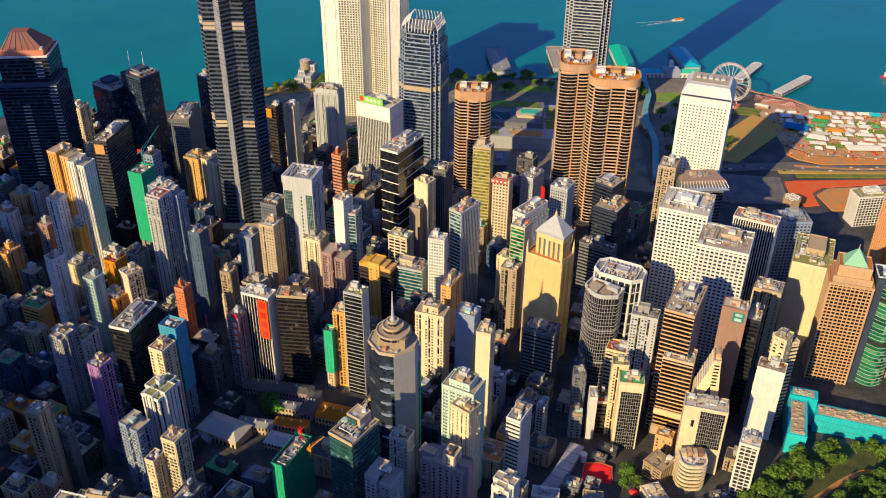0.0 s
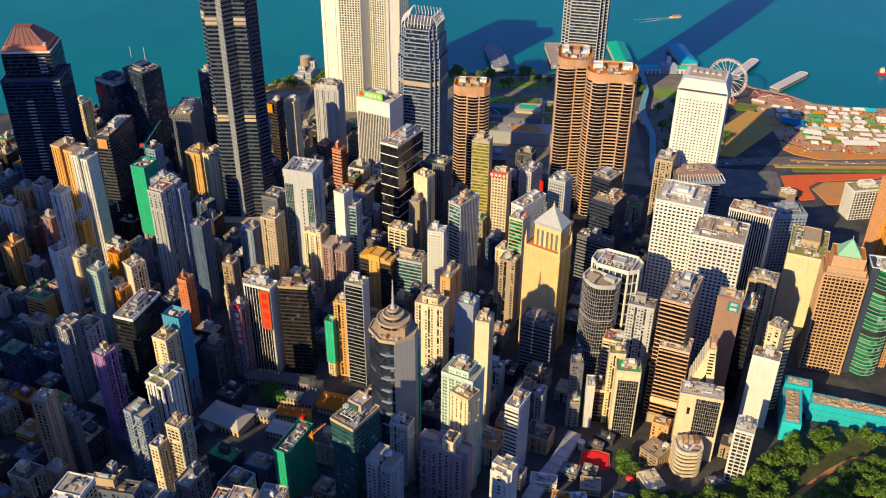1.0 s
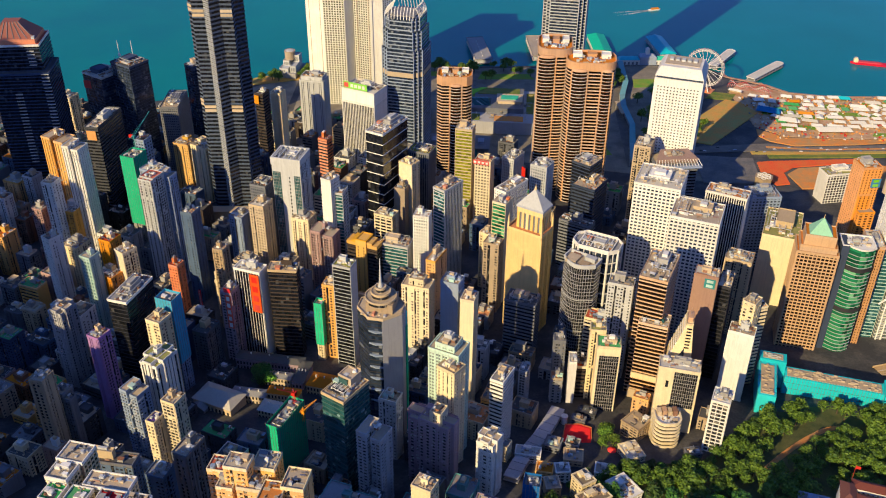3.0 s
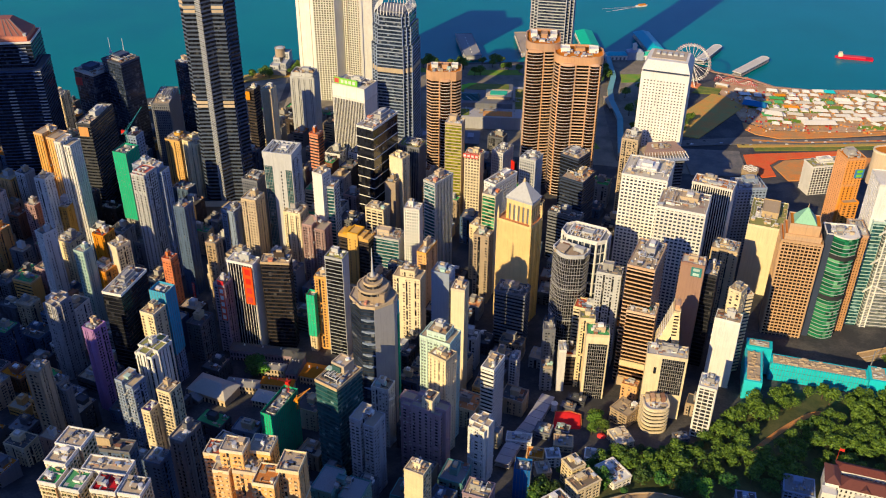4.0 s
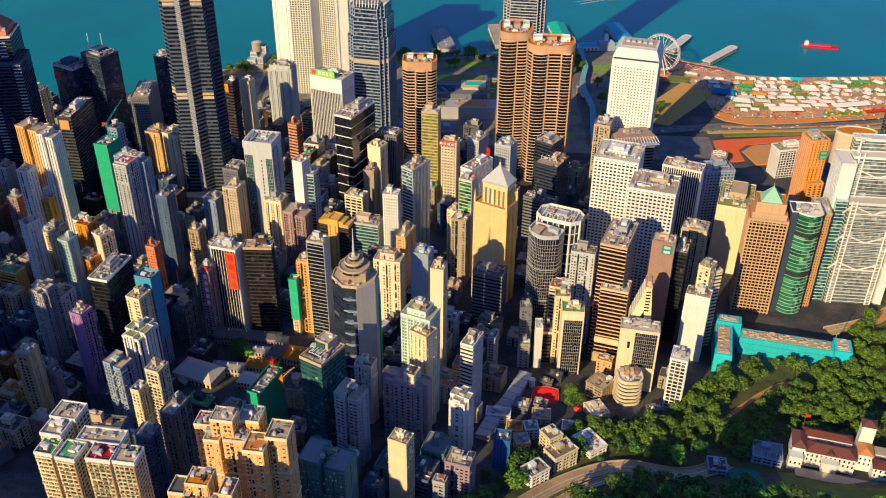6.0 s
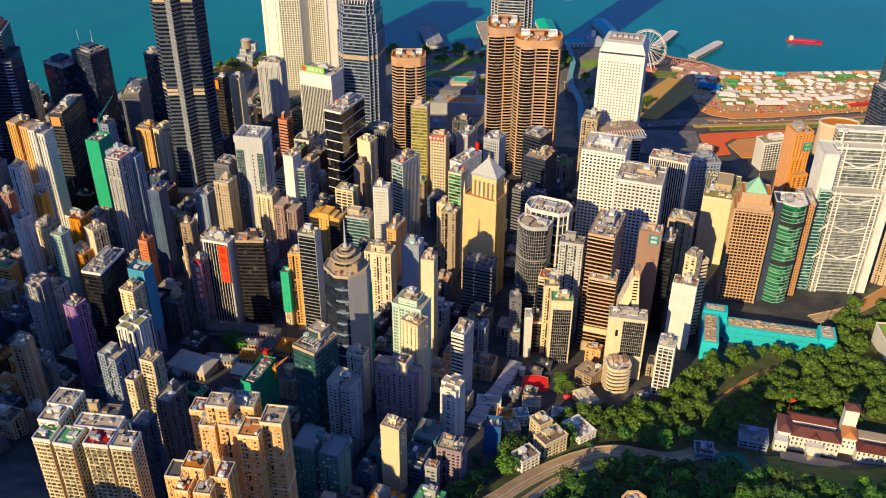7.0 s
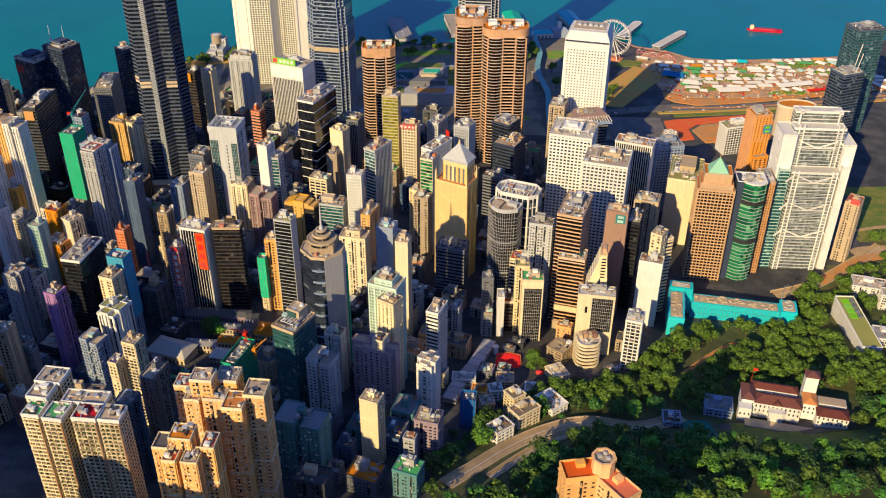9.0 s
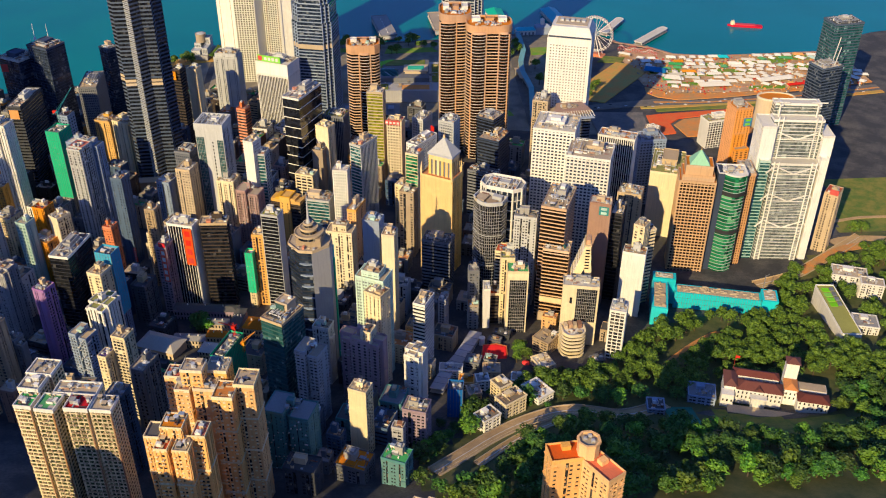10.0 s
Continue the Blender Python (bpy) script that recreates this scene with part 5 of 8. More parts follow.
COPPER = wall_mat("green_copper", (0.26, 0.50, 0.34), 0.7, 0.3, 0.3)


def truss_bank():
    """The bank with exposed masts and hanger trusses."""
    root = thing("bank_tower", "white and grey bank tower with exposed ladder masts and hanger trusses", "bank tower", 424, 714, -7, 74, 44)
    zb = root.location.z
    for x0, x1, y0, y1, top in ((-22, 24, -20, -6, 122), (-24, 26, -6, 8, 164), (-22, 24, 8, 20, 176)):
        pts = [(x0, y0), (x1, y0), (x1, y1), (x0, y1)]
        block(root, pts, 0, top - zb, "white", "silver", "line", "pale")
        s = Solid()
        for k in range(int((top - zb) / 4.0)):
            s.box(x0 + 2, x1 - 2, y0 - 0.6, y0 - 0.3, 4.0 * k + 0.6, 4.0 * k + 0.95)
        part("louvre_screen", s.mesh("louvre_screen", WALL["steel"]), root, kind="stuff")
    for x0, x1, y0, y1, top in ((-36, -23, -14, 16, 160), (26.5, 37, -12, 18, 150), (-34, -24, -19, -14, 124), (27, 34, -19, -12, 128)):
        pts = [(x0, y0), (x1, y0), (x1, y1), (x0, y1)]
        block(root, pts, 0, top - zb, "mint" if top == 124 else "white", "sea" if top == 124 else "home", ("thin" if top == 124 else "blank", "slot", "blank", "slot"), "white", joined=True)
    for y, top in ((-21.4, 122), (-7.4, 166)):
        for x in (-20, 18):
            s = Solid()
            for dx in (0, 4.6):
                s.drum(x + dx, y, 0, top - zb + 3, 0.75, 8)
            for k in range(int((top - zb) / 4.0)):
                s.beam((x, y, 4.0 * k + 3), (x + 4.6, y, 4.0 * k + 3), 0.3)
            part("ladder_mast", s.mesh("ladder_mast", WALL["white"]), root)
        for z in (40, 72, 104, 136, 160):
            if z < top - 6:
                z -= zb - 8
                for xa, xm, xb in ((-18, 1, 20),):
                    s = Solid()
                    s.beam((xa, y - 0.3, z + 8), (xm, y - 0.3, z), 0.8).beam((xb, y - 0.3, z + 8), (xm, y - 0.3, z), 0.8)
                    s.beam((xa, y - 0.3, z), (xb, y - 0.3, z), 0.6)
                    s.beam((xa - 2, y - 0.3, z + 8), (xa - 9, y - 0.3, z), 0.9).beam((xb + 2, y - 0.3, z + 8), (xb + 9, y - 0.3, z), 0.9)
                    part("hanger_truss", s.mesh("hanger_truss", WALL["white"]), root)
    for x in (-18, 20):
        part("roof_crane", Solid().box(x - 1, x + 1, -2, 14, 178 - zb, 180 - zb).box(x - 8, x + 8, 2, 3.2, 180 - zb, 181 - zb).drum(x, 4, 164 - zb, 178 - zb, 1.0, 8).mesh("roof_crane", WALL["white"]), root)
    oval = [(-16 + 19 * math.cos(math.tau * q / 32), 30 + 11 * math.sin(math.tau * q / 32)) for q in range(32)]
    part("helipad", Solid().prism(oval, 140 - zb, 174 - zb).mesh("helipad", WALL["sand"]), root, "beige oval helipad drum")
    part("helipad_deck", Solid().prism(grown(oval, -1.2), 174.01 - zb, 174.3 - zb).mesh("helipad_deck", ROOF["orange"]), root)
    part("helipad_rim", Solid().ring(grown(oval, 0.6), grown(oval, -1.1), 173.4 - zb, 175.2 - zb).mesh("helipad_rim", WALL["cream"]), root)
    for q in range(4):
        part("sign_bar", Solid().box(-22 + q * 2.8, -20.2 + q * 2.8, 18.2, 18.4, 169.6 - zb, 172.6 - zb).mesh("sign_bar", WALL["slate"]), root)
    part("sign_mark", Solid().box(-10, -4, 18.2, 18.4, 169.4 - zb, 172.8 - zb).mesh("sign_mark", WALL["red"]), root, "plain red sign panel")


def sign_tower():
    """White and black office tower with a lime sign on its roof."""
    root = thing("office_tower", "white office tower with black ribbed windows and lime green roof sign", "office tower", -125.4, 1030, -25.1, 46, 31)
    h = 116 - root.location.z
    block(root, rect(45, 30), 0, h - 16, "white", "ink", ("fins", "blank", "fins", "blank"), "pale", joined=False)
    block(root, rect(45, 30), h - 16 + 1.4, h, "white", "sea", "blank", "pale", joined=True)
    part("roof_sign", Solid().box(-21, 12, -13.2, -12.2, h + 1, h + 9).mesh("roof_sign", WALL["lime"]), root, "lime green sign board")
    part("sign_mark", Solid().box(-20, -14, -13.4, -13.25, h + 2, h + 8).mesh("sign_mark", WALL["red"]), root)
    for i in range(4):
        part("sign_bar", Solid().box(-11 + i * 5.4, -7.4 + i * 5.4, -13.4, -13.25, h + 3, h + 7).mesh("sign_bar", WALL["white"]), root)
    for i in range(6):
        part("sign_post", Solid().beam((-20 + i * 6, -11.5, h), (-20 + i * 6, -12.2, h + 8), 0.2).mesh("sign_post", STEEL), root)
    rooftop(root, 40, 20, h, "pale", random.Random(3), busy=2, oy=4)


def west_crown():
    """The dark tower with a red-brown stepped crown at the western edge."""
    root = thing("office_tower", "tall dark glass tower with white corner lines and red-brown stepped crown", "skyscraper", -502.9, 961.2, 8, 60, 52)
    zb = root.location.z
    h, low = 195 - zb, 165 - zb
    block(root, [(-30, -32), (32.4, -32), (32.4, 16), (-30, 16)], 0, low, "night", "ink", "strip", "dark")
    block(root, [(-26, -23), (26, -23), (26, 23), (-26, 23)], low + 0.31, h, "night", "ink", "strip", "red", rim="white")
    for x0, x1, y, top, count in ((12, 20, -23, h - 7, 5), (24.5, 32.6, -32, low - 1, 26), (-8, 0, -32, low - 24, 22)):
        for k in range(count):
            z = top - 4.0 * k
            part("corner_light", Solid().box(x0, x1, y - 0.75, y + 0.1, z, z + 1.0).mesh("corner_light", WALL["pale"]), root)
    part("terrace_wall", Solid().box(-24, 22, -19, 20, h + 0.31, h + 5).mesh("terrace_wall", WALL["salmon"]), root, "salmon terrace front")
    part("crown", Solid().prism([(-24, -15), (22, -15), (22, 20), (-24, 20)], h + 5.01, h + 19, [(-16, 2), (2, 2), (2, 16), (-16, 16)]).mesh("crown", WALL["crimson"]), root, "red-brown sloped crown")
    for i in range(7):
        x = -22 + i * 7
        part("crown_rib", Solid().beam((x, -15.2, h + 5.4), (-15.6 + i * 2.9, 1.8, h + 19.2), 0.45).mesh("crown_rib", WALL["slate"]), root)
    part("roof_ladder", Solid().box(18, 21, -17, -12, h + 5, h + 7.5).mesh("roof_ladder", WALL["pale"]), root)


def ochre_tower():
    """Dark-sided tower whose ochre lift bay rises to a T-shaped crown."""
    root = thing("office_tower", "ochre tower with dark glazed wings and T-shaped stepped crown", "office tower", -98.2, 754.7, -22.0, 34.1, 14.0)
    w, d, h = 34.1, 14.0, 73.0 - root.location.z
    block(root, rect(w - 1, d - 1), 0, h - 9, "umber", "ink", "bands", "tan")
    part("lift_bay", Solid().box(-w * 0.17, w * 0.17, -d / 2 - 1.6, d / 2, 0, h).mesh("lift_bay", WALL["ochre"]), root, "ochre projecting lift bay")
    for k in range(int(h / 3.4) - 2):
        for px in (-w * 0.09, w * 0.09):
            part("bay_window", Solid().box(px - 0.6, px + 0.6, -d / 2 - 1.72, -d / 2 - 1.5, 3.4 * k + 3, 3.4 * k + 4.5).mesh("bay_window", GLASS["home"]), root)
    for side in (-1, 1):
        part("shoulder", Solid().box(min(side * w * 0.17, side * w * 0.5), max(side * w * 0.17, side * w * 0.5), -d / 2, d / 2 - 0.3, h - 9, h - 4).mesh("shoulder", WALL["ochre"]), root, "ochre stepped crown wing")
        part("shoulder_step", Solid().box(min(side * w * 0.17, side * w * 0.34), max(side * w * 0.17, side * w * 0.34), -d / 2 - 0.4, d / 2 - 0.6, h - 4 + 0.004, h - 1.5).mesh("shoulder_step", WALL["ochre"]), root)
    part("parapet", Solid().ring(rect(w * 0.36, d + 1.8, 0, -0.8), rect(w * 0.28, d + 0.6, 0, -0.8), h, h + 1.1).mesh("parapet", WALL["ochre"]), root)
    rooftop(root, w * 0.9, d * 0.7, h - 4, "sand", random.Random(91), busy=1.5, big=False, oy=1)


def banded_base():
    """Cream belt and plain podium round the lower banded tower, with a glazed roof pavilion."""
    root = thing("podium", "cream stone podium and belt of the banded tower", "podium", 162.2, 596.7, -19.6, 25, 20, take=False)
    h = 97 - root.location.z
    out, inn = rect(25.6, 20.6), rect(23.6, 18.6)
    part("belt", Solid().ring(out, inn, h * 0.30, h * 0.30 + 5.5).mesh("belt", WALL["cream"]), root, "plain cream belt")
    part("base", Solid().ring(rect(27, 22), inn, 0, h * 0.15).mesh("base", WALL["sand"]), root)
    for i in range(4):
        part("pavilion_bay", Solid().prism(rect(3.6, 9, -6 + i * 4, 1), h + 0.6, h + 3.4).prism(rect(3.6, 9, -6 + i * 4, 1), h + 3.4, h + 4.6, rect(0.4, 9, -6 + i * 4, 1)).mesh("pavilion_bay", GLASS["sea"]), root, "green glazed roof bay")


def teal_roof_house():
    """Sand-coloured plant house with dark louvres on the teal glass tower."""
    root = thing("plant_house", "sand-coloured rooftop plant house with dark louvred fan frames", "plant house", -78.9, 458, -32.6, 14, 18, 136.35, take=False)
    part("wall", Solid().box(-5, 6, -1, 10, 0, 8).ring(rect(11.6, 11.6, 0.5, 4.5), rect(10, 10, 0.5, 4.5), 7.4, 9).mesh("wall", WALL["sand"]), root)
    for i in range(3):
        part("louvre_frame", Solid().box(-6.5 + i * 4.3, -3.2 + i * 4.3, -11, -3, 0.6, 1.6).ring(rect(3.7, 8.4, -4.85 + i * 4.3, -7), rect(3.1, 7.8, -4.85 + i * 4.3, -7), 1.5, 2.1).mesh("louvre_frame", WALL["charcoal"]), root)
    part("dish", Solid().drum(3, 7, 9, 10.2, 1.8, 16, 1.2).mesh("dish", WALL["white"]), root)


def stone_tower_trim():
    """Glazed strips, window column and open roof truss of the cream stone office tower."""
    root = thing("facade_frame", "pale roof truss frame and glazed strips of the stone tower", "facade frame", -176.1, 804.7, -12.4, 31, 28, take=False)
    h = 134 - root.location.z
    glass_panel(root, 8, 14.6, 0.0, 0.9, 27.4, h, "sea")
    s = Solid()
    for k in range(int(h / 4.2) - 4):
        s.box(2.6, 3.8, -13.95, -13.6, 4.2 * k + 4, 4.2 * k + 6)
    part("slit_window", s.mesh("slit_window", GLASS["ink"]), root, kind="stuff")
    for x in (-13, -7.8, -2.6, 2.6, 7.8, 13):
        part("truss_bar", Solid().box(x - 0.45, x + 0.45, -13, 13, h + 4.2, h + 5.2).mesh("truss_bar", WALL["pale"]), root)
    for x in (-10.4, 0, 10.4):
        part("truss_brace", Solid().beam((x - 2.6, -12.6, h + 4.7), (x + 2.6, 12.6, h + 4.7), 0.4).beam((x + 2.6, -12.6, h + 4.7), (x - 2.6, 12.6, h + 4.7), 0.4).mesh("truss_brace", WALL["pale"]), root)
    part("crown_rim", Solid().ring(rect(31.5, 28.5), rect(28.5, 25.5), h - 2, h + 5.4).mesh("crown_rim", WALL["pale"]), root)


ochre_tower()
stone_tower_trim()
teal_roof_house()
banded_base()
star_tower()
round_office("copper and silver banded office tower with rounded bays", 140, 978, 56, 42, -3, 178, 15, lobes=((-13, 8.5, 4.0), (17.5, 5.5, 2.6)))
round_office("taller copper and silver banded office tower with rounded bays", 101, 1008, 40, 52, -3, 184, 14, lobes=((-9, 9.5, 4.0),))
round_office("copper banded office tower with chamfered front", -14.8, 1021, 42, 32, -1, 139, 6, crown=9, steps=1, lobes=((2, 6.5, 3.4),))
porthole_tower()
notched_tower("silver-grey tower with notched corners and pronged crown", -76, 1072, 52, -14, 196, 14)
notched_tower("very tall silver harbour tower with notched corners", 133, 1232, 58, -10, 398, 18, wall="pale")
harbour_residences()
spire_tower()
pyramid_tower()
drum_towers()
gable_tower()
round_block()
arched_tower()
truss_bank()
sign_tower()
west_crown()

# two more towers of the slope estate, whose shade falls on the lower floors of their neighbours
apartments("apartment_tower", "cream residential tower of the slope estate above the city", -212, 146, 26, 22, -10, 226, "cream", style="balcony", plan="slab")
apartments("apartment_tower", "cream residential tower of the slope estate beside its twin", -246, 180, 24, 22, -10, 224, "cream", style="balcony", plan="slab")

# ---------------------------------------------------------------- waterfront
LAYER = [0.0]


def sheet(name, label, category, pts, mat, z=4.0, thick=0.25):
    """A flat paved or planted area with a real edge, lying on the level ground."""
    LAYER[0] += 0.03
    ob = new(name, Solid().prism(pts, z - 0.6 - LAYER[0], z + thick + LAYER[0]).mesh(name, mat))
    return tagged(ob, label, category, kind="structure")


def patch_mat(name, a, b, scale=0.08, rough=0.9):
    m, n, l, q = shader(name, rough)
    co = n.new("ShaderNodeTexCoord").outputs["Object"]
    big = node(n, "ShaderNodeTexNoise", Scale=scale, Detail=6.0, Roughness=0.65)
    fine = node(n, "ShaderNodeTexNoise", Scale=0.9, Detail=5.0, Roughness=0.7)
    for k in (big, fine):
        l.new(co, k.inputs["Vector"])
    c = blend(n, l, a, b, span(n, l, big.outputs[0], 0.38, 0.62))
    l.new(blend(n, l, c, tuple(v * 0.45 for v in a), span(n, l, fine.outputs[0], 0.5, 0.75, 0, 0.55)), q.inputs["Base Color"])
    return m


LAWN = patch_mat("lawn", (0.10, 0.17, 0.02), (0.24, 0.22, 0.04))
FAIRLAWN = patch_mat("fair_lawn", (0.12, 0.32, 0.02), (0.26, 0.30, 0.04))
# forecourt: paler paving than asphalt, lightened further to paint in far haze
FORECOURT = patch_mat("forecourt_paving", (0.15, 0.135, 0.105), (0.30, 0.26, 0.19), 0.03)
DRY = patch_mat("dry_lawn", (0.62, 0.29, 0.06), (0.42, 0.34, 0.08), 0.06)
REDGROUND = patch_mat("red_court", (0.80, 0.10, 0.02), (0.72, 0.15, 0.03))
SOIL = patch_mat("orange_soil", (0.72, 0.26, 0.05), (0.50, 0.28, 0.10))
PAVE = patch_mat("pale_paving", (0.58, 0.40, 0.24), (0.42, 0.24, 0.12))
ROADM = patch_mat("road", (0.13, 0.12, 0.11), (0.19, 0.17, 0.14))
PROM = patch_mat("promenade", (0.42, 0.20, 0.12), (0.40, 0.30, 0.22))
PLAZA = patch_mat("grey_plaza", (0.12, 0.12, 0.12), (0.20, 0.18, 0.16))

sheet("pavement_waterfront", "pale paving and service roads behind the ferry piers, lightened for haze", "pavement", [(-250, 1100), (60, 1060), (300, 1015), (300, 1120), (330, 1200), (340, 1290), (352, 1400), (246, 1405), (110, 1385), (13, 1378), (-110, 1386), (-250, 1350)], FORECOURT, 3.9)
sheet("pavement_west", "pale harbour road west of the hotels, lightened for haze", "pavement", [(-520, 1075), (-260, 1105), (-260, 1340), (-330, 1280), (-420, 1220), (-520, 1190)], FORECOURT, 3.9)
for lx in range(5):
    sheet("road_pier", "dark service road between the low waterfront blocks", "road", [(-230 + lx * 110, 1098 - lx * 12), (-216 + lx * 110, 1096 - lx * 12), (-206 + lx * 110, 1330), (-222 + lx * 110, 1330)], ROADM, 3.95)
for gx, gy, ga, gb in ((180, 1290, 26, 14), (190, 1345, 30, 12), (60, 1345, 44, 12), (-40, 1352, 36, 10), (280, 1330, 26, 18), (275, 1120, 20, 24), (170, 1090, 24, 10)):
    sheet("lawn_pier", "small planted lawn behind the piers", "lawn", [(gx - ga, gy - gb), (gx + ga, gy - gb * 0.7), (gx + ga * 0.8, gy + gb), (gx - ga * 0.9, gy + gb * 0.8)], FAIRLAWN, 4.0)
sheet("pavement_market", "reddish paved fairground by the harbour", "fairground", [(405, 1180), (440, 1150), (540, 1146), (660, 1160), (760, 1180), (760, 1293), (651, 1289), (543, 1286), (486, 1297), (452, 1326), (420, 1340), (395, 1300)], PAVE)
for gx, gy, ga, gb in ((452, 1232, 26, 12), (500, 1216, 30, 9), (474, 1180, 34, 8), (560, 1226, 36, 8), (620, 1262, 44, 8), (540, 1254, 22, 8), (590, 1160, 30, 6), (690, 1240, 40, 10), (690, 1276, 60, 12)):
    sheet("lawn_fair", "bright green lawn between the market tents", "lawn", [(gx - ga, gy - gb * 0.8), (gx + ga * 0.9, gy - gb), (gx + ga, gy + gb * 0.7), (gx - ga * 0.8, gy + gb)], FAIRLAWN, 4.03)
sheet("promenade", "red-brown harbour promenade", "promenade", [(396, 1376), (404, 1360), (455, 1331), (484, 1300), (543, 1288.5), (651, 1292), (733, 1297), (733, 1300.5), (651, 1295.6), (543, 1291.6), (487, 1303.4), (459, 1332.6), (408, 1361.6), (400, 1378)], PROM, 4.35)
sheet("soil_strip", "orange earth strip along the fairground", "earth strip", [(402, 1150), (414, 1134), (444, 1121), (525, 1128), (640, 1146), (760, 1170), (760, 1177), (660, 1157), (540, 1143), (440, 1146), (405, 1172)], SOIL)
sheet("road_harbour", "wide harbour road with lanes", "road", [(300, 1092), (396, 1104), (470, 1105), (600, 1114), (760, 1140), (760, 1160), (600, 1132), (525, 1124), (444, 1117), (410, 1126), (300, 1110)], ROADM)
sheet("bed_west", "orange planting bed beside the harbour road", "planting bed", [(404, 1112), (470, 1108), (600, 1118), (760, 1146), (760, 1150), (600, 1122), (470, 1112), (404, 1118)], SOIL, 4.05)
sheet("bed_south", "earth-coloured verge beside the harbour road", "verge", [(380, 1094), (470, 1097), (600, 1106), (760, 1130), (760, 1138), (600, 1112), (470, 1103), (380, 1101)], DRY, 4.05)
sheet("lawn_strip", "narrow lawn beside the harbour road", "lawn", [(400, 1083), (551, 1092), (640, 1100), (640, 1109), (551, 1101), (400, 1092)], LAWN)
sheet("red_court", "bright red sports court", "court", [(381, 1070), (400, 1074), (423, 1076), (526, 1086), (520, 1080), (505, 1073), (425, 1058), (408, 1042), (408, 1012), (390, 1008), (379, 1040)], REDGROUND)
sheet("court_pavement", "brown paved square beside the red court", "square", [(430, 1055), (510, 1068), (560, 1066), (560, 1010), (420, 1000), (412, 1038)], SOIL, 4.02)
sheet("lawn_dry", "dry ochre lawn", "lawn", [(300, 1130), (332, 1118), (420, 1225), (404, 1262), (384, 1272), (325, 1200)], DRY)
sheet("lawn_green", "green lawn near the ferris wheel", "lawn", [(355, 1276), (392, 1270), (404, 1292), (372, 1300)], LAWN)
sheet("lawn_round", "lawn with flower beds", "lawn", [(262, 1180), (300, 1196), (310, 1250), (285, 1268), (262, 1240)], LAWN)
sheet("lawn_west", "park lawn by the western waterfront", "lawn", [(-335, 1290), (-215, 1330), (-150, 1370), (-240, 1362), (-330, 1318)], DRY)
sheet("square_central", "shaded grey square", "square", [(300, 1010), (372, 1010), (378, 1080), (300, 1086)], PLAZA, 4.03)


def market_tent(x, y, w, d, yaw, mat, tall=3.0):
    root = thing("market_tent", "white peaked market tent with open sides", "tent", x, y, yaw, w, d, 4.2, group="fairground tents", take=False)
    s = Solid()
    for sx in (-1, 1):
        for sy in (-1, 1):
            s.box(sx * w * 0.47 - 0.12, sx * w * 0.47 + 0.12, sy * d * 0.46 - 0.12, sy * d * 0.46 + 0.12, 0, tall)
    s.box(-w * 0.46, w * 0.46, d * 0.40, d * 0.42, 0, tall)
    part("tent_wall", s.mesh("tent_wall", WALL["sand"]), root)
    r = Solid().prism(rect(w, d), tall, tall + 0.35)
    k = len(r.v)
    r.v += [(-w / 2, -d / 2, tall + 0.36), (w / 2, -d / 2, tall + 0.36), (w / 2, d / 2, tall + 0.36), (-w / 2, d / 2, tall + 0.36), (-w / 2 + d * 0.2, 0, tall + 0.4 + d * 0.2), (w / 2 - d * 0.2, 0, tall + 0.4 + d * 0.2)]
    r.f += [(k, k + 1, k + 5, k + 4), (k + 1, k + 2, k + 5), (k + 2, k + 3, k + 4, k + 5), (k + 3, k, k + 4)]
    part("tent_roof", r.mesh("tent_roof", mat), root)
    return root


def fairground():
    rng = random.Random(31)
    canvas = [ROOF["white"]] * 17 + [WALL["orange"], ROOF["pale"], WALL["mint"], ROOF["pale"], WALL["tangerine"], ROOF["green"]]
    for j in range(9):
        y = 1168 + j * 14.2
        x = 420 + (8 - j) * 3
        while x < 745:
            w, d = rng.choice((12, 14, 18, 24)), rng.uniform(9.0, 11.5)
            top = 1285 if x > 500 else 1285 + (500 - x) * 0.45
            if 1158 < y < top and rng.random() < 0.86 and not (470 < x < 560 and j == 0) and not (560 < x < 690 and j in (1,)):
                market_tent(x + w / 2, y + rng.uniform(-2.5, 2.5), w - 1.5, d, (-6 + rng.choice((0, 0, -34, 80)) * (w < 15) if x < 560 else -8 + rng.choice((0, -36, -42)) * (w < 20)) + rng.uniform(-9, 9), rng.choice(canvas))
            x += w + rng.uniform(1.5, 5)
    for x, y, w, d, yaw, c in ((510, 1166, 48, 17, 2, "white"), (610, 1182, 56, 15, 10, "white"), (455, 1196, 26, 16, -18, "white"), (700, 1195, 44, 14, 8, "white"), (404, 1298, 20, 8, -30, "white"), (640, 1160, 40, 8, 10, "red")):
        market_tent(x, y, w, d, yaw, ROOF["white"] if c == "white" else WALL["red"], 5)
    tagged(market_tent(436, 1228, 34, 20, -22, WALL["blue"], 5), "large blue canvas exhibition tent in shade")
    tagged(market_tent(560, 1276, 16, 12, -6, NET["turquoise"], 5), "single turquoise canvas fairground tent")
    for i, c in enumerate(("red", "white", "orange", "slate", "tangerine")):
        s = Solid()
        for _ in range(170):
            x, y = rng.uniform(405, 740), rng.uniform(1138, 1290)
            a = rng.uniform(0.8, 3.0)
            s.box(x, x + a, y, y + rng.uniform(0.8, 2.4), 4.1, 4.2 + rng.uniform(1, 3))
        ob = new("stalls", s.mesh("stalls", WALL[c]))
        tagged(ob, "small %s stalls and crates between the tents" % c, "stalls", kind="stuff")


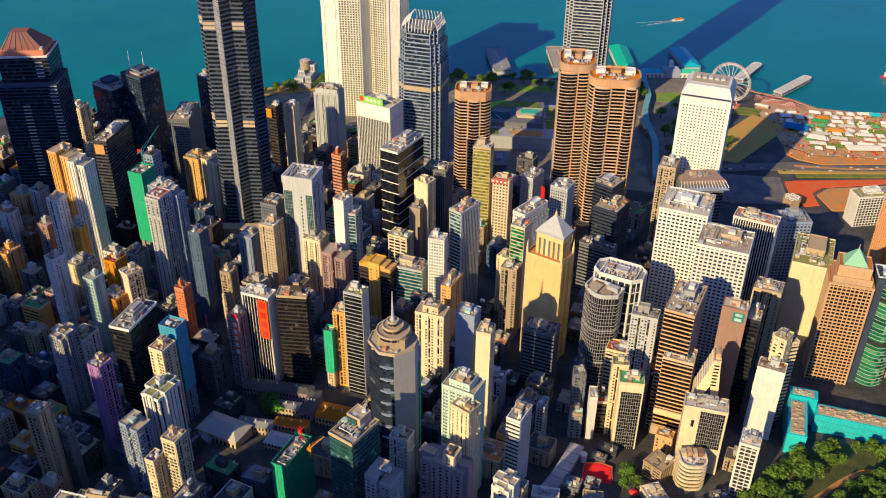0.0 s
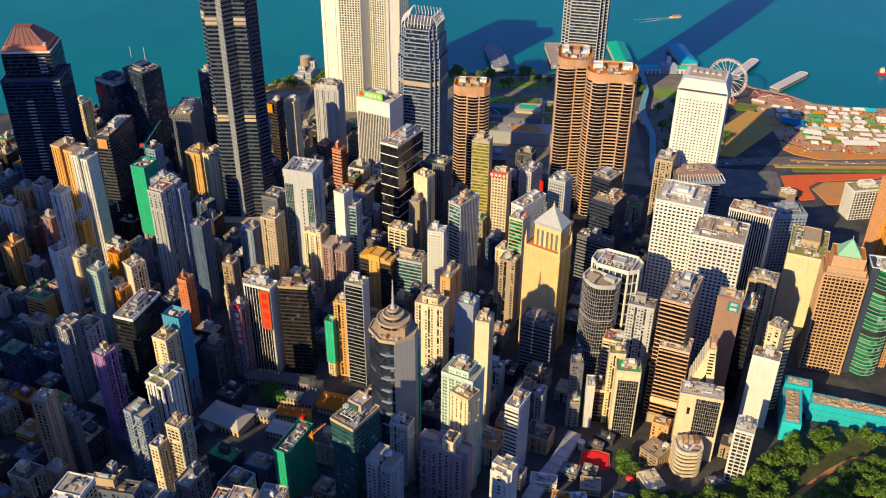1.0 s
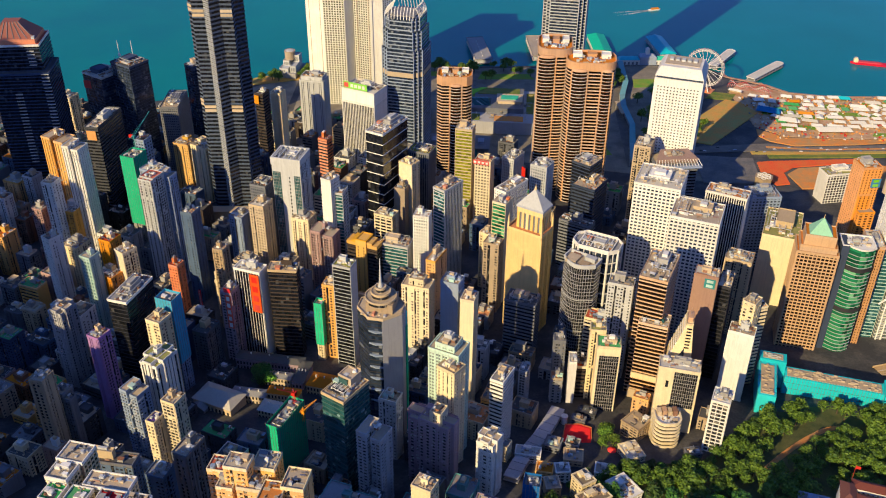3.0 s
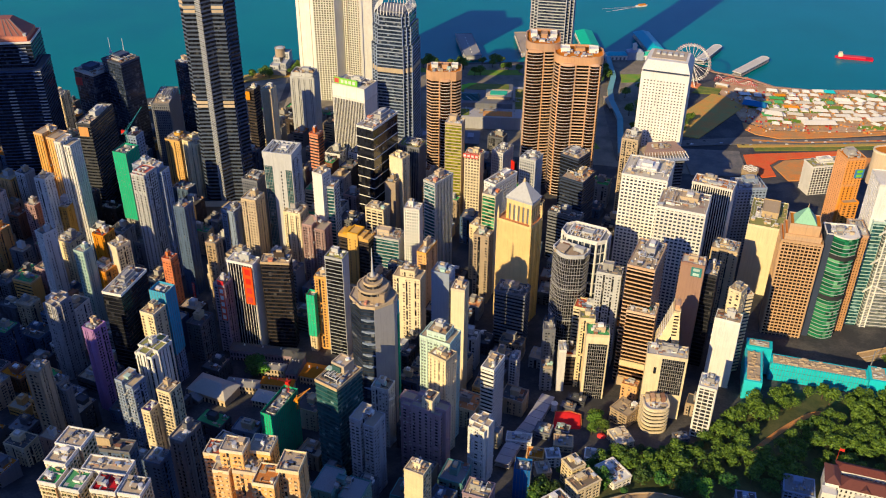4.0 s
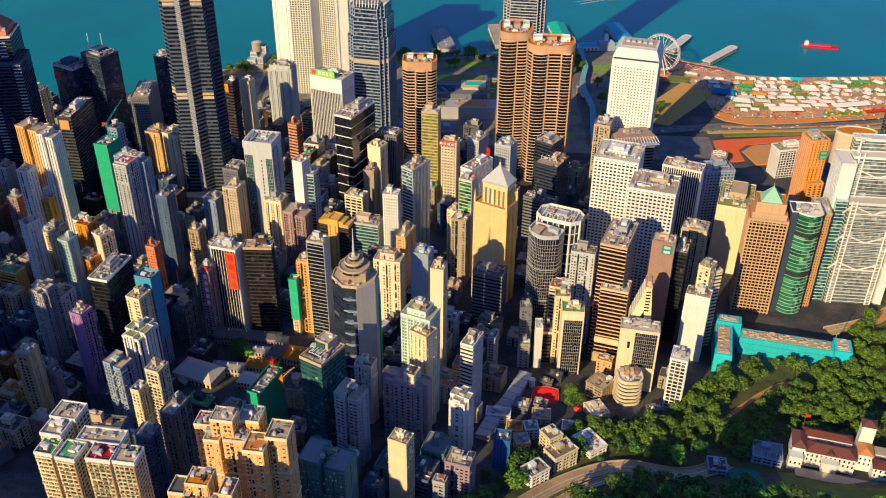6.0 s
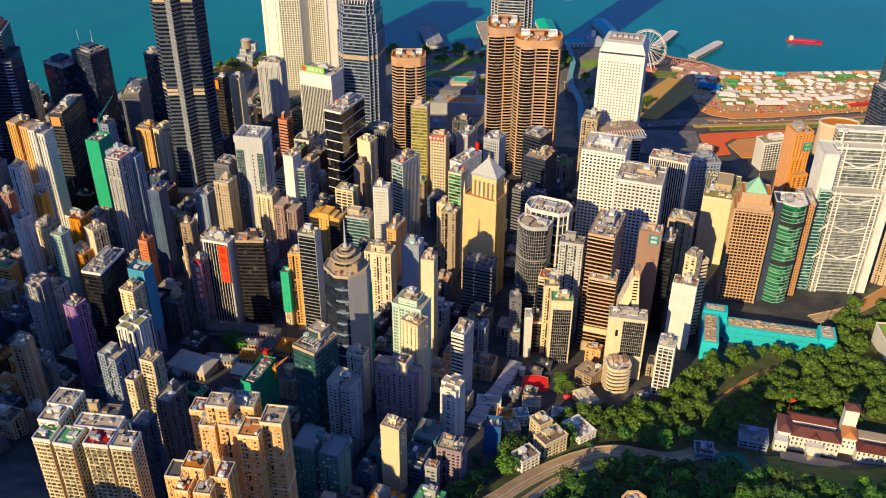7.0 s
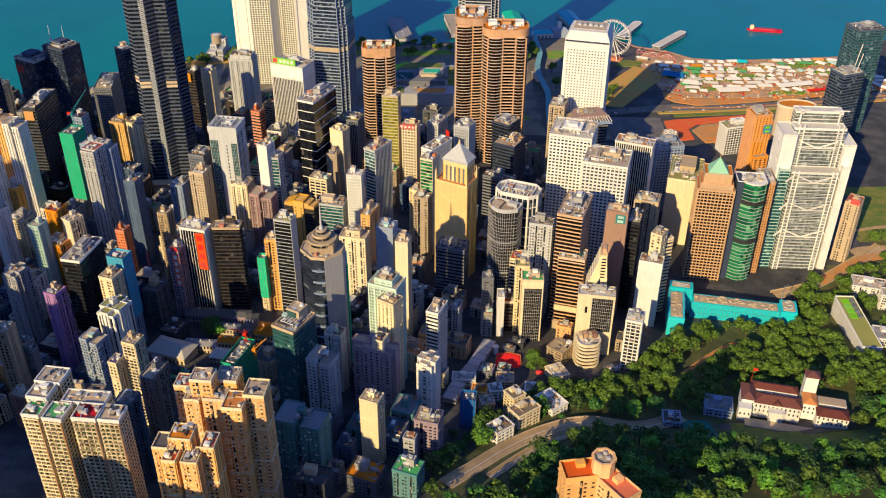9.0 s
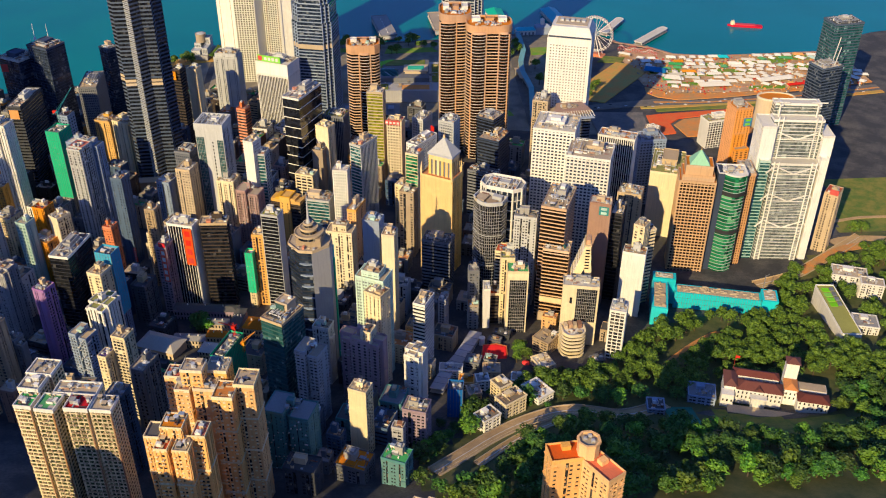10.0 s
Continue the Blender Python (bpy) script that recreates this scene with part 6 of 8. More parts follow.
def ride_frame():
    """The low lattice of fairground rides beside the wheel."""
    rng = random.Random(9)
    root = thing("coaster", "red and white lattice of a fairground ride", "fairground ride", 432, 1318, -28, 66, 26, 4.2, take=False)
    for r in range(4):
        s = Solid()
        y = -11 + r * 6.5
        prev = None
        for i in range(24):
            x = -32 + i * 2.8
            z = 3.5 + 3.0 * math.sin(i * 0.7 + r) + rng.uniform(0, 0.6)
            cur = (x, y + 1.5 * math.sin(i * 0.5), z + 1)
            s.beam((x, cur[1], 0), cur, 0.2)
            if prev:
                s.beam(prev, cur, 0.3)
            prev = cur
        part("track", s.mesh("track", WALL[("red", "white", "red", "pink")[r]]), root)


def ferris_wheel():
    root = thing("ferris_wheel", "large white ferris wheel with closed gondolas on the waterfront", "ferris wheel", 356, 1310, -30, 60, 20, 4.0, take=False)
    c, r = 35.0, 28.5
    for y in (-1.6, 1.6):
        s = Solid()
        for q in (r, r - 2.2):
            for i in range(48):
                a, b = math.tau * i / 48, math.tau * (i + 1) / 48
                s.beam((q * math.cos(a), y, c + q * math.sin(a)), (q * math.cos(b), y, c + q * math.sin(b)), 0.3)
        part("rim", s.mesh("rim", WALL["white"]), root)
    for i in range(24):
        a = math.tau * i / 24
        part("spoke", Solid().beam((0, -1.2 if i % 2 else 1.2, c), (r * math.cos(a), -1.6 if i % 2 else 1.6, c + r * math.sin(a)), 0.30).mesh("spoke", WALL["white"]), root)
    pod = Solid().drum(0, 0, -1.0, 0.6, 0.9, 8).drum(0, 0, 0.6, 1.1, 0.9, 8, 0.4).mesh("gondola", WALL["mauve"])
    for i in range(42):
        a = math.tau * (i + 0.5) / 42
        part("gondola", pod, root, loc=((r + 1.2) * math.cos(a), 0, c + (r + 1.2) * math.sin(a)))
    s = Solid()
    k = len(s.v)
    for y in (-3, 3):
        s.v += [(2.8 * math.cos(math.tau * i / 16), y, c + 2.8 * math.sin(math.tau * i / 16)) for i in range(16)]
    s.f += [tuple(range(16)), tuple(reversed(range(16, 32)))] + [(i, (i + 1) % 16, 16 + (i + 1) % 16, 16 + i) for i in range(16)]
    part("hub", s.mesh("hub", WALL["steel"]), root)
    for sx in (-1, 1):
        for y in (-1, 1):
            part("leg", Solid().beam((0, y * 3, c), (sx * 13, y * 8, 0), 0.7, 8).mesh("leg", WALL["white"]), root)
    part("platform", Solid().box(-18, 18, -9, 9, 0, 1.4).box(-12, 12, -7, 7, 1.4, 3.4).mesh("platform", WALL["salmon"]), root)


def pier(label, a, b, w, mat, gable=True, wall="pale"):
    """A roofed ferry pier standing on piles, from a (shore) to b."""
    a, b = Vector(a), Vector(b)
    length, yaw = (b - a).length, math.degrees(math.atan2(b.y - a.y, b.x - a.x))
    c = (a + b) / 2
    root = thing("ferry_pier", label, "pier", c.x, c.y, yaw, length, w, -3.0, take=False)
    s = Solid()
    for i in range(9):
        for sy in (-0.42, 0.42):
            x = -length / 2 + (i + 0.5) * length / 9
            s.drum(x, sy * w, -2, 6, 0.7, 6)
    part("piles", s.mesh("piles", WALL["concrete"]), root, kind="stuff")
    part("deck", Solid().box(-length / 2, length / 2, -w / 2, w / 2, 5.8, 7).mesh("deck", WALL["concrete"]), root)
    s = Solid().box(-length / 2 + 2, length / 2 - 3, -w / 2 + 2.5, w / 2 - 2.5, 7, 13)
    part("hall", s.mesh("hall", WALL[wall]), root)
    for i in range(12):
        x = -length / 2 + 4 + i * (length - 9) / 11
        part("post", Solid().box(x - 0.3, x + 0.3, -w / 2 + 0.5, -w / 2 + 1.1, 7, 13).box(x - 0.3, x + 0.3, w / 2 - 1.1, w / 2 - 0.5, 7, 13).mesh("post", WALL["white"]), root)
    r = Solid().prism(rect(length, w), 13, 13.6)
    if gable:
        k = len(r.v)
        q = length / 2
        r.v += [(-q, -w / 2, 13.61), (q, -w / 2, 13.61), (q, w / 2, 13.61), (-q, w / 2, 13.61), (-q + 5, 0, 18.5), (q - 5, 0, 18.5)]
        r.f += [(k, k + 1, k + 5, k + 4), (k + 1, k + 2, k + 5), (k + 2, k + 3, k + 4, k + 5), (k + 3, k, k + 4)]
    else:
        r.ring(rect(length, w), rect(length - 0.8, w - 0.8), 13.6, 14.4)
    part("roof", r.mesh("roof", mat), root)
    if not gable:
        for i in range(6):
            x = -length * 0.35 + i * length * 0.13
            part("roof_light", Solid().box(x - 1, x + 1, -0.8, 0.8, 13.6, 14.6).mesh("roof_light", WALL["white"]), root)
    return root


def open_pier(label, a, b, w):
    """A low open pier with rounded end and pale canopy edge."""
    a, b = Vector(a), Vector(b)
    length, yaw = (b - a).length, math.degrees(math.atan2(b.y - a.y, b.x - a.x))
    c = (a + b) / 2
    root = thing("open_pier", label, "pier", c.x, c.y, yaw, length, w, -3.0, take=False)
    pts = rounded(length, w, w * 0.48, 6, (0, 1, 1, 0))
    part("deck", Solid().prism(pts, 5, 6.2).mesh("deck", WALL["concrete"]), root)
    part("canopy", Solid().prism(grown(pts, -1.2), 10, 10.6).mesh("canopy", ROOF["pale"]), root)
    part("canopy_edge", Solid().ring(pts, grown(pts, -1.3), 9.8, 11.0).mesh("canopy_edge", WALL["white"]), root)
    for i in range(10):
        for sy in (-1, 1):
            x = -length / 2 + 3 + i * (length - 12) / 9
            part("column", Solid().drum(x, sy * (w / 2 - 1.6), -2, 10, 0.4, 8).mesh("column", WALL["white"]), root)


GREENROOF = wall_mat("green_sheet_roof", (0.02, 0.50, 0.30), 0.6, 0.3, 0.2)
TEALROOF = wall_mat("teal_sheet_roof", (0.05, 0.42, 0.50), 0.5, 0.3, 0.2)
fairground()
ride_frame()
ferris_wheel()
pier("dark flat-roofed ferry pier with white edge", (26, 1400), (10, 1501), 28, ROOF["grey"], False)
pier("tan flat-roofed ferry pier", (122, 1420), (114, 1514), 34, ROOF["tan"], False)
pier("ferry pier with bright green pitched roof", (223, 1428), (217, 1526), 30, GREENROOF)
pier("ferry pier with blue pitched roof", (328, 1440), (316, 1524), 28, TEALROOF)
open_pier("low open pier with rounded end", (392, 1402), (440, 1474), 15)
open_pier("low open pier with rounded end and moored edge", (440, 1352), (506, 1422), 15)


def pier_halls():
    root = thing("pier_hall", "white waterfront pier building with teal roofs and clock tower", "pier building", 288, 1414, 3, 92, 16, 4.0, take=False)
    part("hall", Solid().box(-46, 46, -7, 7, 0, 8).mesh("hall", WALL["white"]), root)
    for x0, x1 in ((-46, -12), (14, 46)):
        part("roof", Solid().prism([(x0, -8), (x1, -8), (x1, 8), (x0, 8)], 8, 12, [(x0 + 4, -1), (x1 - 4, -1), (x1 - 4, 1), (x0 + 4, 1)]).mesh("roof", GREENROOF if x0 > 0 else TEALROOF), root)
    part("gable_block", Solid().box(-12, 14, -8, 8, 0, 13).prism([(-12, -8), (14, -8), (14, 8), (-12, 8)], 13, 17, [(-6, -1), (8, -1), (8, 1), (-6, 1)]).mesh("gable_block", WALL["bluish"]), root)
    part("clock_tower", Solid().box(-3, 3, -3, 3, 13, 24).prism(rect(7, 7), 24, 27, rect(2, 2)).mesh("clock_tower", WALL["white"]), root)
    arches = Solid()
    for i in range(14):
        arches.box(-44 + i * 6.4, -41 + i * 6.4, -7.3, -6.9, 0.5, 5)
    part("arcade", arches.mesh("arcade", WALL["slate"]), root, kind="stuff")
    root = thing("vent_building", "white waterfront ventilation building with drums and lattice roofs", "vent building", -275, 1345, -8, 30, 60, 4.0)
    part("base", Solid().box(-14, 14, -26, 22, 0, 9).mesh("base", WALL["concrete"]), root)
    for x0, x1, y0, y1, z1 in ((-12, 2, -24, -8, 15), (4, 13, -20, 2, 18), (-12, -2, -4, 18, 20), (0, 11, 6, 20, 26)):
        box = part("block", Solid().box(x0, x1, y0, y1, 9, z1).ring([(x0, y0), (x1, y0), (x1, y1), (x0, y1)], [(x0 + 0.6, y0 + 0.6), (x1 - 0.6, y0 + 0.6), (x1 - 0.6, y1 - 0.6), (x0 + 0.6, y1 - 0.6)], z1, z1 + 1.2).mesh("block", WALL["pale"]), root)
        for i in range(3):
            y = y0 + (i + 0.5) * (y1 - y0) / 3
            part("louvre", Solid().box(x0 - 0.15, x0 + 0.1, y - 1.3, y + 1.3, 10.5, z1 - 1.5).box(x0 + 1.5 + i * 2.6, x0 + 3 + i * 2.6, y0 - 0.15, y0 + 0.1, 10.5, z1 - 1.5).mesh("louvre", WALL["slate"]), box)
    part("drum", Solid().drum(-4, 8, 20, 32, 8, 24).drum(-4, 8, 32, 33.5, 8.6, 24).mesh("drum", WALL["tan"]), root, "pale round exhaust drum")
    part("drum_cap", Solid().drum(-4, 8, 33.5, 34.5, 6.4, 24, 4.0).mesh("drum_cap", WALL["pale"]), root)


def harbour_mall():
    """Low terraces with roof gardens between the silver towers."""
    root = thing("harbour_mall", "low shaded shopping mall terraces with roof gardens", "mall", 40, 1190, -3, 150, 130, 4.0)
    part("lower_terrace", Solid().box(-75, 62, -50, 60, 0, 18).mesh("lower_terrace", WALL["grey"]), root)
    part("upper_terrace", Solid().box(-50, 40, -20, 52, 18, 25).mesh("upper_terrace", WALL["slate"]), root)
    for x0, x1, y0, y1, z, m in ((-26, 34, 28, 50, 25, LAWN), (-70, -20, -46, -26, 18, LAWN), (0, 40, -46, -30, 18, SOIL), (-48, -30, 0, 46, 25, LAWN), (44, 60, -20, 50, 18, LAWN)):
        part("roof_garden", Solid().box(x0, x1, y0, y1, z + 0.01, z + 0.6).mesh("roof_garden", m), root)
    # lime sheet over the roof garden, a painted patch of sun
    part("sunny_lawn", Solid().prism([(-46, 20), (-38, 16), (-22, 40), (-12, 50), (-22, 50), (-38, 38)], 25.61, 25.9).mesh("sunny_lawn", WALL["lime"]), root, "curved sunlit patch of roof lawn painted bright green")
    part("pavilion", Solid().box(4, 36, -4, 18, 25, 29).box(2, 38, -6, 20, 29, 30).mesh("pavilion", WALL["sand"]), root)
    part("pavilion_roof", Solid().box(8, 32, 0, 14, 30.01, 30.6).mesh("pavilion_roof", GREENROOF), root)
    part("skylight", Solid().prism([(-44, -12), (-6, -12), (-6, 14), (-44, 14)], 25, 31, [(-40, -1), (-10, -1), (-10, 3), (-40, 3)]).mesh("skylight", GLASS["sea"]), root)
    rooftop(root, 110, 90, 18.2, "pale", random.Random(2), busy=3, big=False)
    root = thing("bus_hall", "low dark terminal hall with coloured front", "terminal", -10, 1085, -3, 80, 40, 4.0)
    part("body", Solid().box(-40, 40, -18, 18, 0, 14).box(-42, 42, -20, 20, 14, 15).mesh("body", WALL["slate"]), root)
    for i, c in enumerate(("teal", "red", "bluish", "pale", "teal")):
        part("front_panel", Solid().box(-34 + i * 13, -26 + i * 13, -18.5, -18.1, 2, 12).mesh("front_panel", WALL[c]), root)
    for i in range(5):
        part("roof_hut", Solid().box(-34 + i * 15, -26 + i * 15, -6, 6, 15, 18).mesh("roof_hut", WALL["bluish"]), root)


def footbridge():
    root = thing("footbridge", "covered blue-roofed elevated walkway", "footbridge", 228, 1160, 0, 8, 8, 4.0, take=False)
    pts = ((243, 1396), (241, 1314), (229, 1262), (226, 1222), (230, 1160), (222, 1100), (216, 1052))
    for (x0, y0), (x1, y1) in zip(pts, pts[1:]):
        a, b = Vector((x0 - 228, y0 - 1160)), Vector((x1 - 228, y1 - 1160))
        u = (b - a).normalized()
        nrm = Vector((u.y, -u.x)) * 4
        q = [tuple(a - nrm), tuple(a + nrm), tuple(b + nrm), tuple(b - nrm)]
        part("deck", Solid().prism(q, 5.5, 6.3).mesh("deck", WALL["concrete"]), root)
        part("roof", Solid().prism(q, 9.6, 10.2).mesh("roof", ROOF["teal"]), root)
        for p in (a + nrm * 0.9, a - nrm * 0.9, b + nrm * 0.9, b - nrm * 0.9):
            part("column", Solid().drum(p.x, p.y, 0, 9.6, 0.5, 8).mesh("column", WALL["concrete"]), root)
    ramp = thing("ramp_canopy", "tan curved ramp canopy", "canopy", 220, 1215, 12, 14, 46, 4.0, take=False)
    part("canopy", Solid().prism([(-5, -20), (3, -22), (7, 20), (0, 23)], 9, 10).mesh("canopy", WALL["tan"]), ramp)
    for y in (-16, 0, 16):
        part("column", Solid().drum(0, y, 0, 9, 0.6, 8).mesh("column", WALL["concrete"]), ramp)


def post_hall():
    """The block with a brown roof and slanting ribbed eaves in front of the porthole tower."""
    root = thing("roofed_hall", "dark block with brown roof and slanted white ribbed eaves", "office block", 231.2, 901.9, 7.4, 50, 32)
    h = 92 - root.location.z
    block(root, rect(46, 28), 0, h, "slate", "ink", "bands", "tan")
    part("eave", Solid().prism([(-26, -20), (27, -20), (27, -12), (-26, -12)], h - 2, h, [(-23, -12), (24, -12), (24, -11), (-23, -11)]).mesh("eave", WALL["bluish"]), root)
    for i in range(16):
        x = -25 + i * 3.4
        part("rib", Solid().beam((x, -19.5, h + 0.6), (x * 0.92, -11.0, h + 5), 0.4).mesh("rib", WALL["white"]), root)
    part("roof", Solid().prism([(-23, -11), (24, -11), (20, 14), (-12, 14)], h + 1.4, h + 5.4).mesh("roof", WALL["clay"]), root, "brown sloping roof")
    rooftop(root, 24, 14, h + 5.2, "tan", random.Random(6), busy=1.5, big=False, oy=2)


def hull(root, length, w, z0, z1, mat, name="hull"):
    pts = [(-length / 2, -w / 2), (length * 0.36, -w / 2), (length / 2, 0), (length * 0.36, w / 2), (-length / 2, w / 2)]
    part(name, Solid().prism([(x * 0.96, y * 0.85) for x, y in pts], z0, z1, pts).mesh(name, mat), root)


def vessels():
    root = thing("barge", "long red cargo barge with cream wheelhouse on the harbour", "ship", 654, 1437, 167, 56, 12, -1.5, take=False)
    hull(root, 60, 12, 0, 4.5, WALL["rose"])
    part("hatch", Solid().box(-18, 20, -4, 4, 4.5, 6.2).mesh("hatch", WALL["rose"]), root)
    part("wheelhouse", Solid().box(18, 25, -4, 4, 4.5, 9).box(19, 24, -3, 3, 9, 11.4).mesh("wheelhouse", WALL["cream"]), root)
    root = thing("ferry_boat", "small white ferry under way with a foam wake", "boat", 346, 1694, 20, 24, 7, -0.8, take=False)
    hull(root, 24, 7, 0, 2.6, WALL["white"])
    part("cabin", Solid().box(-7, 7, -2.6, 2.6, 2.6, 5).mesh("cabin", WALL["orange"]), root)
    wake = Solid()
    rng = random.Random(3)
    for i in range(46):
        t = i / 46
        for sy in (-1, 1):
            x, y = -12 - t * 70, sy * (1.5 + t * 7) + rng.uniform(-1, 1)
            q = rng.uniform(0.5, 2.4) * (1.2 - t)
            wake.prism([(x - q * 3, y - q * 0.3), (x + q * 3, y - q * 0.4), (x + q * 2, y + q * 0.4), (x - q * 2, y + q * 0.3)], 0.75, 0.9)
    part("wake", wake.mesh("wake", WALL["white"]), root, "white foam wake", kind="stuff")


def cars():
    rng = random.Random(15)
    tones = ("white", "red", "slate", "steel", "blue", "black")
    for i in range(34):
        x = 310 + i * 12.6 + rng.uniform(-4, 4)
        y = 1105 + max(0, x - 470) * 0.09 + rng.choice((-1, 4, 9)) + (0 if x > 400 else -4)
        root = thing("car", "parked or queuing %s car on the harbour road" % rng.choice(("small", "plain", "city")), "car", x, y, 4, 4.4, 1.8, 4.25, group="cars on the harbour road", take=False)
        c = rng.choice(tones)
        part("body", Solid().box(-2.2, 2.2, -0.9, 0.9, 0.35, 1.0).prism(rect(2.6, 1.7), 1.0, 1.55, rect(1.7, 1.5)).mesh("body", WALL[c]), root)
        for sx in (-1.4, 1.4):
            part("wheel", Solid().box(sx - 0.33, sx + 0.33, -0.95, 0.95, 0.0, 0.66).mesh("wheel", WALL["black"]), root)


pier_halls()
harbour_mall()
footbridge()
post_hall()
vessels()
cars()

# ---------------------------------------------------------------- gardens on the slope
def draped(name, label, category, pts, mat, lift=0.3, step=9.0):
    """An area that follows the slope: a grid clipped to an outline."""
    from_x, to_x = min(p[0] for p in pts), max(p[0] for p in pts)
    from_y, to_y = min(p[1] for p in pts), max(p[1] for p in pts)
    bm = bmesh.new()
    nx, ny = int((to_x - from_x) / step) + 1, int((to_y - from_y) / step) + 1
    made = {}

    def vert(i, j):
        if (i, j) not in made:
            x, y = from_x + i * step, from_y + j * step
            made[i, j] = bm.verts.new((x, y, ground_at(x, y) + lift))
        return made[i, j]
    for i in range(nx):
        for j in range(ny):
            if inside(from_x + (i + 0.5) * step, from_y + (j + 0.5) * step, pts):
                bm.faces.new((vert(i, j), vert(i + 1, j), vert(i + 1, j + 1), vert(i, j + 1)))
    me = bpy.data.meshes.new(name)
    bm.to_mesh(me)
    bm.free()
    me.materials.append(mat)
    return tagged(new(name, me), label, category, kind="structure")


def inside(x, y, pts):
    hit_, n = False, len(pts)
    for i in range(n):
        (x0, y0), (x1, y1) = pts[i], pts[(i + 1) % n]
        if (y0 > y) != (y1 > y) and x < x0 + (y - y0) * (x1 - x0) / (y1 - y0):
            hit_ = not hit_
    return hit_


PARK = [(20, 330), (20, 375), (60, 398), (58, 440), (100, 462), (130, 474), (194, 488), (207, 510), (236, 540), (255, 560), (300, 582), (345, 575), (385, 592), (410, 640), (470, 700), (560, 760), (600, 700), (480, 420), (300, 240), (60, 240)]
WOODFLOOR = patch_mat("wood_floor", (0.05, 0.075, 0.02), (0.13, 0.13, 0.04), 0.05)
draped("ground_garden", "dark green wooded garden slope", "garden", PARK, WOODFLOOR)

LEAF = []
for i, (a, b) in enumerate((((0.016, 0.075, 0.010), (0.085, 0.205, 0.018)), ((0.030, 0.110, 0.010), (0.150, 0.300, 0.020)), ((0.014, 0.060, 0.012), (0.070, 0.165, 0.018)))):
    m, n, l, q = shader("leaves", 0.65)
    rnd = n.new("ShaderNodeNewGeometry").outputs["Random Per Island"]
    own = n.new("ShaderNodeObjectInfo").outputs["Random"]
    c = blend(n, l, a, b, rnd)
    hsv = n.new("ShaderNodeHueSaturation")
    l.new(span(n, l, own, 0, 1, 0.6, 1.35), hsv.inputs["Value"])
    l.new(span(n, l, own, 0, 1, 0.47, 0.52), hsv.inputs["Hue"])
    l.new(c, hsv.inputs["Color"])
    l.new(hsv.outputs[0], q.inputs["Base Color"])
    LEAF.append(m)
BARK = wall_mat("bark", (0.10, 0.07, 0.045), 0.95)


def tree_meshes(rng, mat, palm=False):
    """Trunk with limbs, and a crown of leaf clumps with gaps; about 12 m high."""
    trunk = Solid().drum(0, 0, -1.5, 5.0, 0.45, 7, 0.28)
    lumps = []
    for i in range(6):
        a = math.tau * i / 6 + rng.uniform(-0.3, 0.3)
        r, z = rng.uniform(2.0, 4.0), rng.uniform(6.0, 9.0)
        trunk.beam((0, 0, rng.uniform(3.5, 5)), (r * math.cos(a), r * math.sin(a), z), 0.16)
        lumps.append((r * math.cos(a), r * math.sin(a), z, rng.uniform(1.8, 2.8)))
    for i in range(8):
        a, r = rng.uniform(0, math.tau), rng.uniform(0, 3.2)
        lumps.append((r * math.cos(a), r * math.sin(a), rng.uniform(7.5, 11.0) - r * 0.3, rng.uniform(1.5, 2.6)))
    v, f = [], []
    for x, y, z, s in lumps:
        for _ in range(44):
            d = Vector((rng.gauss(0, 1), rng.gauss(0, 1), rng.gauss(0.25, 0.8))).normalized()
            p = Vector((x, y, z)) + Vector((d.x * s, d.y * s, d.z * s * 0.8)) * rng.uniform(0.75, 1.1)
            t = (d + Vector((rng.uniform(-0.6, 0.6), rng.uniform(-0.6, 0.6), rng.uniform(-0.4, 0.6)))).normalized()
            u = t.cross(Vector((0, 0, 1))).normalized() if abs(t.z) < 0.95 else Vector((1, 0, 0))
            w = t.cross(u)
            q = rng.uniform(0.4, 0.85)
            k = len(v)
            v += [tuple(p + u * q * 1.2), tuple(p + w * q * 0.7 + t * 0.15), tuple(p - u * q * 1.2), tuple(p - w * q * 0.7 + t * 0.15)]
            f.append((k, k + 1, k + 2, k + 3))
    return trunk.mesh("trunk", BARK), mesh_of("crown", v, f, mat)


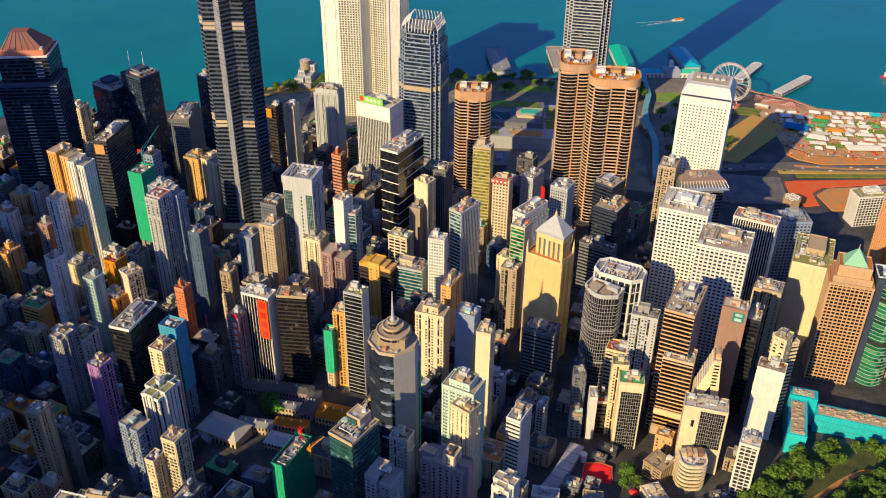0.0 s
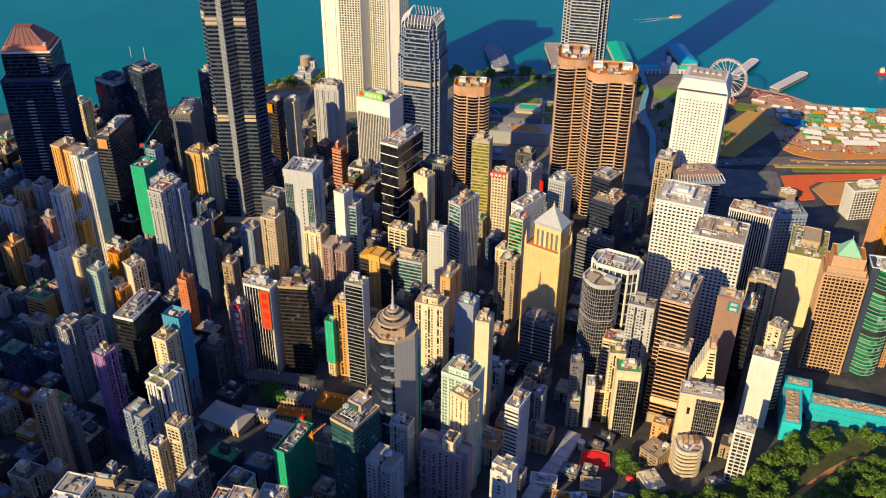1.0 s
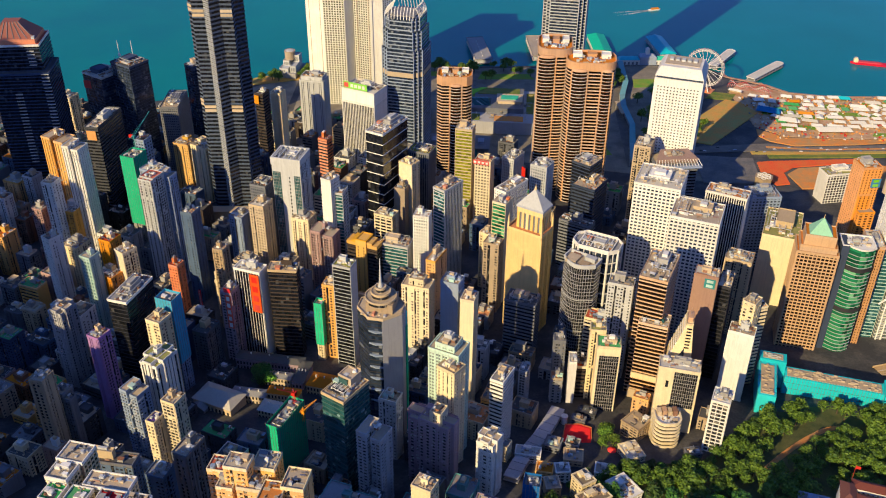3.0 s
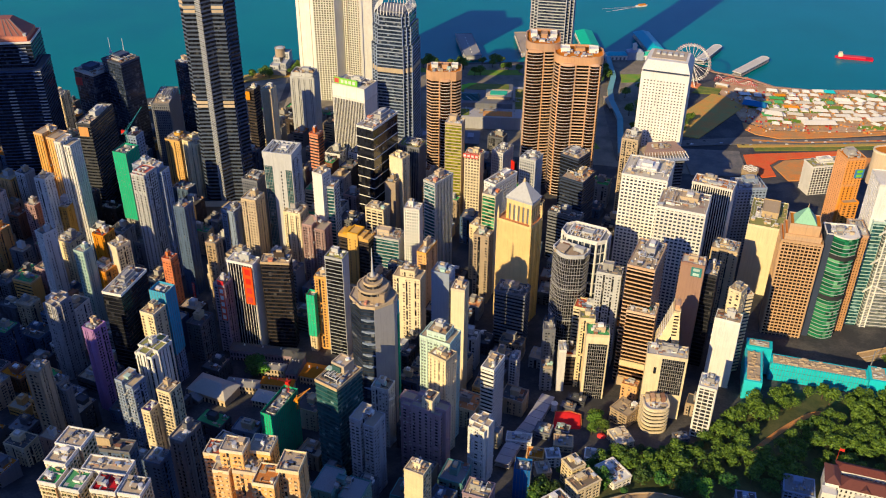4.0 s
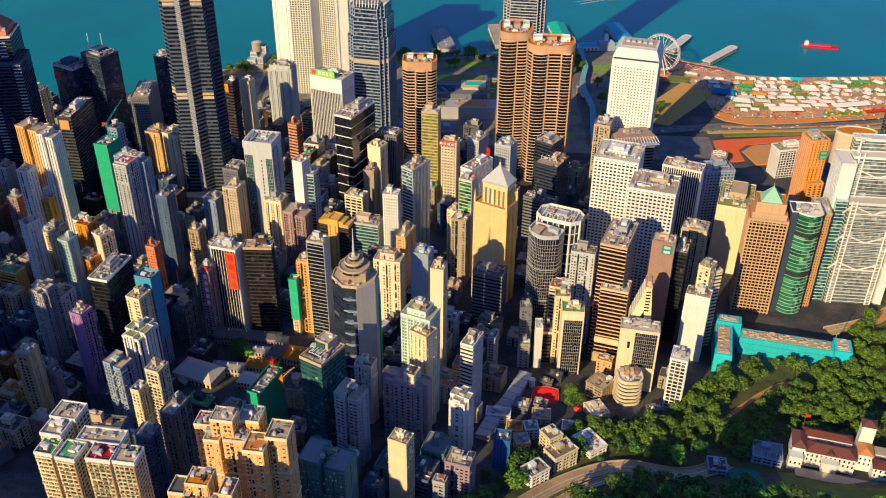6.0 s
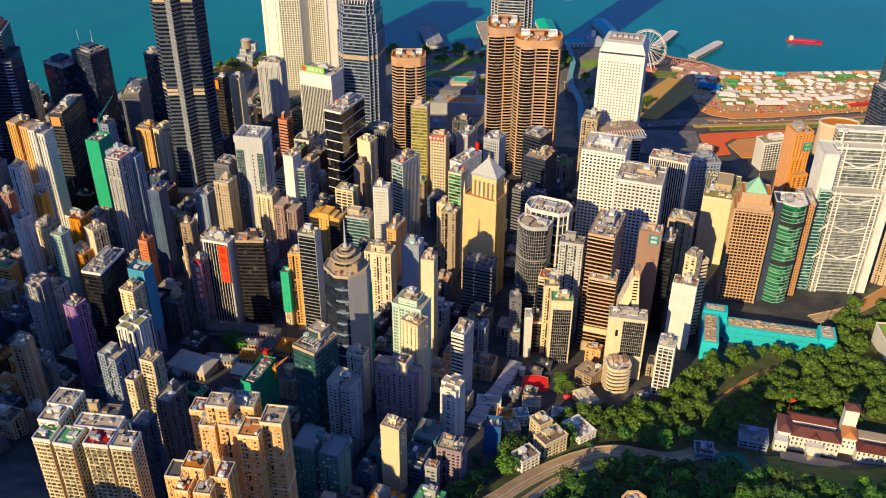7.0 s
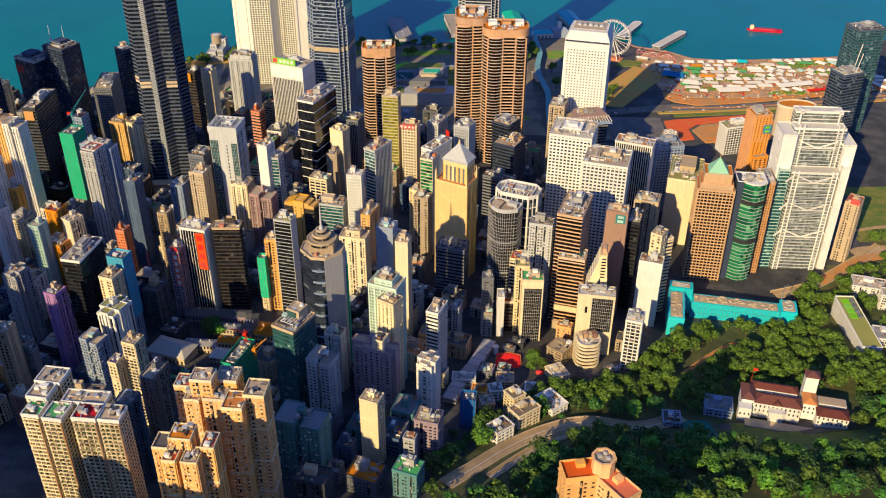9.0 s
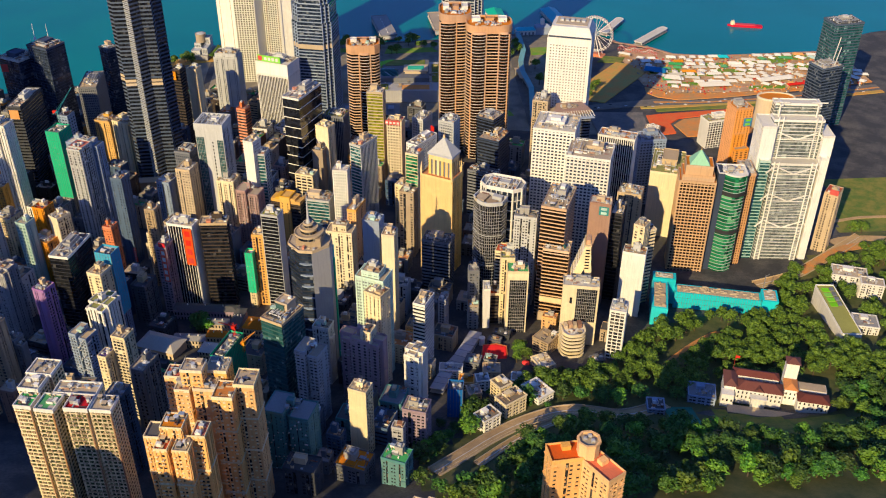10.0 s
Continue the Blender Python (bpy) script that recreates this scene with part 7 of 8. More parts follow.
def woods():
    rng = random.Random(55)
    kinds = [tree_meshes(rng, LEAF[i % 3]) for i in range(6)]
    made = 0

    def plant(x, y, s, kind=-1):
        trunk, crown = kinds[rng.randrange(6) if kind < 0 else kind]
        root = thing("tree", "broad-leaved green tree with rounded uneven crown", "tree", x, y, rng.uniform(0, 360), 2, 2, group="garden trees", take=False)
        root.scale = (s * rng.uniform(0.9, 1.2), s * rng.uniform(0.9, 1.2), s * rng.uniform(0.85, 1.1))
        part("trunk", trunk, root)
        part("crown", crown, root)
    for _ in range(9000):
        x, y = rng.uniform(20, 560), rng.uniform(300, 745)
        if made >= 480 or not inside(x, y, PARK) or not free(x, y, 5, 5, 0, 1.0):
            continue
        if x > 430 and rng.random() < 0.5 or inside(x, y, LAWN_GOV) or inside(x, y, YARD):
            continue
        if any((x - px) ** 2 + (y - py) ** 2 < 7.6 ** 2 for px, py in SPOTS) or near_road(x, y):
            continue
        SPOTS.append((x, y))
        made += 1
    SPOTS.sort(key=lambda p: p[1])
    for _ in range(4000):
        x, y = rng.uniform(455, 660), rng.uniform(660, 900)
        if len(SPOTS) < 455 and (inside(x, y, SQUARE) and rng.random() < 0.05 or inside(x, y, VERGE)) and free(x, y, 4, 4, 0, 1.0) and all((x - px) ** 2 + (y - py) ** 2 > 60 for px, py in SPOTS) and not near_road(x, y):
            SPOTS.append((x, y))
    for _ in range(120):
        x = rng.uniform(-335, -150)
        y = 1298 + (x + 335) * 0.36 + rng.uniform(-8, 22)
        if rng.random() < 0.45 and free(x, y, 3, 3, 0, 1.0) and y < coast(x) - 6:
            SPOTS.append((x, y))
    for x0, x1, y0, y1, count in ((150, 245, 1290, 1375, 26), (245, 330, 1130, 1290, 24), (-60, 110, 1330, 1385, 22)):
        for _ in range(count):
            x, y = rng.uniform(x0, x1), rng.uniform(y0, y1)
            if free(x, y, 4, 4, 0, 1.0):
                SPOTS.append((x, y))
    for x, y in SPOTS[:235]:
        plant(x, y, rng.uniform(1.0, 1.65))
    v, f, m = [], [], []
    for x, y in SPOTS[235:]:
        z, s, a = ground_at(x, y), rng.uniform(1.0, 1.6), rng.uniform(0, 6.28)
        c, q = math.cos(a) * s, math.sin(a) * s
        for k, me in enumerate(kinds[rng.randrange(6)]):
            o = len(v)
            v += [(x + p.co.x * c - p.co.y * q, y + p.co.x * q + p.co.y * c, z + p.co.z * s) for p in me.vertices]
            f += [tuple(o + i for i in p.vertices) for p in me.polygons]
            m += [k] * len(me.polygons)
    me = mesh_of("tree_belt", v, f, BARK)
    me.materials.append(LEAF[1])
    me.polygons.foreach_set("material_index", m)
    tagged(new("tree_belt", me), "belt of broad-leaved trees along the upper street", "trees", kind="stuff")
    for x, y, s in ((66, 432, 0.7), (63, 422, 0.7), (78, 431, 0.6), (82, 424, 0.6), (108, 446, 0.6), (114, 438, 0.55), (128, 434, 0.6), (58, 412, 0.7), (50, 402, 0.9), (44, 392, 0.9), (104, 462, 0.8), (110, 468, 0.8), (120, 472, 0.9), (126, 482, 0.8), (98, 474, 0.7), (40, 410, 0.8), (148, 452, 0.8), (156, 458, 0.9), (-172, 600, 1.5), (-180, 606, 1.3), (-168, 592, 1.2), (-176, 590, 1.2), (84, 458, 0.6)):
        plant(x, y, s)
    for x, y, s in ((118, 523, 1.35), (124, 516, 1.2), (115, 513, 1.0), (121, 530, 1.2)):
        plant(x, y, s, 1)
    # row of small dark trees, added to darken bare ground below the towers
    for i in range(14):
        plant(140 + i * 4.6 + rng.uniform(-1.5, 1.5), 487 + rng.uniform(-4, 6) + (i > 9) * 6, rng.uniform(0.45, 0.75), 2)


SPOTS = []
LAWN_GOV = [(262, 426), (322, 410), (372, 404), (366, 378), (300, 372), (256, 400)]
YARD = [(196, 395), (262, 395), (262, 425), (196, 432)]
FLYOVER = ((30, 344), (54, 367), (72.5, 386), (90, 401), (109, 413.5), (132, 424), (149, 426), (167, 420), (182, 414), (200, 418), (225, 432))
LOOP = ((62, 352), (84, 375), (100, 390), (116, 402), (131, 410), (150, 412))
SQUARE = [(520, 745), (640, 745), (660, 870), (555, 870)]
VERGE = [(485, 690), (560, 690), (590, 722), (505, 722)]
AVENUE = ((500, 722), (514, 729), (543, 731), (600, 722), (680, 700))
PLAZA = ((440, 662), (470, 684), (505, 709), (540, 716))
FRONT = tuple((x + 5, y - 10) for x, y in FLYOVER[:7])
PATHWAY = ((240, 492), (254, 507), (278, 529), (305, 549), (320, 552))


def near_road(x, y):
    for line, gap in ((FLYOVER, 13.5), (LOOP, 10.0), (FRONT, 13.0), (PATHWAY, 10.0), (AVENUE, 9.0), (PLAZA, 8.0)):
        for (x0, y0), (x1, y1) in zip(line, line[1:]):
            dx, dy = x1 - x0, y1 - y0
            t = max(0.0, min(1.0, ((x - x0) * dx + (y - y0) * dy) / (dx * dx + dy * dy)))
            if (x - x0 - t * dx) ** 2 + (y - y0 - t * dy) ** 2 < gap * gap:
                return True
    return False


def road_line(name, label, line, w, lift, mat, walls=True):
    root = tagged(new(name), label, "road", kind="structure")
    pts = []
    for (x0, y0), (x1, y1) in zip(line, line[1:]):
        for k in range(4):
            pts.append((x0 + (x1 - x0) * k / 4, y0 + (y1 - y0) * k / 4))
    pts.append(line[-1])
    for _ in range(2):
        pts = [pts[0]] + [((a[0] + 2 * b[0] + c[0]) / 4, (a[1] + 2 * b[1] + c[1]) / 4) for a, b, c in zip(pts, pts[1:], pts[2:])] + [pts[-1]]

    def strip(o0, o1, z0, z1, name_, mt):
        v, f = [], []
        for i, p in enumerate(pts):
            a, b = Vector(pts[max(0, i - 1)]), Vector(pts[min(len(pts) - 1, i + 1)])
            u = (b - a).normalized()
            g = ground_at(*p) + lift
            for o, z in ((o0, z0), (o1, z0), (o1, z1), (o0, z1)):
                v.append((p[0] + u.y * o, p[1] - u.x * o, g + z))
        for i in range(len(pts) - 1):
            for a in range(4):
                q = (a + 1) % 4
                f.append((4 * i + a, 4 * i + q, 4 * i + 4 + q, 4 * i + 4 + a))
        part(name_, mesh_of(name_, v, f, mt), root)
    strip(-w / 2, w / 2, -1.5, 0.1, "roadway", mat)
    if walls:
        for o in (-w / 2, w / 2):
            strip(o - 0.3, o + 0.3, -1.6, 1.2, "parapet", WALL["sand"])
        strip(-0.25, 0.25, 0.1, 0.13, "centre_line", WALL["white"])
        strip(w / 4 - 0.12, w / 4 + 0.12, 0.1, 0.13, "lane_line", WALL["cream"])


BROWNROAD = patch_mat("brown_road", (0.42, 0.28, 0.13), (0.54, 0.37, 0.18))
road_line("road_flyover", "brown curving hillside road with low parapets", FLYOVER, 11.5, 1.6, BROWNROAD)
road_line("road_loop", "lower loop of the hillside road", LOOP, 7, 0.9, BROWNROAD)
road_line("garden_path", "brown earth path through the trees", PATHWAY, 4.5, 0.6, SOIL, False)
road_line("road_upper", "shaded street climbing beside the netted building", ((383, 640), (430, 655), (475, 688), (540, 735)), 13, 0.8, BROWNROAD)


draped("lawn_square", "green lawns of the city square beside the bank", "lawn", SQUARE, LAWN, 0.35, 6)
draped("lawn_verge", "planted verge by the curving road", "lawn", VERGE, WOODFLOOR, 0.35, 6)
road_line("road_avenue", "tan curving road beside the square", AVENUE, 11, 0.7, BROWNROAD, False)
road_line("plaza_walk", "brown paved plaza at the foot of the bank", PLAZA, 12, 0.9, SOIL, False)
road_line("garden_walk", "pale path across the square", ((525, 770), (560, 778), (610, 776), (650, 770)), 5, 0.7, BROWNROAD, False)


def villa(label, x, y, w, d, yaw, top, wall="white", deck="tan", drop=14.0):
    root = thing("villa_block", label, "villa block", x, y, yaw, w, d, top - drop)
    h = drop
    s = Solid()
    part("core", Solid().prism(rect(w - 0.8, d - 0.8), -4, h).mesh("core", GLASS["home"]), root)
    for i in range(4):
        p = rect(w - 0.8, d - 0.8)
        face(s, p[i], p[(i + 1) % 4], h, "resi", -4.0)
    part("window_wall", s.mesh("window_wall", WALL[wall]), root, kind="stuff")
    part("parapet", Solid().ring(rect(w + 0.6, d + 0.6), rect(w - 1.4, d - 1.4), h - 0.4, h + 1.0).mesh("parapet", WALL[wall]), root)
    part("roof_deck", Solid().prism(rect(w - 1.5, d - 1.5), h + 0.01, h + 0.3).mesh("roof_deck", ROOF[deck]), root)
    rooftop(root, w - 3, d - 3, h, wall, random.Random(int(x * 7 + y)), busy=0.8, big=False)
    part("stair_house", Solid().box(-w * 0.2, w * 0.1, d * 0.05, d * 0.35, h + 0.3, h + 3.2).mesh("stair_house", WALL[wall]), root)
    return root


villa("white four-storey hillside villa with brown flat roof", 97, 430, 22, 14, 33, 64, "cream", "brown", 15)
villa("white stair wing behind the hillside villa", 91.5, 446.5, 12.5, 13, 31, 65, "cream", "brown", 17)
villa("small white villa with brown flat roof beside the road", 75.8, 409, 17, 13, 34, 66, "white", "brown", 12)
villa("white villa with terrace below the wooded hill", 122.5, 451, 17, 22, 32, 52, "white", "white", 10)
villa("cream stepped house near the red hall", 66, 472, 13, 11, -10, 48, "peach", "orange", 13)
villa("tan lane house among the trees", 70, 452, 11, 12, 8, 53, "sand", "tan", 13)
villa("white low house with terraces", 55, 496, 20, 10, -8, 41, "white", "pale", 10)
villa("weathered hillside house with cluttered terraces", 137, 504, 15, 18, 20, 37, "cream", "pale", 10)
villa("brown-roofed annex with teal hoarding at its foot", 144.5, 535, 17, 18, -44, 40, "tan", "tan", 16)
villa("tan terrace block below the red hall", 90, 494, 15, 13, -6, 40, "sand", "tan", 16)
villa("pale lane house among trees", 112, 478, 14, 11, -12, 42, "white", "tan", 12)
villa("dark tiled terrace house beside the walkway", 76, 512, 13, 12, -20, 36, "slate", "grey", 12)
villa("grey lane house with cluttered roof", 92, 516, 11, 9, -20, 33, "concrete", "dark", 10)
# three low dark blocks added where bare street ground was too bright
villa("low dark block added beside the walkway", 108, 560, 16, 8, -20, 27, "charcoal", "dark", 8)
villa("small dark block added behind the red hall", 100, 549, 12, 7, -20, 28, "smoke", "grey", 8)
villa("low dark block added beside the round-fronted block", 186, 507, 12, 8, 10, 35, "smoke", "dark", 6)
villa("white upper house behind the lane", 79, 470, 11, 10, 4, 50, "white", "grey", 12)


def red_hall():
    root = thing("red_roof_hall", "low hall under a bright red sheet roof", "hall", 97.5, 533, -6, 24, 24, 18.5)
    part("walls", Solid().box(-10, 10, -9, 9, -4, 8).mesh("walls", WALL["sand"]), root)
    part("roof", Solid().prism([(-11.5, -13), (-2, -14), (12, -12), (11.5, 8), (2, 11), (-10, 9)], 8, 9, [(-11, -12), (-2, -13), (11, -11), (10.5, 5), (1, 8), (-9, 7)]).mesh("roof", REDROOF), root, "bright red roof sheet")
    part("rim", Solid().ring([(-12.2, -10.2), (-2, -11.3), (12.2, -9.2), (11.8, 8.2), (2, 11.3), (-10.2, 9.2)], [(-11.2, -9.2), (-2, -10.2), (11.2, -8.2), (10.8, 7.2), (2, 10.2), (-9.4, 8.3)], 7.6, 8.4).mesh("rim", WALL["salmon"]), root)
    part("terrace", Solid().box(-9, 7, -22, -9.5, -4, 3).mesh("terrace", WALL["sand"]), root)
    part("stair_turret", Solid().drum(-11, 14, -4, 12, 2.6, 14).drum(-11, 14, 12, 12.6, 3.0, 14).mesh("stair_turret", WALL["white"]), root)
    tagged(new("parasol", Solid().drum(123, 511, 25, 30, 0.12, 6).drum(123, 511, 30, 31.5, 3.6, 14, 0.2).mesh("parasol", REDROOF)), "large round red parasol beside the hall", "parasol")


REDROOF = wall_mat("red_sheet", (0.92, 0.004, 0.006), 0.95, 0.1, 0.1)
REDROOF.node_tree.nodes["Principled BSDF"].inputs["Specular IOR Level"].default_value = 0.08


def netted_block():
    """The long low building wrapped in turquoise netting."""
    root = thing("netted_building", "long low building wrapped in turquoise construction netting", "building site", 322, 597, -15, 118, 22, 16)
    t, up = NET["turquoise"], WALL["tan"]
    part("west_wing", Solid().box(-61, -46, -42, 4, -16, 24).mesh("west_wing", t), root)
    part("west_tower", Solid().box(-60.5, -38, 4, 16, -6, 27).mesh("west_tower", t), root)
    part("long_wing", Solid().box(-38, 44, -4, 11, -6, 18).mesh("long_wing", t), root)
    part("east_tower", Solid().box(44, 59, -8, 12, -6, 22).mesh("east_tower", t), root)
    for x0, x1, y0, y1, z in ((-59, -48, -40, 0, 24), (-36, 42, -2.5, 9, 18), (46, 57, -6, 10, 22), (-58, -41, 6, 14, 27)):
        part("open_roof", Solid().box(x0, x1, y0, y1, z + 0.01, z + 0.5).mesh("open_roof", ROOF["tan"]), root)
        rng, s = random.Random(int(x0)), Solid()
        for _ in range(int((x1 - x0) * (y1 - y0) / 12)):
            x, y = rng.uniform(x0, x1 - 3), rng.uniform(y0, y1 - 1)
            s.box(x, x + rng.uniform(0.8, 4), y, y + rng.uniform(0.3, 1.2), z + 0.5, z + rng.uniform(0.9, 2.4))
        part("board_litter", s.mesh("board_litter", WALL[("sand", "salmon", "pale", "tan")[int(abs(x0)) % 4]]), root, kind="stuff")
    for z in (6, 12):
        part("net_seam", Solid().box(-38, 44, -4.3, -4.05, z, z + 0.3).mesh("net_seam", WALL["teal"]), root)
    poles = Solid()
    for i in range(34):
        x = -37.5 + i * 2.45
        poles.drum(x, -4.2, -6, 19.6, 0.12, 5)
    for i in range(10):
        poles.drum(-60.3, -25.5 + i * 3, -6, 26, 0.12, 5).drum(-45.8, -25.5 + i * 3, -6, 26, 0.12, 5)
    part("scaffold", poles.mesh("scaffold", WALL["slate"]), root, kind="stuff")
    part("hoist_mast", Solid().beam((46, 12.5, 0), (46, 12.5, 38), 0.5).beam((46, 12.5, 36), (49, 12.5, 40), 0.3).mesh("hoist_mast", WALL["slate"]), root)


def mansion():
    """The white mansion with brown tiled roofs and a square tower."""
    root = thing("mansion", "white colonial mansion with brown tiled hip roofs and square tower", "mansion", 314, 436, -17, 86, 38, 46)

    def hip(x0, x1, y0, y1, z, rise, mat):
        q = min(x1 - x0, y1 - y0) / 2 * 0.92
        lo = [(x0 - 0.8, y0 - 0.8), (x1 + 0.8, y0 - 0.8), (x1 + 0.8, y1 + 0.8), (x0 - 0.8, y1 + 0.8)]
        hi = [(x0 + q, y0 + q), (x1 - q, y0 + q), (x1 - q, y1 - q), (x0 + q, y1 - q)]
        part("roof", Solid().prism(lo, z, z + rise, hi).mesh("roof", mat), root, "brown tiled hip roof")
    tile = TILE
    for x0, x1, y0, y1, h in ((-38, -28, -8, 12, 11), (-28, 8, -9, 4, 10), (-30, 6, 8, 17, 11), (10, 20, -2, 12, 11), (20, 44, -12, 0, 9), (18, 44, 4, 14, 8), (-40, -30, -16, -8, 8)):
        part("wing", Solid().box(x0, x1, y0, y1, -5, h).mesh("wing", WALL["white"]), root)
        s = Solid()
        n = max(2, int((x1 - x0) / 3.2))
        for i in range(n):
            x = x0 + (i + 0.5) * (x1 - x0) / n
            for z in (1.2, 5.6):
                if z + 2.4 < h:
                    s.box(x - 0.6, x + 0.6, y0 - 0.06, y0 + 0.05, z, z + 2.2)
        part("window_row", s.mesh("window_row", GLASS["home"]), root, kind="stuff")
    hip(-28, 8, -9, 4, 10, 4.5, tile)
    hip(-30, 6, 8, 17, 11, 3, tile)
    hip(-38, -28, -8, 12, 11, 4, tile)
    hip(20, 44, -12, 0, 9, 3.4, tile)
    hip(10, 20, -2, 12, 11, 3, ROOF["orange"])
    part("porch", Solid().box(-16, -5, -14, -8.6, -3, 6).box(-17, -4, -15, -8.5, 6, 6.7).mesh("porch", WALL["white"]), root)
    part("gable", Solid().prism([(-15, -9.9), (-6, -9.9), (-6, -3), (-15, -3)], 10, 13.5, [(-10.6, -9.5), (-10.4, -9.5), (-10.4, -3), (-10.6, -3)]).mesh("gable", tile), root)
    part("flat_roof", Solid().box(18.5, 43.5, 4.5, 13.5, 8.01, 8.5).mesh("flat_roof", ROOF["tan"]), root)
    tw = part("square_tower", Solid().box(10, 20, 12, 21, -4, 27).mesh("square_tower", WALL["white"]), root)
    part("tower_roof", Solid().prism([(9, 11), (21, 11), (21, 22), (9, 22)], 27, 30, [(14, 16), (16, 16), (16, 17), (14, 17)]).mesh("tower_roof", tile), tw)
    part("flag_pole", Solid().drum(-30, 18, 11, 24, 0.15, 6).box(-29.8, -26.5, 17.9, 18.1, 20.5, 23).mesh("flag_pole", WALL["red"]), root)
    part("terrace", Solid().box(-34, 20, -24, -14.5, -5, -2.6).mesh("terrace", WALL["sand"]), root)
    draped("lawn_mansion", "sunlit garden lawn before the mansion", "lawn", LAWN_GOV, LAWN, 0.7, 6)
    # bluish walls on wing and pavilion paint in the blue of shade
    villa("white service wing behind the mansion, painted blue-grey for shade", 258, 442, 22, 18, -16, 50, "bluish", "grey", 9)
    villa("pavilion with round roof light, painted blue-grey for shade", 214, 424, 14, 14, -10, 54, "bluish", "dark", 8)
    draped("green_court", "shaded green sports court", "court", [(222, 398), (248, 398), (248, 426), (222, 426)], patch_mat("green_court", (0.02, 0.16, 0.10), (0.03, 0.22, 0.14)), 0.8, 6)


TILE = wall_mat("brown_tiles", (0.13, 0.042, 0.034), 0.85, 0.3, 0.5)


def hillside_slab():
    root = thing("school_block", "white slab building with green planted roof on the slope", "school", 430, 562, -5, 46, 96, 14)
    block(root, rect(17, 78), 0, 22, "white", "home", ("blank", "small", "small", "blank"), "moss", joined=True)
    for i in range(5):
        part("stair_window", Solid().box(-3, -1.6, -39.5, -39.3, 3 + i * 3.6, 4.8 + i * 3.6).mesh("stair_window", GLASS["home"]), root)
    for i in range(4):
        part("roof_lawn", Solid().box(-5, 2, 4 + i * 8, 10 + i * 8, 22.35, 22.8).mesh("roof_lawn", WALL["lime"]), root)
        part("roof_unit", Solid().box(2.5, 6, 5 + i * 8, 10 + i * 8, 22.35, 24).mesh("roof_unit", WALL["slate"]), root)
    villa("white low annex on the wooded slope", 450, 545, 22, 20, -16, 34, "white", "grey", 14)
    villa("white club house with tan roof above the street", 478, 637, 34, 20, -20, 26, "white", "tan", 14)
    villa("cream terrace house above the street", 488, 610, 22, 14, -20, 32, "white", "tan", 14)


red_hall()
netted_block()
mansion()
hillside_slab()

# ---------------------------------------------------------------- near housing estates, sites and signs
def estate(label, wall, wings, style="resi", glass="home", glow=None):
    """A residential tower of several wings, each with its own roof; wings: x, y, width, depth, yaw, top, deck."""
    cx, cy = sum(q[0] for q in wings) / len(wings), sum(q[1] for q in wings) / len(wings)
    yaw = wings[0][4]
    root = thing("apartment_tower", label, "apartment tower", cx, cy, yaw, 8, 8)
    c, s = math.cos(radians(yaw)), math.sin(radians(yaw))
    rng = random.Random(int(abs(cx * 3)))
    for x, y, w, d, wy, top, deck in wings:
        u, v = (x - cx) * c + (y - cy) * s, -(x - cx) * s + (y - cy) * c
        TAKEN.append((x, y, w / 2, d / 2, yaw))
        h = top - root.location.z
        block(root, rect(w - 1, d - 1, u, v), 0, h, wall, glass, style, deck, joined=True, parapet=rng.uniform(1.0, 1.6), rim="white" if wall == "cream" else "cream")
        for k in range(1, 4) if wall == "peach" else ():
            part("belt", Solid().ring(rect(w + 0.5, d + 0.5, u, v), rect(w - 1.2, d - 1.2, u, v), h - k * 27.0, h - k * 27.0 + 1.3).mesh("belt", WALL["cream"]), root, "pale belt course")
        if deck not in ("dark",):
            rooftop(root, w - 2.5, d - 2.5, h, wall, rng, u, v, busy=0.8, big=False)
        bars = Solid()
        for i in range(int(w / 3.2) if style != "balcony" else 0):
            px = u - w / 2 + 1.6 + i * 3.2
            for k in range(int(h / 3.05)):
                if (i + k) % 3 != 1:
                    bars.box(px - 0.75, px + 0.75, v - d / 2 - 0.55, v - d / 2 + 0.3, k * 3.05 + 0.2, k * 3.05 + 0.9)
        if style == "balcony":
            for px in (u + w / 2 - 0.6,):
                part("pipe_shaft", Solid().box(px - 0.45, px + 0.45, v - d / 2 - 0.25, v - d / 2 + 0.4, 0, h - 1.5).mesh("pipe_shaft", WALL["brown"]), root, "brown painted pipe shaft")
            for k in range(int(h / 3.05)):
                for i in range(int(w / 1.6)):
                    if rng.random() < 0.55:
                        px = u - w / 2 + 0.9 + i * 1.6
                        bars.box(px - 0.5, px + 0.5, v - d / 2 - rng.uniform(0.25, 0.75), v - d / 2 + 0.3, k * 3.05 + 1.1, k * 3.05 + rng.uniform(1.6, 2.3))
        if bars.v:
            part("window_ledge", bars.mesh("window_ledge", WALL["tan" if style == "balcony" else "cream"]), root, kind="stuff")
    return root


estate("orange-cream residential tower with stepped wings and flat roof terraces", "peach", (
    (-119.5, 328, 14, 12, -9, 193, "tan"), (-133.8, 337.4, 10.5, 12, -9, 181, "red"), (-126.2, 326, 10, 13, -9, 180, "tan"), (-112, 325.5, 15.5, 14, -9, 180.5, "tan"),
    (-100, 316.2, 13, 16, -9, 182, "orange"), (-87.8, 324.5, 13.5, 16, -9, 184, "tan"), (-106, 336, 14, 14, -9, 186, "tan")), "small")
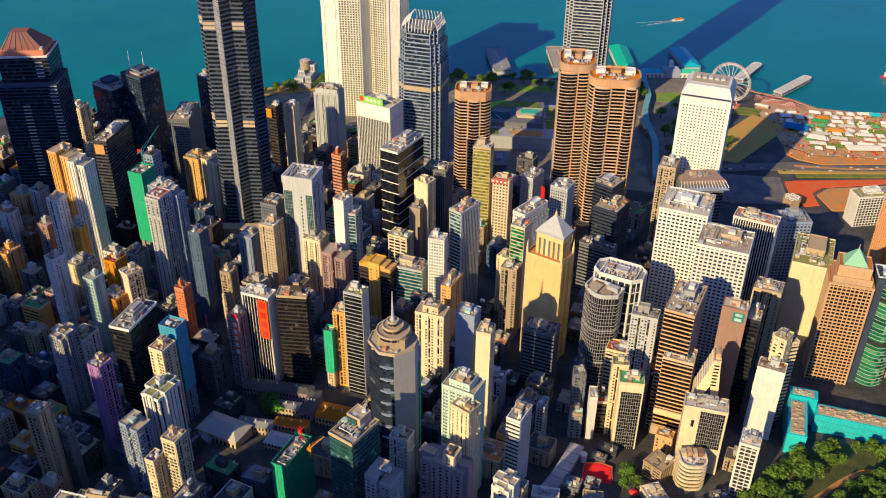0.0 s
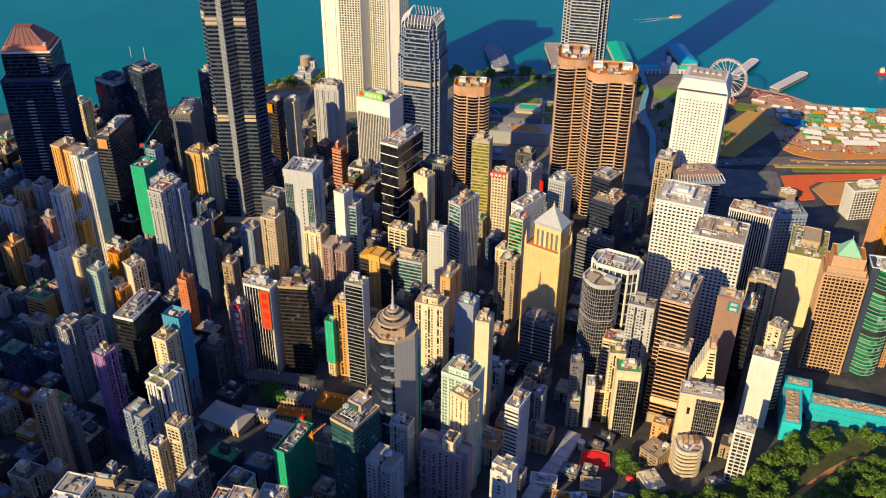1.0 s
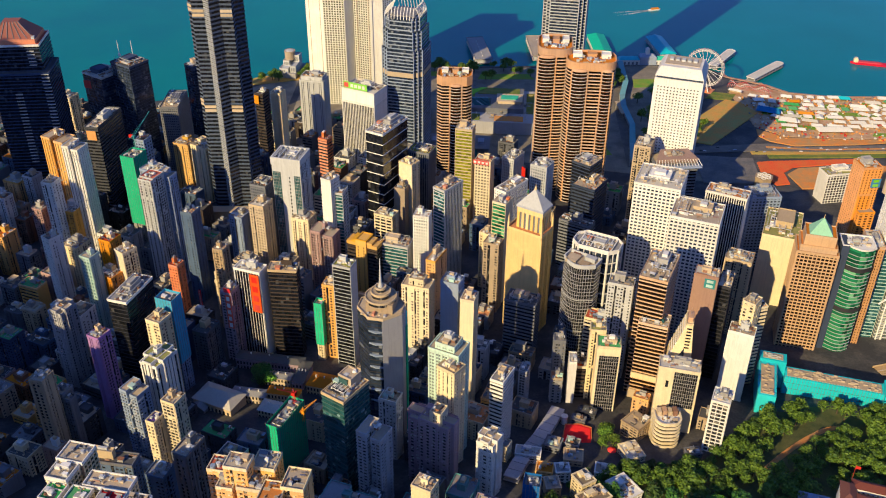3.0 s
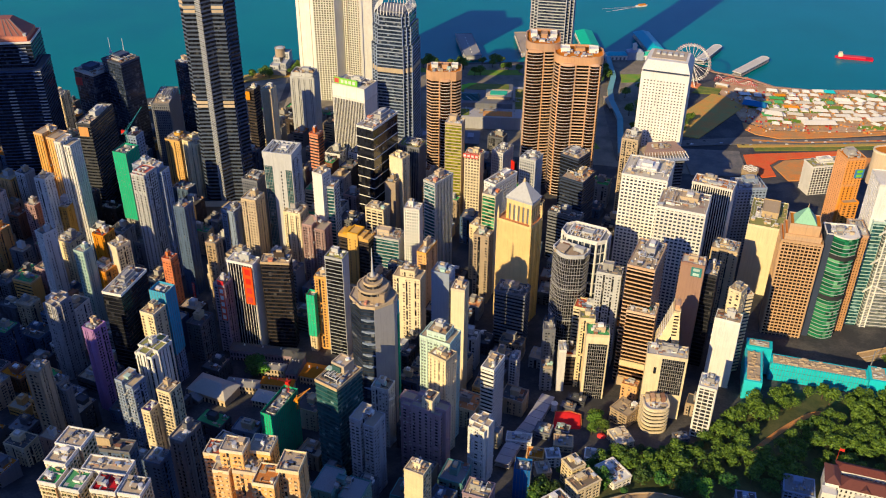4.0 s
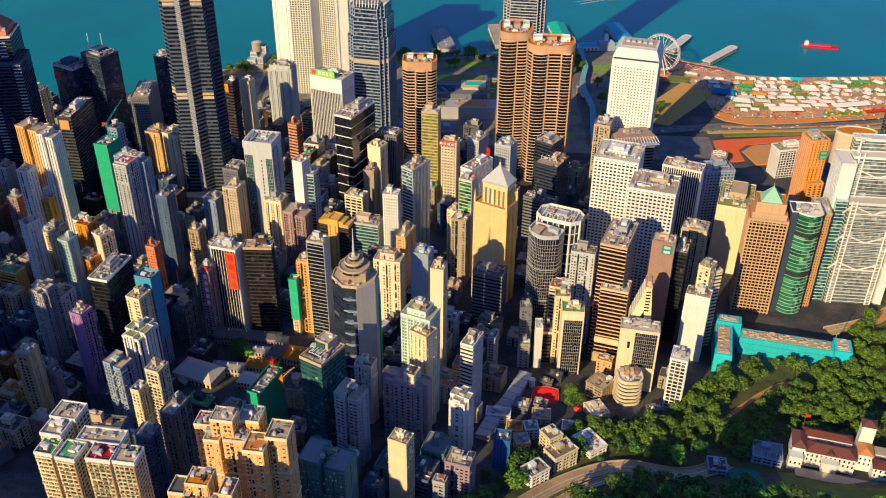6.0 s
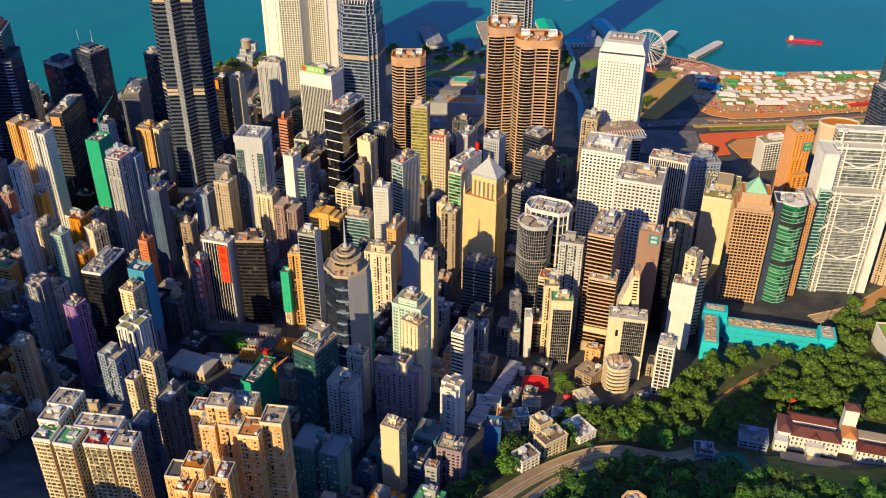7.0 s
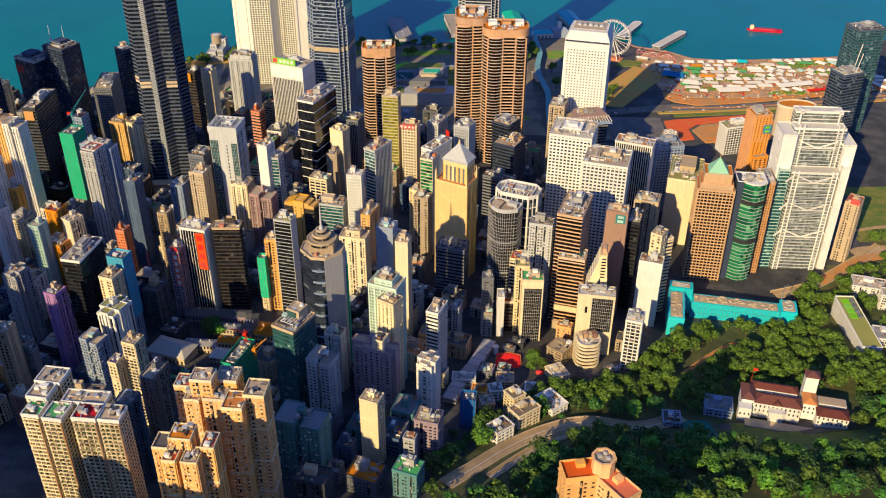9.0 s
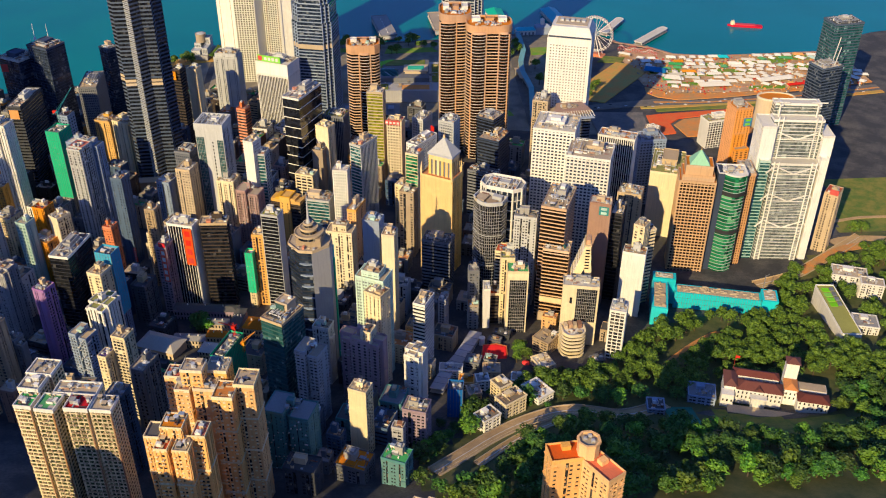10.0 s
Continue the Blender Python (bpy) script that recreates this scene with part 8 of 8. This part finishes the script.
estate("orange-cream residential tower with crossed wings", "peach", (
    (-124.9, 284.3, 13.4, 13, -9, 188, "orange"), (-136.5, 283.6, 9.5, 13, -9, 182, "dark"), (-130.4, 274.5, 8.4, 12, -9, 180, "red"),
    (-119, 273.5, 10, 13, -9, 180, "tan"), (-109.6, 281.5, 8.4, 13, -9, 183, "red")), "small")
estate("cream residential tower with green roof and balcony windows", "cream", (
    (-196.7, 296, 12, 14, -12, 196, "green"), (-210.6, 300, 11, 12, -12, 195, "green"), (-209.7, 312, 13, 13, -12, 198, "tan"), (-206.8, 325, 16, 14, -12, 199, "tan")), "balcony", "moss")
estate("cream residential tower with red roof and balcony windows", "cream", (
    (-178.6, 293.6, 14.5, 13, -9, 197, "crimson"), (-164.6, 292.4, 13, 13, -9, 196.5, "tan"), (-183, 307.5, 26, 11, -9, 196, "tan")), "balcony", "moss")
def turret_tower():
    """Two angled wings with red roof terraces joined by an eight-sided stair turret."""
    root = thing("apartment_tower", "orange-cream hillside tower with red roof terraces and octagonal turret", "apartment tower", 108, 240, 0, 8, 8)
    zb = root.location.z
    TAKEN.extend([(94, 242, 13, 9, 3), (117, 227, 9, 13, 28)])

    def turned(pts, dx, dy, deg):
        c, q = math.cos(radians(deg)), math.sin(radians(deg))
        return [(dx + px * c - py * q, dy + px * q + py * c) for px, py in pts]
    for w, d, dx, dy, deg, top in ((20, 13, -11.5, 1, 5, 191), (12, 20, 7, -10.5, 32, 190)):
        pts = turned(rect(w, d), dx, dy, deg)
        block(root, pts, 0, top - zb, "peach", "home", "small", "coral", joined=True, parapet=1.6)
        hut = turned(rect(5, 4), dx, dy + 3, deg)
        part("roof_hut", Solid().prism(hut, top - zb + 0.3, top - zb + 3.2).mesh("roof_hut", WALL["peach"]), root)
    octo = [(6.3 * math.cos(math.tau * (i + 0.5) / 8), 6.3 * math.sin(math.tau * (i + 0.5) / 8)) for i in range(8)]
    h = 200 - zb
    turret = part("turret", Solid().prism(octo, 0, h).mesh("turret", WALL["peach"]), root, "plain octagonal stair turret")
    part("turret_rim", Solid().ring(grown(octo, 0.5), grown(octo, -0.7), h - 0.4, h + 1.6).mesh("turret_rim", WALL["peach"]), turret)
    part("turret_roof", Solid().prism(grown(octo, -0.75), h + 0.01, h + 0.35).mesh("turret_roof", ROOF["tan"]), turret)
    part("turret_window", Solid().box(-0.9, 0.9, -6.0, -5.7, 6, h - 12).mesh("turret_window", GLASS["home"]), turret)
    for px, py in ((-2, 1), (2, -1), (1, 3)):
        part("cooling_unit", Solid().box(px - 1.1, px + 1.1, py - 0.9, py + 0.9, h + 0.35, h + 1.7).drum(px, py, h + 1.7, h + 1.9, 0.7, 10).mesh("cooling_unit", WALL["grey"]), turret)


turret_tower()


def lattice_crane(root, x, y, z, h, reach, bearing, mat, rise=0.5):
    s = Solid()
    for dx, dy in ((-0.8, -0.8), (0.8, -0.8), (0.8, 0.8), (-0.8, 0.8)):
        s.beam((x + dx, y + dy, z), (x + dx, y + dy, z + h), 0.16)
    for k in range(int(h / 2)):
        s.beam((x - 0.8, y - 0.8, z + 2 * k), (x + 0.8, y - 0.8, z + 2 * k + 2), 0.1).beam((x + 0.8, y + 0.8, z + 2 * k), (x - 0.8, y + 0.8, z + 2 * k + 2), 0.1)
    part("crane_mast", s.mesh("crane_mast", mat), root)
    c, q = math.cos(radians(bearing)), math.sin(radians(bearing))
    part("crane_cab", Solid().box(x - 1.6, x + 1.6, y - 1.6, y + 1.6, z + h, z + h + 3).mesh("crane_cab", mat), root)
    s = Solid()
    tip = (x + c * reach, y + q * reach, z + h + 2 + reach * rise)
    s.beam((x, y, z + h + 2), tip, 0.45).beam((x, y, z + h + 5), tip, 0.18).beam((x, y, z + h + 2), (x, y, z + h + 6), 0.3)
    s.beam((x, y, z + h + 2), (x - c * reach * 0.25, y - q * reach * 0.25, z + h + 2), 0.6)
    part("crane_jib", s.mesh("crane_jib", mat), root)


def netted_tower(label, x, y, w, d, yaw, top, net, wall, low=0.0):
    """A tower being built or repaired, its upper part wrapped in netting on poles."""
    root = thing("netted_tower", label, "building site", x, y, yaw, w, d)
    h = top - root.location.z
    block(root, rect(w - 2, d - 2), 0, h - 1, wall, "home", "small", "grey", joined=True)
    pts = rect(w, d)
    part("netting", Solid().ring(pts, grown(pts, -0.25), h * low, h + 2).mesh("netting", NET[net]), root, "%s scaffold netting" % net)
    poles = Solid()
    for i in range(int(w / 2.4) + 1):
        px = -w / 2 + i * w / int(w / 2.4)
        poles.drum(px, -d / 2 - 0.15, h * low, h + 3, 0.12, 5)
    for i in range(int(d / 2.4) + 1):
        py = -d / 2 + i * d / int(d / 2.4)
        poles.drum(-w / 2 - 0.15, py, h * low, h + 3, 0.12, 5).drum(w / 2 + 0.15, py, h * low, h + 3, 0.12, 5)
    part("scaffold_frame", poles.mesh("scaffold_frame", WALL["slate"]), root, kind="stuff")
    for k in range(4):
        z = h * (low + (1 - low) * (k + 0.5) / 4)
        part("net_seam", Solid().ring(grown(pts, 0.12), pts, z, z + 0.35).mesh("net_seam", NET[net]), root)
    rooftop(root, w - 3, d - 3, h - 1, "concrete", random.Random(int(w * d)), busy=1.6, big=False)
    return root, h


site, sh = netted_tower("tower under construction wrapped in bright green netting with crane", -354, 849, 17, 22, -19, 111, "green", "concrete", 0.25)
lattice_crane(site, 0, 6, sh, 16, 26, 78, WALL["teal"], 0.75)
part("crane_panel", Solid().box(-8, -3, 8, 10, sh + 14, sh + 18).mesh("crane_panel", WALL["red"]), site)
site, sh = netted_tower("building site wrapped in dark green netting with red crane", -129, 481, 12, 34, -22, 87, "green", "dark", 0.0)
lattice_crane(site, 1, 12, sh, 9, 14, 250, WALL["red"], 0.9)
lattice_crane(site, 9, 10, sh - 12, 8, 12, 60, WALL["orange"], 0.4)
netted_tower("tower under repair wrapped in blue netting", -243, 588, 16, 14, -19.5, 114, "blue", "bluish", 0.35)
netted_tower("narrow block under bright green netting", -127, 640, 8, 9, -15, 74, "green", "cream", 0.3)
netted_tower("slim block under blue hoarding", 53, 431, 12, 12, -10, 76, "navy", "dusk", 0.0)


def old_station():
    """The low courtyard compound with tiled roofs."""
    for label, x, y, w, d, yaw, h, mat in (
            ("long low barrack block with dark roof around the courtyard", -172, 621, 62, 11, -8, 13, ROOF["dark"]),
            ("low dark-roofed block on the courtyard", -140, 602, 10, 30, -8, 12, ROOF["dark"]),
            ("low grey arcaded block in the courtyard", -160, 596, 24, 9, -8, 11, ROOF["grey"]),
            ("low block with arcade and orange tiled roof", -150, 570, 28, 9, -8, 12, ROOF["orange"]),
            ("low hall with orange tiled roof", -118, 588, 27, 18, -14, 12, ROOF["orange"]),
            ("low shaded hall of the compound", -180, 570, 30, 10, -8, 10, ROOF["grey"]),
            ("long low pale-roofed shed by the compound", -150, 548, 34, 14, -15, 10, ROOF["pale"])):
        root = thing("courtyard_block", label, "historic block", x, y, yaw, w, d)
        part("wall", Solid().box(-w / 2, w / 2, -d / 2, d / 2, 0, h).mesh("wall", WALL["mauve" if "dark" in label else "sand"]), root)
        s = Solid()
        for i in range(int(w / 3)):
            for z in (1.5, 6.5):
                s.box(-w / 2 + 0.8 + i * 3, -w / 2 + 2.2 + i * 3, -d / 2 - 0.06, -d / 2 + 0.05, z, z + 3)
        part("arcade_opening", s.mesh("arcade_opening", GLASS["home"]), root, kind="stuff")
        q = min(w, d) * 0.45
        part("roof", Solid().prism(rect(w + 1.6, d + 1.6), h, h + q * 0.45, rect(w - 2 * q, d - 2 * q)).mesh("roof", mat), root)
        for i in range(3):
            part("chimney", Solid().box(-w * 0.3 + i * w * 0.28, -w * 0.3 + i * w * 0.28 + 1, -0.5, 0.5, h, h + q * 0.45 + 1.6).mesh("chimney", WALL["white"]), root)
    root = thing("school_hall", "broad hall with pale hipped roof and tan stone end", "hall", -204, 561, -22.8, 40, 24)
    part("wall", Solid().box(-19, 19, -11, 11, 0, 13).mesh("walls", WALL["sand"]), root)
    part("roof", Solid().prism(rect(40, 24), 13, 20, rect(20, 1)).mesh("roof", ROOF["pale"]), root, "pale grey hip roof")
    s = Solid()
    for i in range(9):
        s.box(-17 + i * 4, -15 + i * 4, -11.08, -10.9, 3, 9)
    part("tall_windows", s.mesh("tall_windows", GLASS["home"]), root, kind="stuff")
    part("porch", Solid().box(-16, -4, -17, -11.1, 0, 9).prism([(-17, -18), (-3, -18), (-3, -11), (-17, -11)], 9, 13, [(-10.2, -18), (-9.8, -18), (-9.8, -11), (-10.2, -11)]).mesh("porch", ROOF["grey"]), root)


old_station()


def sign(label, x, y, z, w, h, yaw, mat, bars=None):
    """A flat sign board fixed to a facade or roof, with plain bars for its writing."""
    root = thing("sign_board", label, "sign", x, y, yaw, w, 1, z, take=False)
    part("board", Solid().box(-w / 2, w / 2, -0.3, 0.3, 0, h).mesh("board", mat), root)
    if bars:
        n = max(2, int(w / (h * 0.8))) if w > h else max(2, int(h / (w * 1.1)))
        for i in range(n):
            if w > h:
                b = Solid().box(-w / 2 + (i + 0.2) * w / n, -w / 2 + (i + 0.8) * w / n, -0.42, -0.31, h * 0.25, h * 0.75)
            else:
                b = Solid().box(-w * 0.3, w * 0.3, -0.42, -0.31, (i + 0.2) * h / n, (i + 0.8) * h / n)
            part("bar", b.mesh("bar", bars), root)


W_ = WALL["white"]
sign("round red emblem board on the dark waterfront tower", -462, 1019.5, 112, 9, 10, -12, WALL["red"])
sign("orange panel at the head of the dark red tower", -254.5, 1005.6, 102, 9, 11, -19.7, WALL["orange"])
sign("copper-coloured front panel under the glazed roof", -414.6, 894.4, 104, 11, 11, -8, WALL["orange"])
hall = thing("lattice_pavilion", "round tan roof with white hexagon lattice near the red court", "pavilion", 371, 1005, 10, 24, 24)
part("drum", Solid().drum(0, 0, -4, 14, 11, 6).drum(0, 0, 14, 15, 12, 6).mesh("drum", WALL["tan"]), hall)
for i in range(7):
    lx, ly = (0, 0) if i == 6 else (6.4 * math.cos(math.tau * i / 6), 6.4 * math.sin(math.tau * i / 6))
    ring6 = [(lx + 3.2 * math.cos(math.tau * k / 6), ly + 3.2 * math.sin(math.tau * k / 6)) for k in range(6)]
    part("lattice_ring", Solid().ring(ring6, grown(ring6, -0.8), 15.01, 15.8).mesh("lattice_ring", WALL["white"]), hall)
for mx, my in ((-426, 1045), (-409, 1044)):
    mast = thing("roof_mast", "slender white mast on the dark waterfront tower", "mast", mx, my, 0, 1, 1, 144.2, take=False)
    part("pole", Solid().drum(0, 0, 0, 20, 0.45, 8, 0.2).mesh("pole", WALL["white"]), mast)
    part("pole_foot", Solid().drum(0, 0, 0, 3.4, 2.0, 10, 1.2).mesh("pole_foot", WALL["white"]), mast)
for mx, my, hh in ((580, 958, 24), (586, 976, 30)):
    mast = thing("roof_mast", "white roof horn on the grey glass tower", "mast", mx, my, 0, 1, 1, 120.0, take=False)
    part("pole", Solid().beam((0, 0, 0), (3.5, 0, hh), 0.6).mesh("pole", WALL["white"]), mast)
sign("red sign with white bars on the hotel roof", 17.5, 889.5, 86.5, 18, 5, -17, WALL["red"], W_)
sign("tall red and white advertising panel on a tower", -206.3, 630.9, 50, 5.5, 36, -18.9, WALL["vermilion"], W_)
sign("red roof sign box above the advertising panel", -206.6, 631.7, 88.3, 6.5, 4.5, -18.9, WALL["red"], WALL["rose"])
sign("orange-red panel on the striped office block", -182.6, 636.9, 64, 9, 40, -18, WALL["vermilion"], WALL["red"])
sign("teal square roof sign", 207.5, 615.3, 117, 9, 9, -20, WALL["teal"], WALL["mint"])
sign("narrow red neon panel on a shaded tower", -238, 652, 60, 2.4, 16, -20, WALL["red"], WALL["pink"])
sign("red roof panel on the old bank", 478, 704, 78.5, 9, 6, -36, WALL["red"])
sign("round blue and green emblem panel on the orange tower", 422.5, 825.6, 103, 10, 10, 8, WALL["blue"], WALL["lime"])
sign("magenta billboard between office towers", 66, 905, 50, 7, 26, -60, WALL["red"])


def bank_wings():
    root = thing("office_tower", "orange granite lower wings stepping down beside the bank tower", "office tower", 413.5, 838, 8, 14, 26, take=False)
    zb = root.location.z
    block(root, rect(13, 25), 0, 94 - zb, "tangerine", "brick", "slot", "orange", joined=True)
    block(root, rect(17, 9, 3, -15), 0, 76 - zb, "tangerine", "brick", "slot", "tan", joined=True)


bank_wings()


def street_viaduct():
    """The stepped covered escalator street in shade, climbing with the ground."""
    root = thing("covered_walkway", "shaded pale roof of a covered hillside walkway", "walkway", 66, 518, 0, 8, 8, 26, take=False)

    def flight(pts, half, rise):
        for (x0, y0), (x1, y1) in zip(pts, pts[1:]):
            a, b = Vector((x0 - 66, y0 - 518, ground_at(x0, y0) - 26)), Vector((x1 - 66, y1 - 518, ground_at(x1, y1) - 26))
            u = (b - a).normalized()
            n = Vector((u.y, -u.x, 0)).normalized() * half
            for name, z0, z1, mat in (("deck", rise - 4.2, rise - 3.4, WALL["concrete"]), ("roof", rise, rise + 0.5, WALL["grey"])):
                v = [tuple(p + m + Vector((0, 0, z))) for z in (z0, z1) for p, m in ((a, -n), (a, n), (b, n), (b, -n))]
                part(name, mesh_of(name, v, [(3, 2, 1, 0), (4, 5, 6, 7), (0, 1, 5, 4), (1, 2, 6, 5), (2, 3, 7, 6), (3, 0, 4, 7)], mat), root)
            k = Solid()
            for i in range(2):
                p = a + (b - a) * (i / 2)
                k.beam(tuple(p - n + Vector((0, 0, rise + 0.55))), tuple(p + n + Vector((0, 0, rise + 0.55))), 0.22)
            part("roof_rib", k.mesh("roof_rib", WALL["slate"]), root, kind="stuff")
            TAKEN.append((x0, y0, half + 2, 12, -25))
            for p in (a + n * 0.9, a - n * 0.9):
                part("column", Solid().drum(p.x, p.y, p.z - 3, p.z + rise, 0.45, 8).mesh("column", WALL["concrete"]), root)
    flight(((84, 562), (74, 538), (65, 518), (55, 500), (47, 482), (40, 462)), 5.8, 6.5)


street_viaduct()


def hillside_towers():
    """Housing on the hill to the west, whose shade falls on the streets."""
    for i, (x, y, top) in enumerate(((45, 185, 198), (18, 194, 200), (-205, 172, 196), (-175, 163, 212), (-240, 195, 190), (-145, 150, 206), (-395, 305, 212), (-430, 280, 236), (-455, 330, 228), (-480, 300, 246), (-510, 355, 240), (-545, 330, 258), (-580, 390, 290), (-620, 370, 312), (-470, 250, 262), (-660, 430, 318), (-360, 255, 226), (-640, 310, 318), (-700, 400, 330), (-590, 320, 300))):
        apartments("apartment_tower", "plain hillside residential tower above the district", x, y, 24, 20, -24, top, ("pale", "sand", "white", "tan")[i % 4], style="slot", plan="slab")


hillside_towers()
woods()

# ---------------------------------------------------------------- older blocks between the towers
def old_blocks():
    rng = random.Random(77)
    # many dark walls and decks: street-canyon shade put into the colours
    walls = ("tan", "cream", "sand", "white", "pink", "peach", "pale", "smoke", "concrete", "charcoal", "dusk", "smoke", "rust", "slate", "dusk", "charcoal", "slate", "smoke", "charcoal", "clay", "dusk", "sand", "umber", "night")
    decks = ("tan", "dark", "dark", "grey", "dark", "dark", "green", "dark", "orange", "grey", "dark")
    made = []
    for j in range(34):
        for i in range(46):
            yaw = -21 + rng.uniform(-4, 4)
            u, v = (i - 25) * 29 + rng.uniform(-3, 3), 330 + (j - 4) * 27 + rng.uniform(-3, 3)
            x, y = u * 0.934 + (v - 650) * 0.358, (v - 650) * 0.934 - u * 0.358 + 650
            w, d = rng.uniform(14, 24), rng.uniform(13, 22)
            lift = rng.random()
            if rng.random() < 0.10 or not (-650 < x < 470 and (425 < y < (1180 if x < -60 else 1060) or (-95 < x < 14 and 330 < y < 430))):
                continue
            if x < -0.56 * y - 130 or x > 0.62 * y + 60:
                continue
            if 48 < x < 165 and 425 < y < 545 or -215 < x < -115 and 500 < y < 562:
                continue
            if y < 545 and x > 60 or x > 215 and y < 750:
                continue
            if x > 260 and y > 830 or x > 180 and y > 900 or x > 395 or (y > 1040 and x > -60) or (70 < x < 250 and y > 1015):
                continue
            if not free(x, y, w, d, yaw):
                w, d = w * 0.6, d * 0.6
                if not free(x, y, w, d, yaw):
                    continue
            top = ground_at(x, y) + (rng.uniform(13, 28) if lift < 0.5 else rng.uniform(26, 46)) * (1.15 if x < -150 and 600 < y < 960 else 1.0 if x < 60 and y > 560 else 0.75)
            if y > 1040:
                top = ground_at(x, y) + rng.uniform(9, 26)
            if y < 420:
                top = ground_at(x, y) + rng.uniform(10, 26)
            root = thing("apartment_block", "", "apartment block", x, y, yaw, w, d, group="old street blocks")
            # nearest blocks take only dark tones, shade painted on the walls
            wall = rng.choice(walls if y > 430 else ("charcoal", "deepsea", "dusk", "smoke", "slate"))
            tagged(root, "weathered %s walk-up block with cluttered flat roof" % {"pale": "pale grey", "slate": "dark grey", "smoke": "grey", "charcoal": "shade-black", "dusk": "dark blue-grey", "deepsea": "dark teal", "clay": "red-brown", "rust": "rust-brown", "cream": "yellow-cream", "umber": "dark brown", "night": "dark blue", "peach": "orange-cream", "sand": "sandy", "bluish": "blue-grey"}.get(wall, wall))
            h = top - root.location.z
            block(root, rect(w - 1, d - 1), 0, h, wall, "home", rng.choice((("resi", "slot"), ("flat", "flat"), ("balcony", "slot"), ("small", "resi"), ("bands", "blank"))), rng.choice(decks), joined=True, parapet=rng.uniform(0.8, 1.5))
            rooftop(root, w - 2, d - 2, h, wall, rng, busy=0.0)
            made.append(root)
    made.sort(key=lambda ob: ob.location.y)
    far, v, f, m, mats, gone = made[290:], [], [], [], [], []
    for root in far:
        turn = pose(*root.location, 0, 0, math.degrees(root.rotation_euler[2]))
        for ob in list(root.children):
            k, me = len(v), ob.data
            v += [tuple(turn @ q.co) for q in me.vertices]
            for mat in me.materials:
                if mat not in mats:
                    mats.append(mat)
            slot = [mats.index(mat) for mat in me.materials]
            for poly in me.polygons:
                f.append(tuple(k + q for q in poly.vertices))
                m.append(slot[poly.material_index])
            gone.append(ob)
        gone.append(root)
    bpy.data.batch_remove(ids=gone)
    me = mesh_of("street_block_belt", v, f)
    for mat in mats:
        me.materials.append(mat)
    me.polygons.foreach_set("material_index", m)
    tagged(new("street_block_belt", me), "belt of weathered walk-up blocks towards the harbour", "apartment blocks", kind="stuff")


old_blocks()
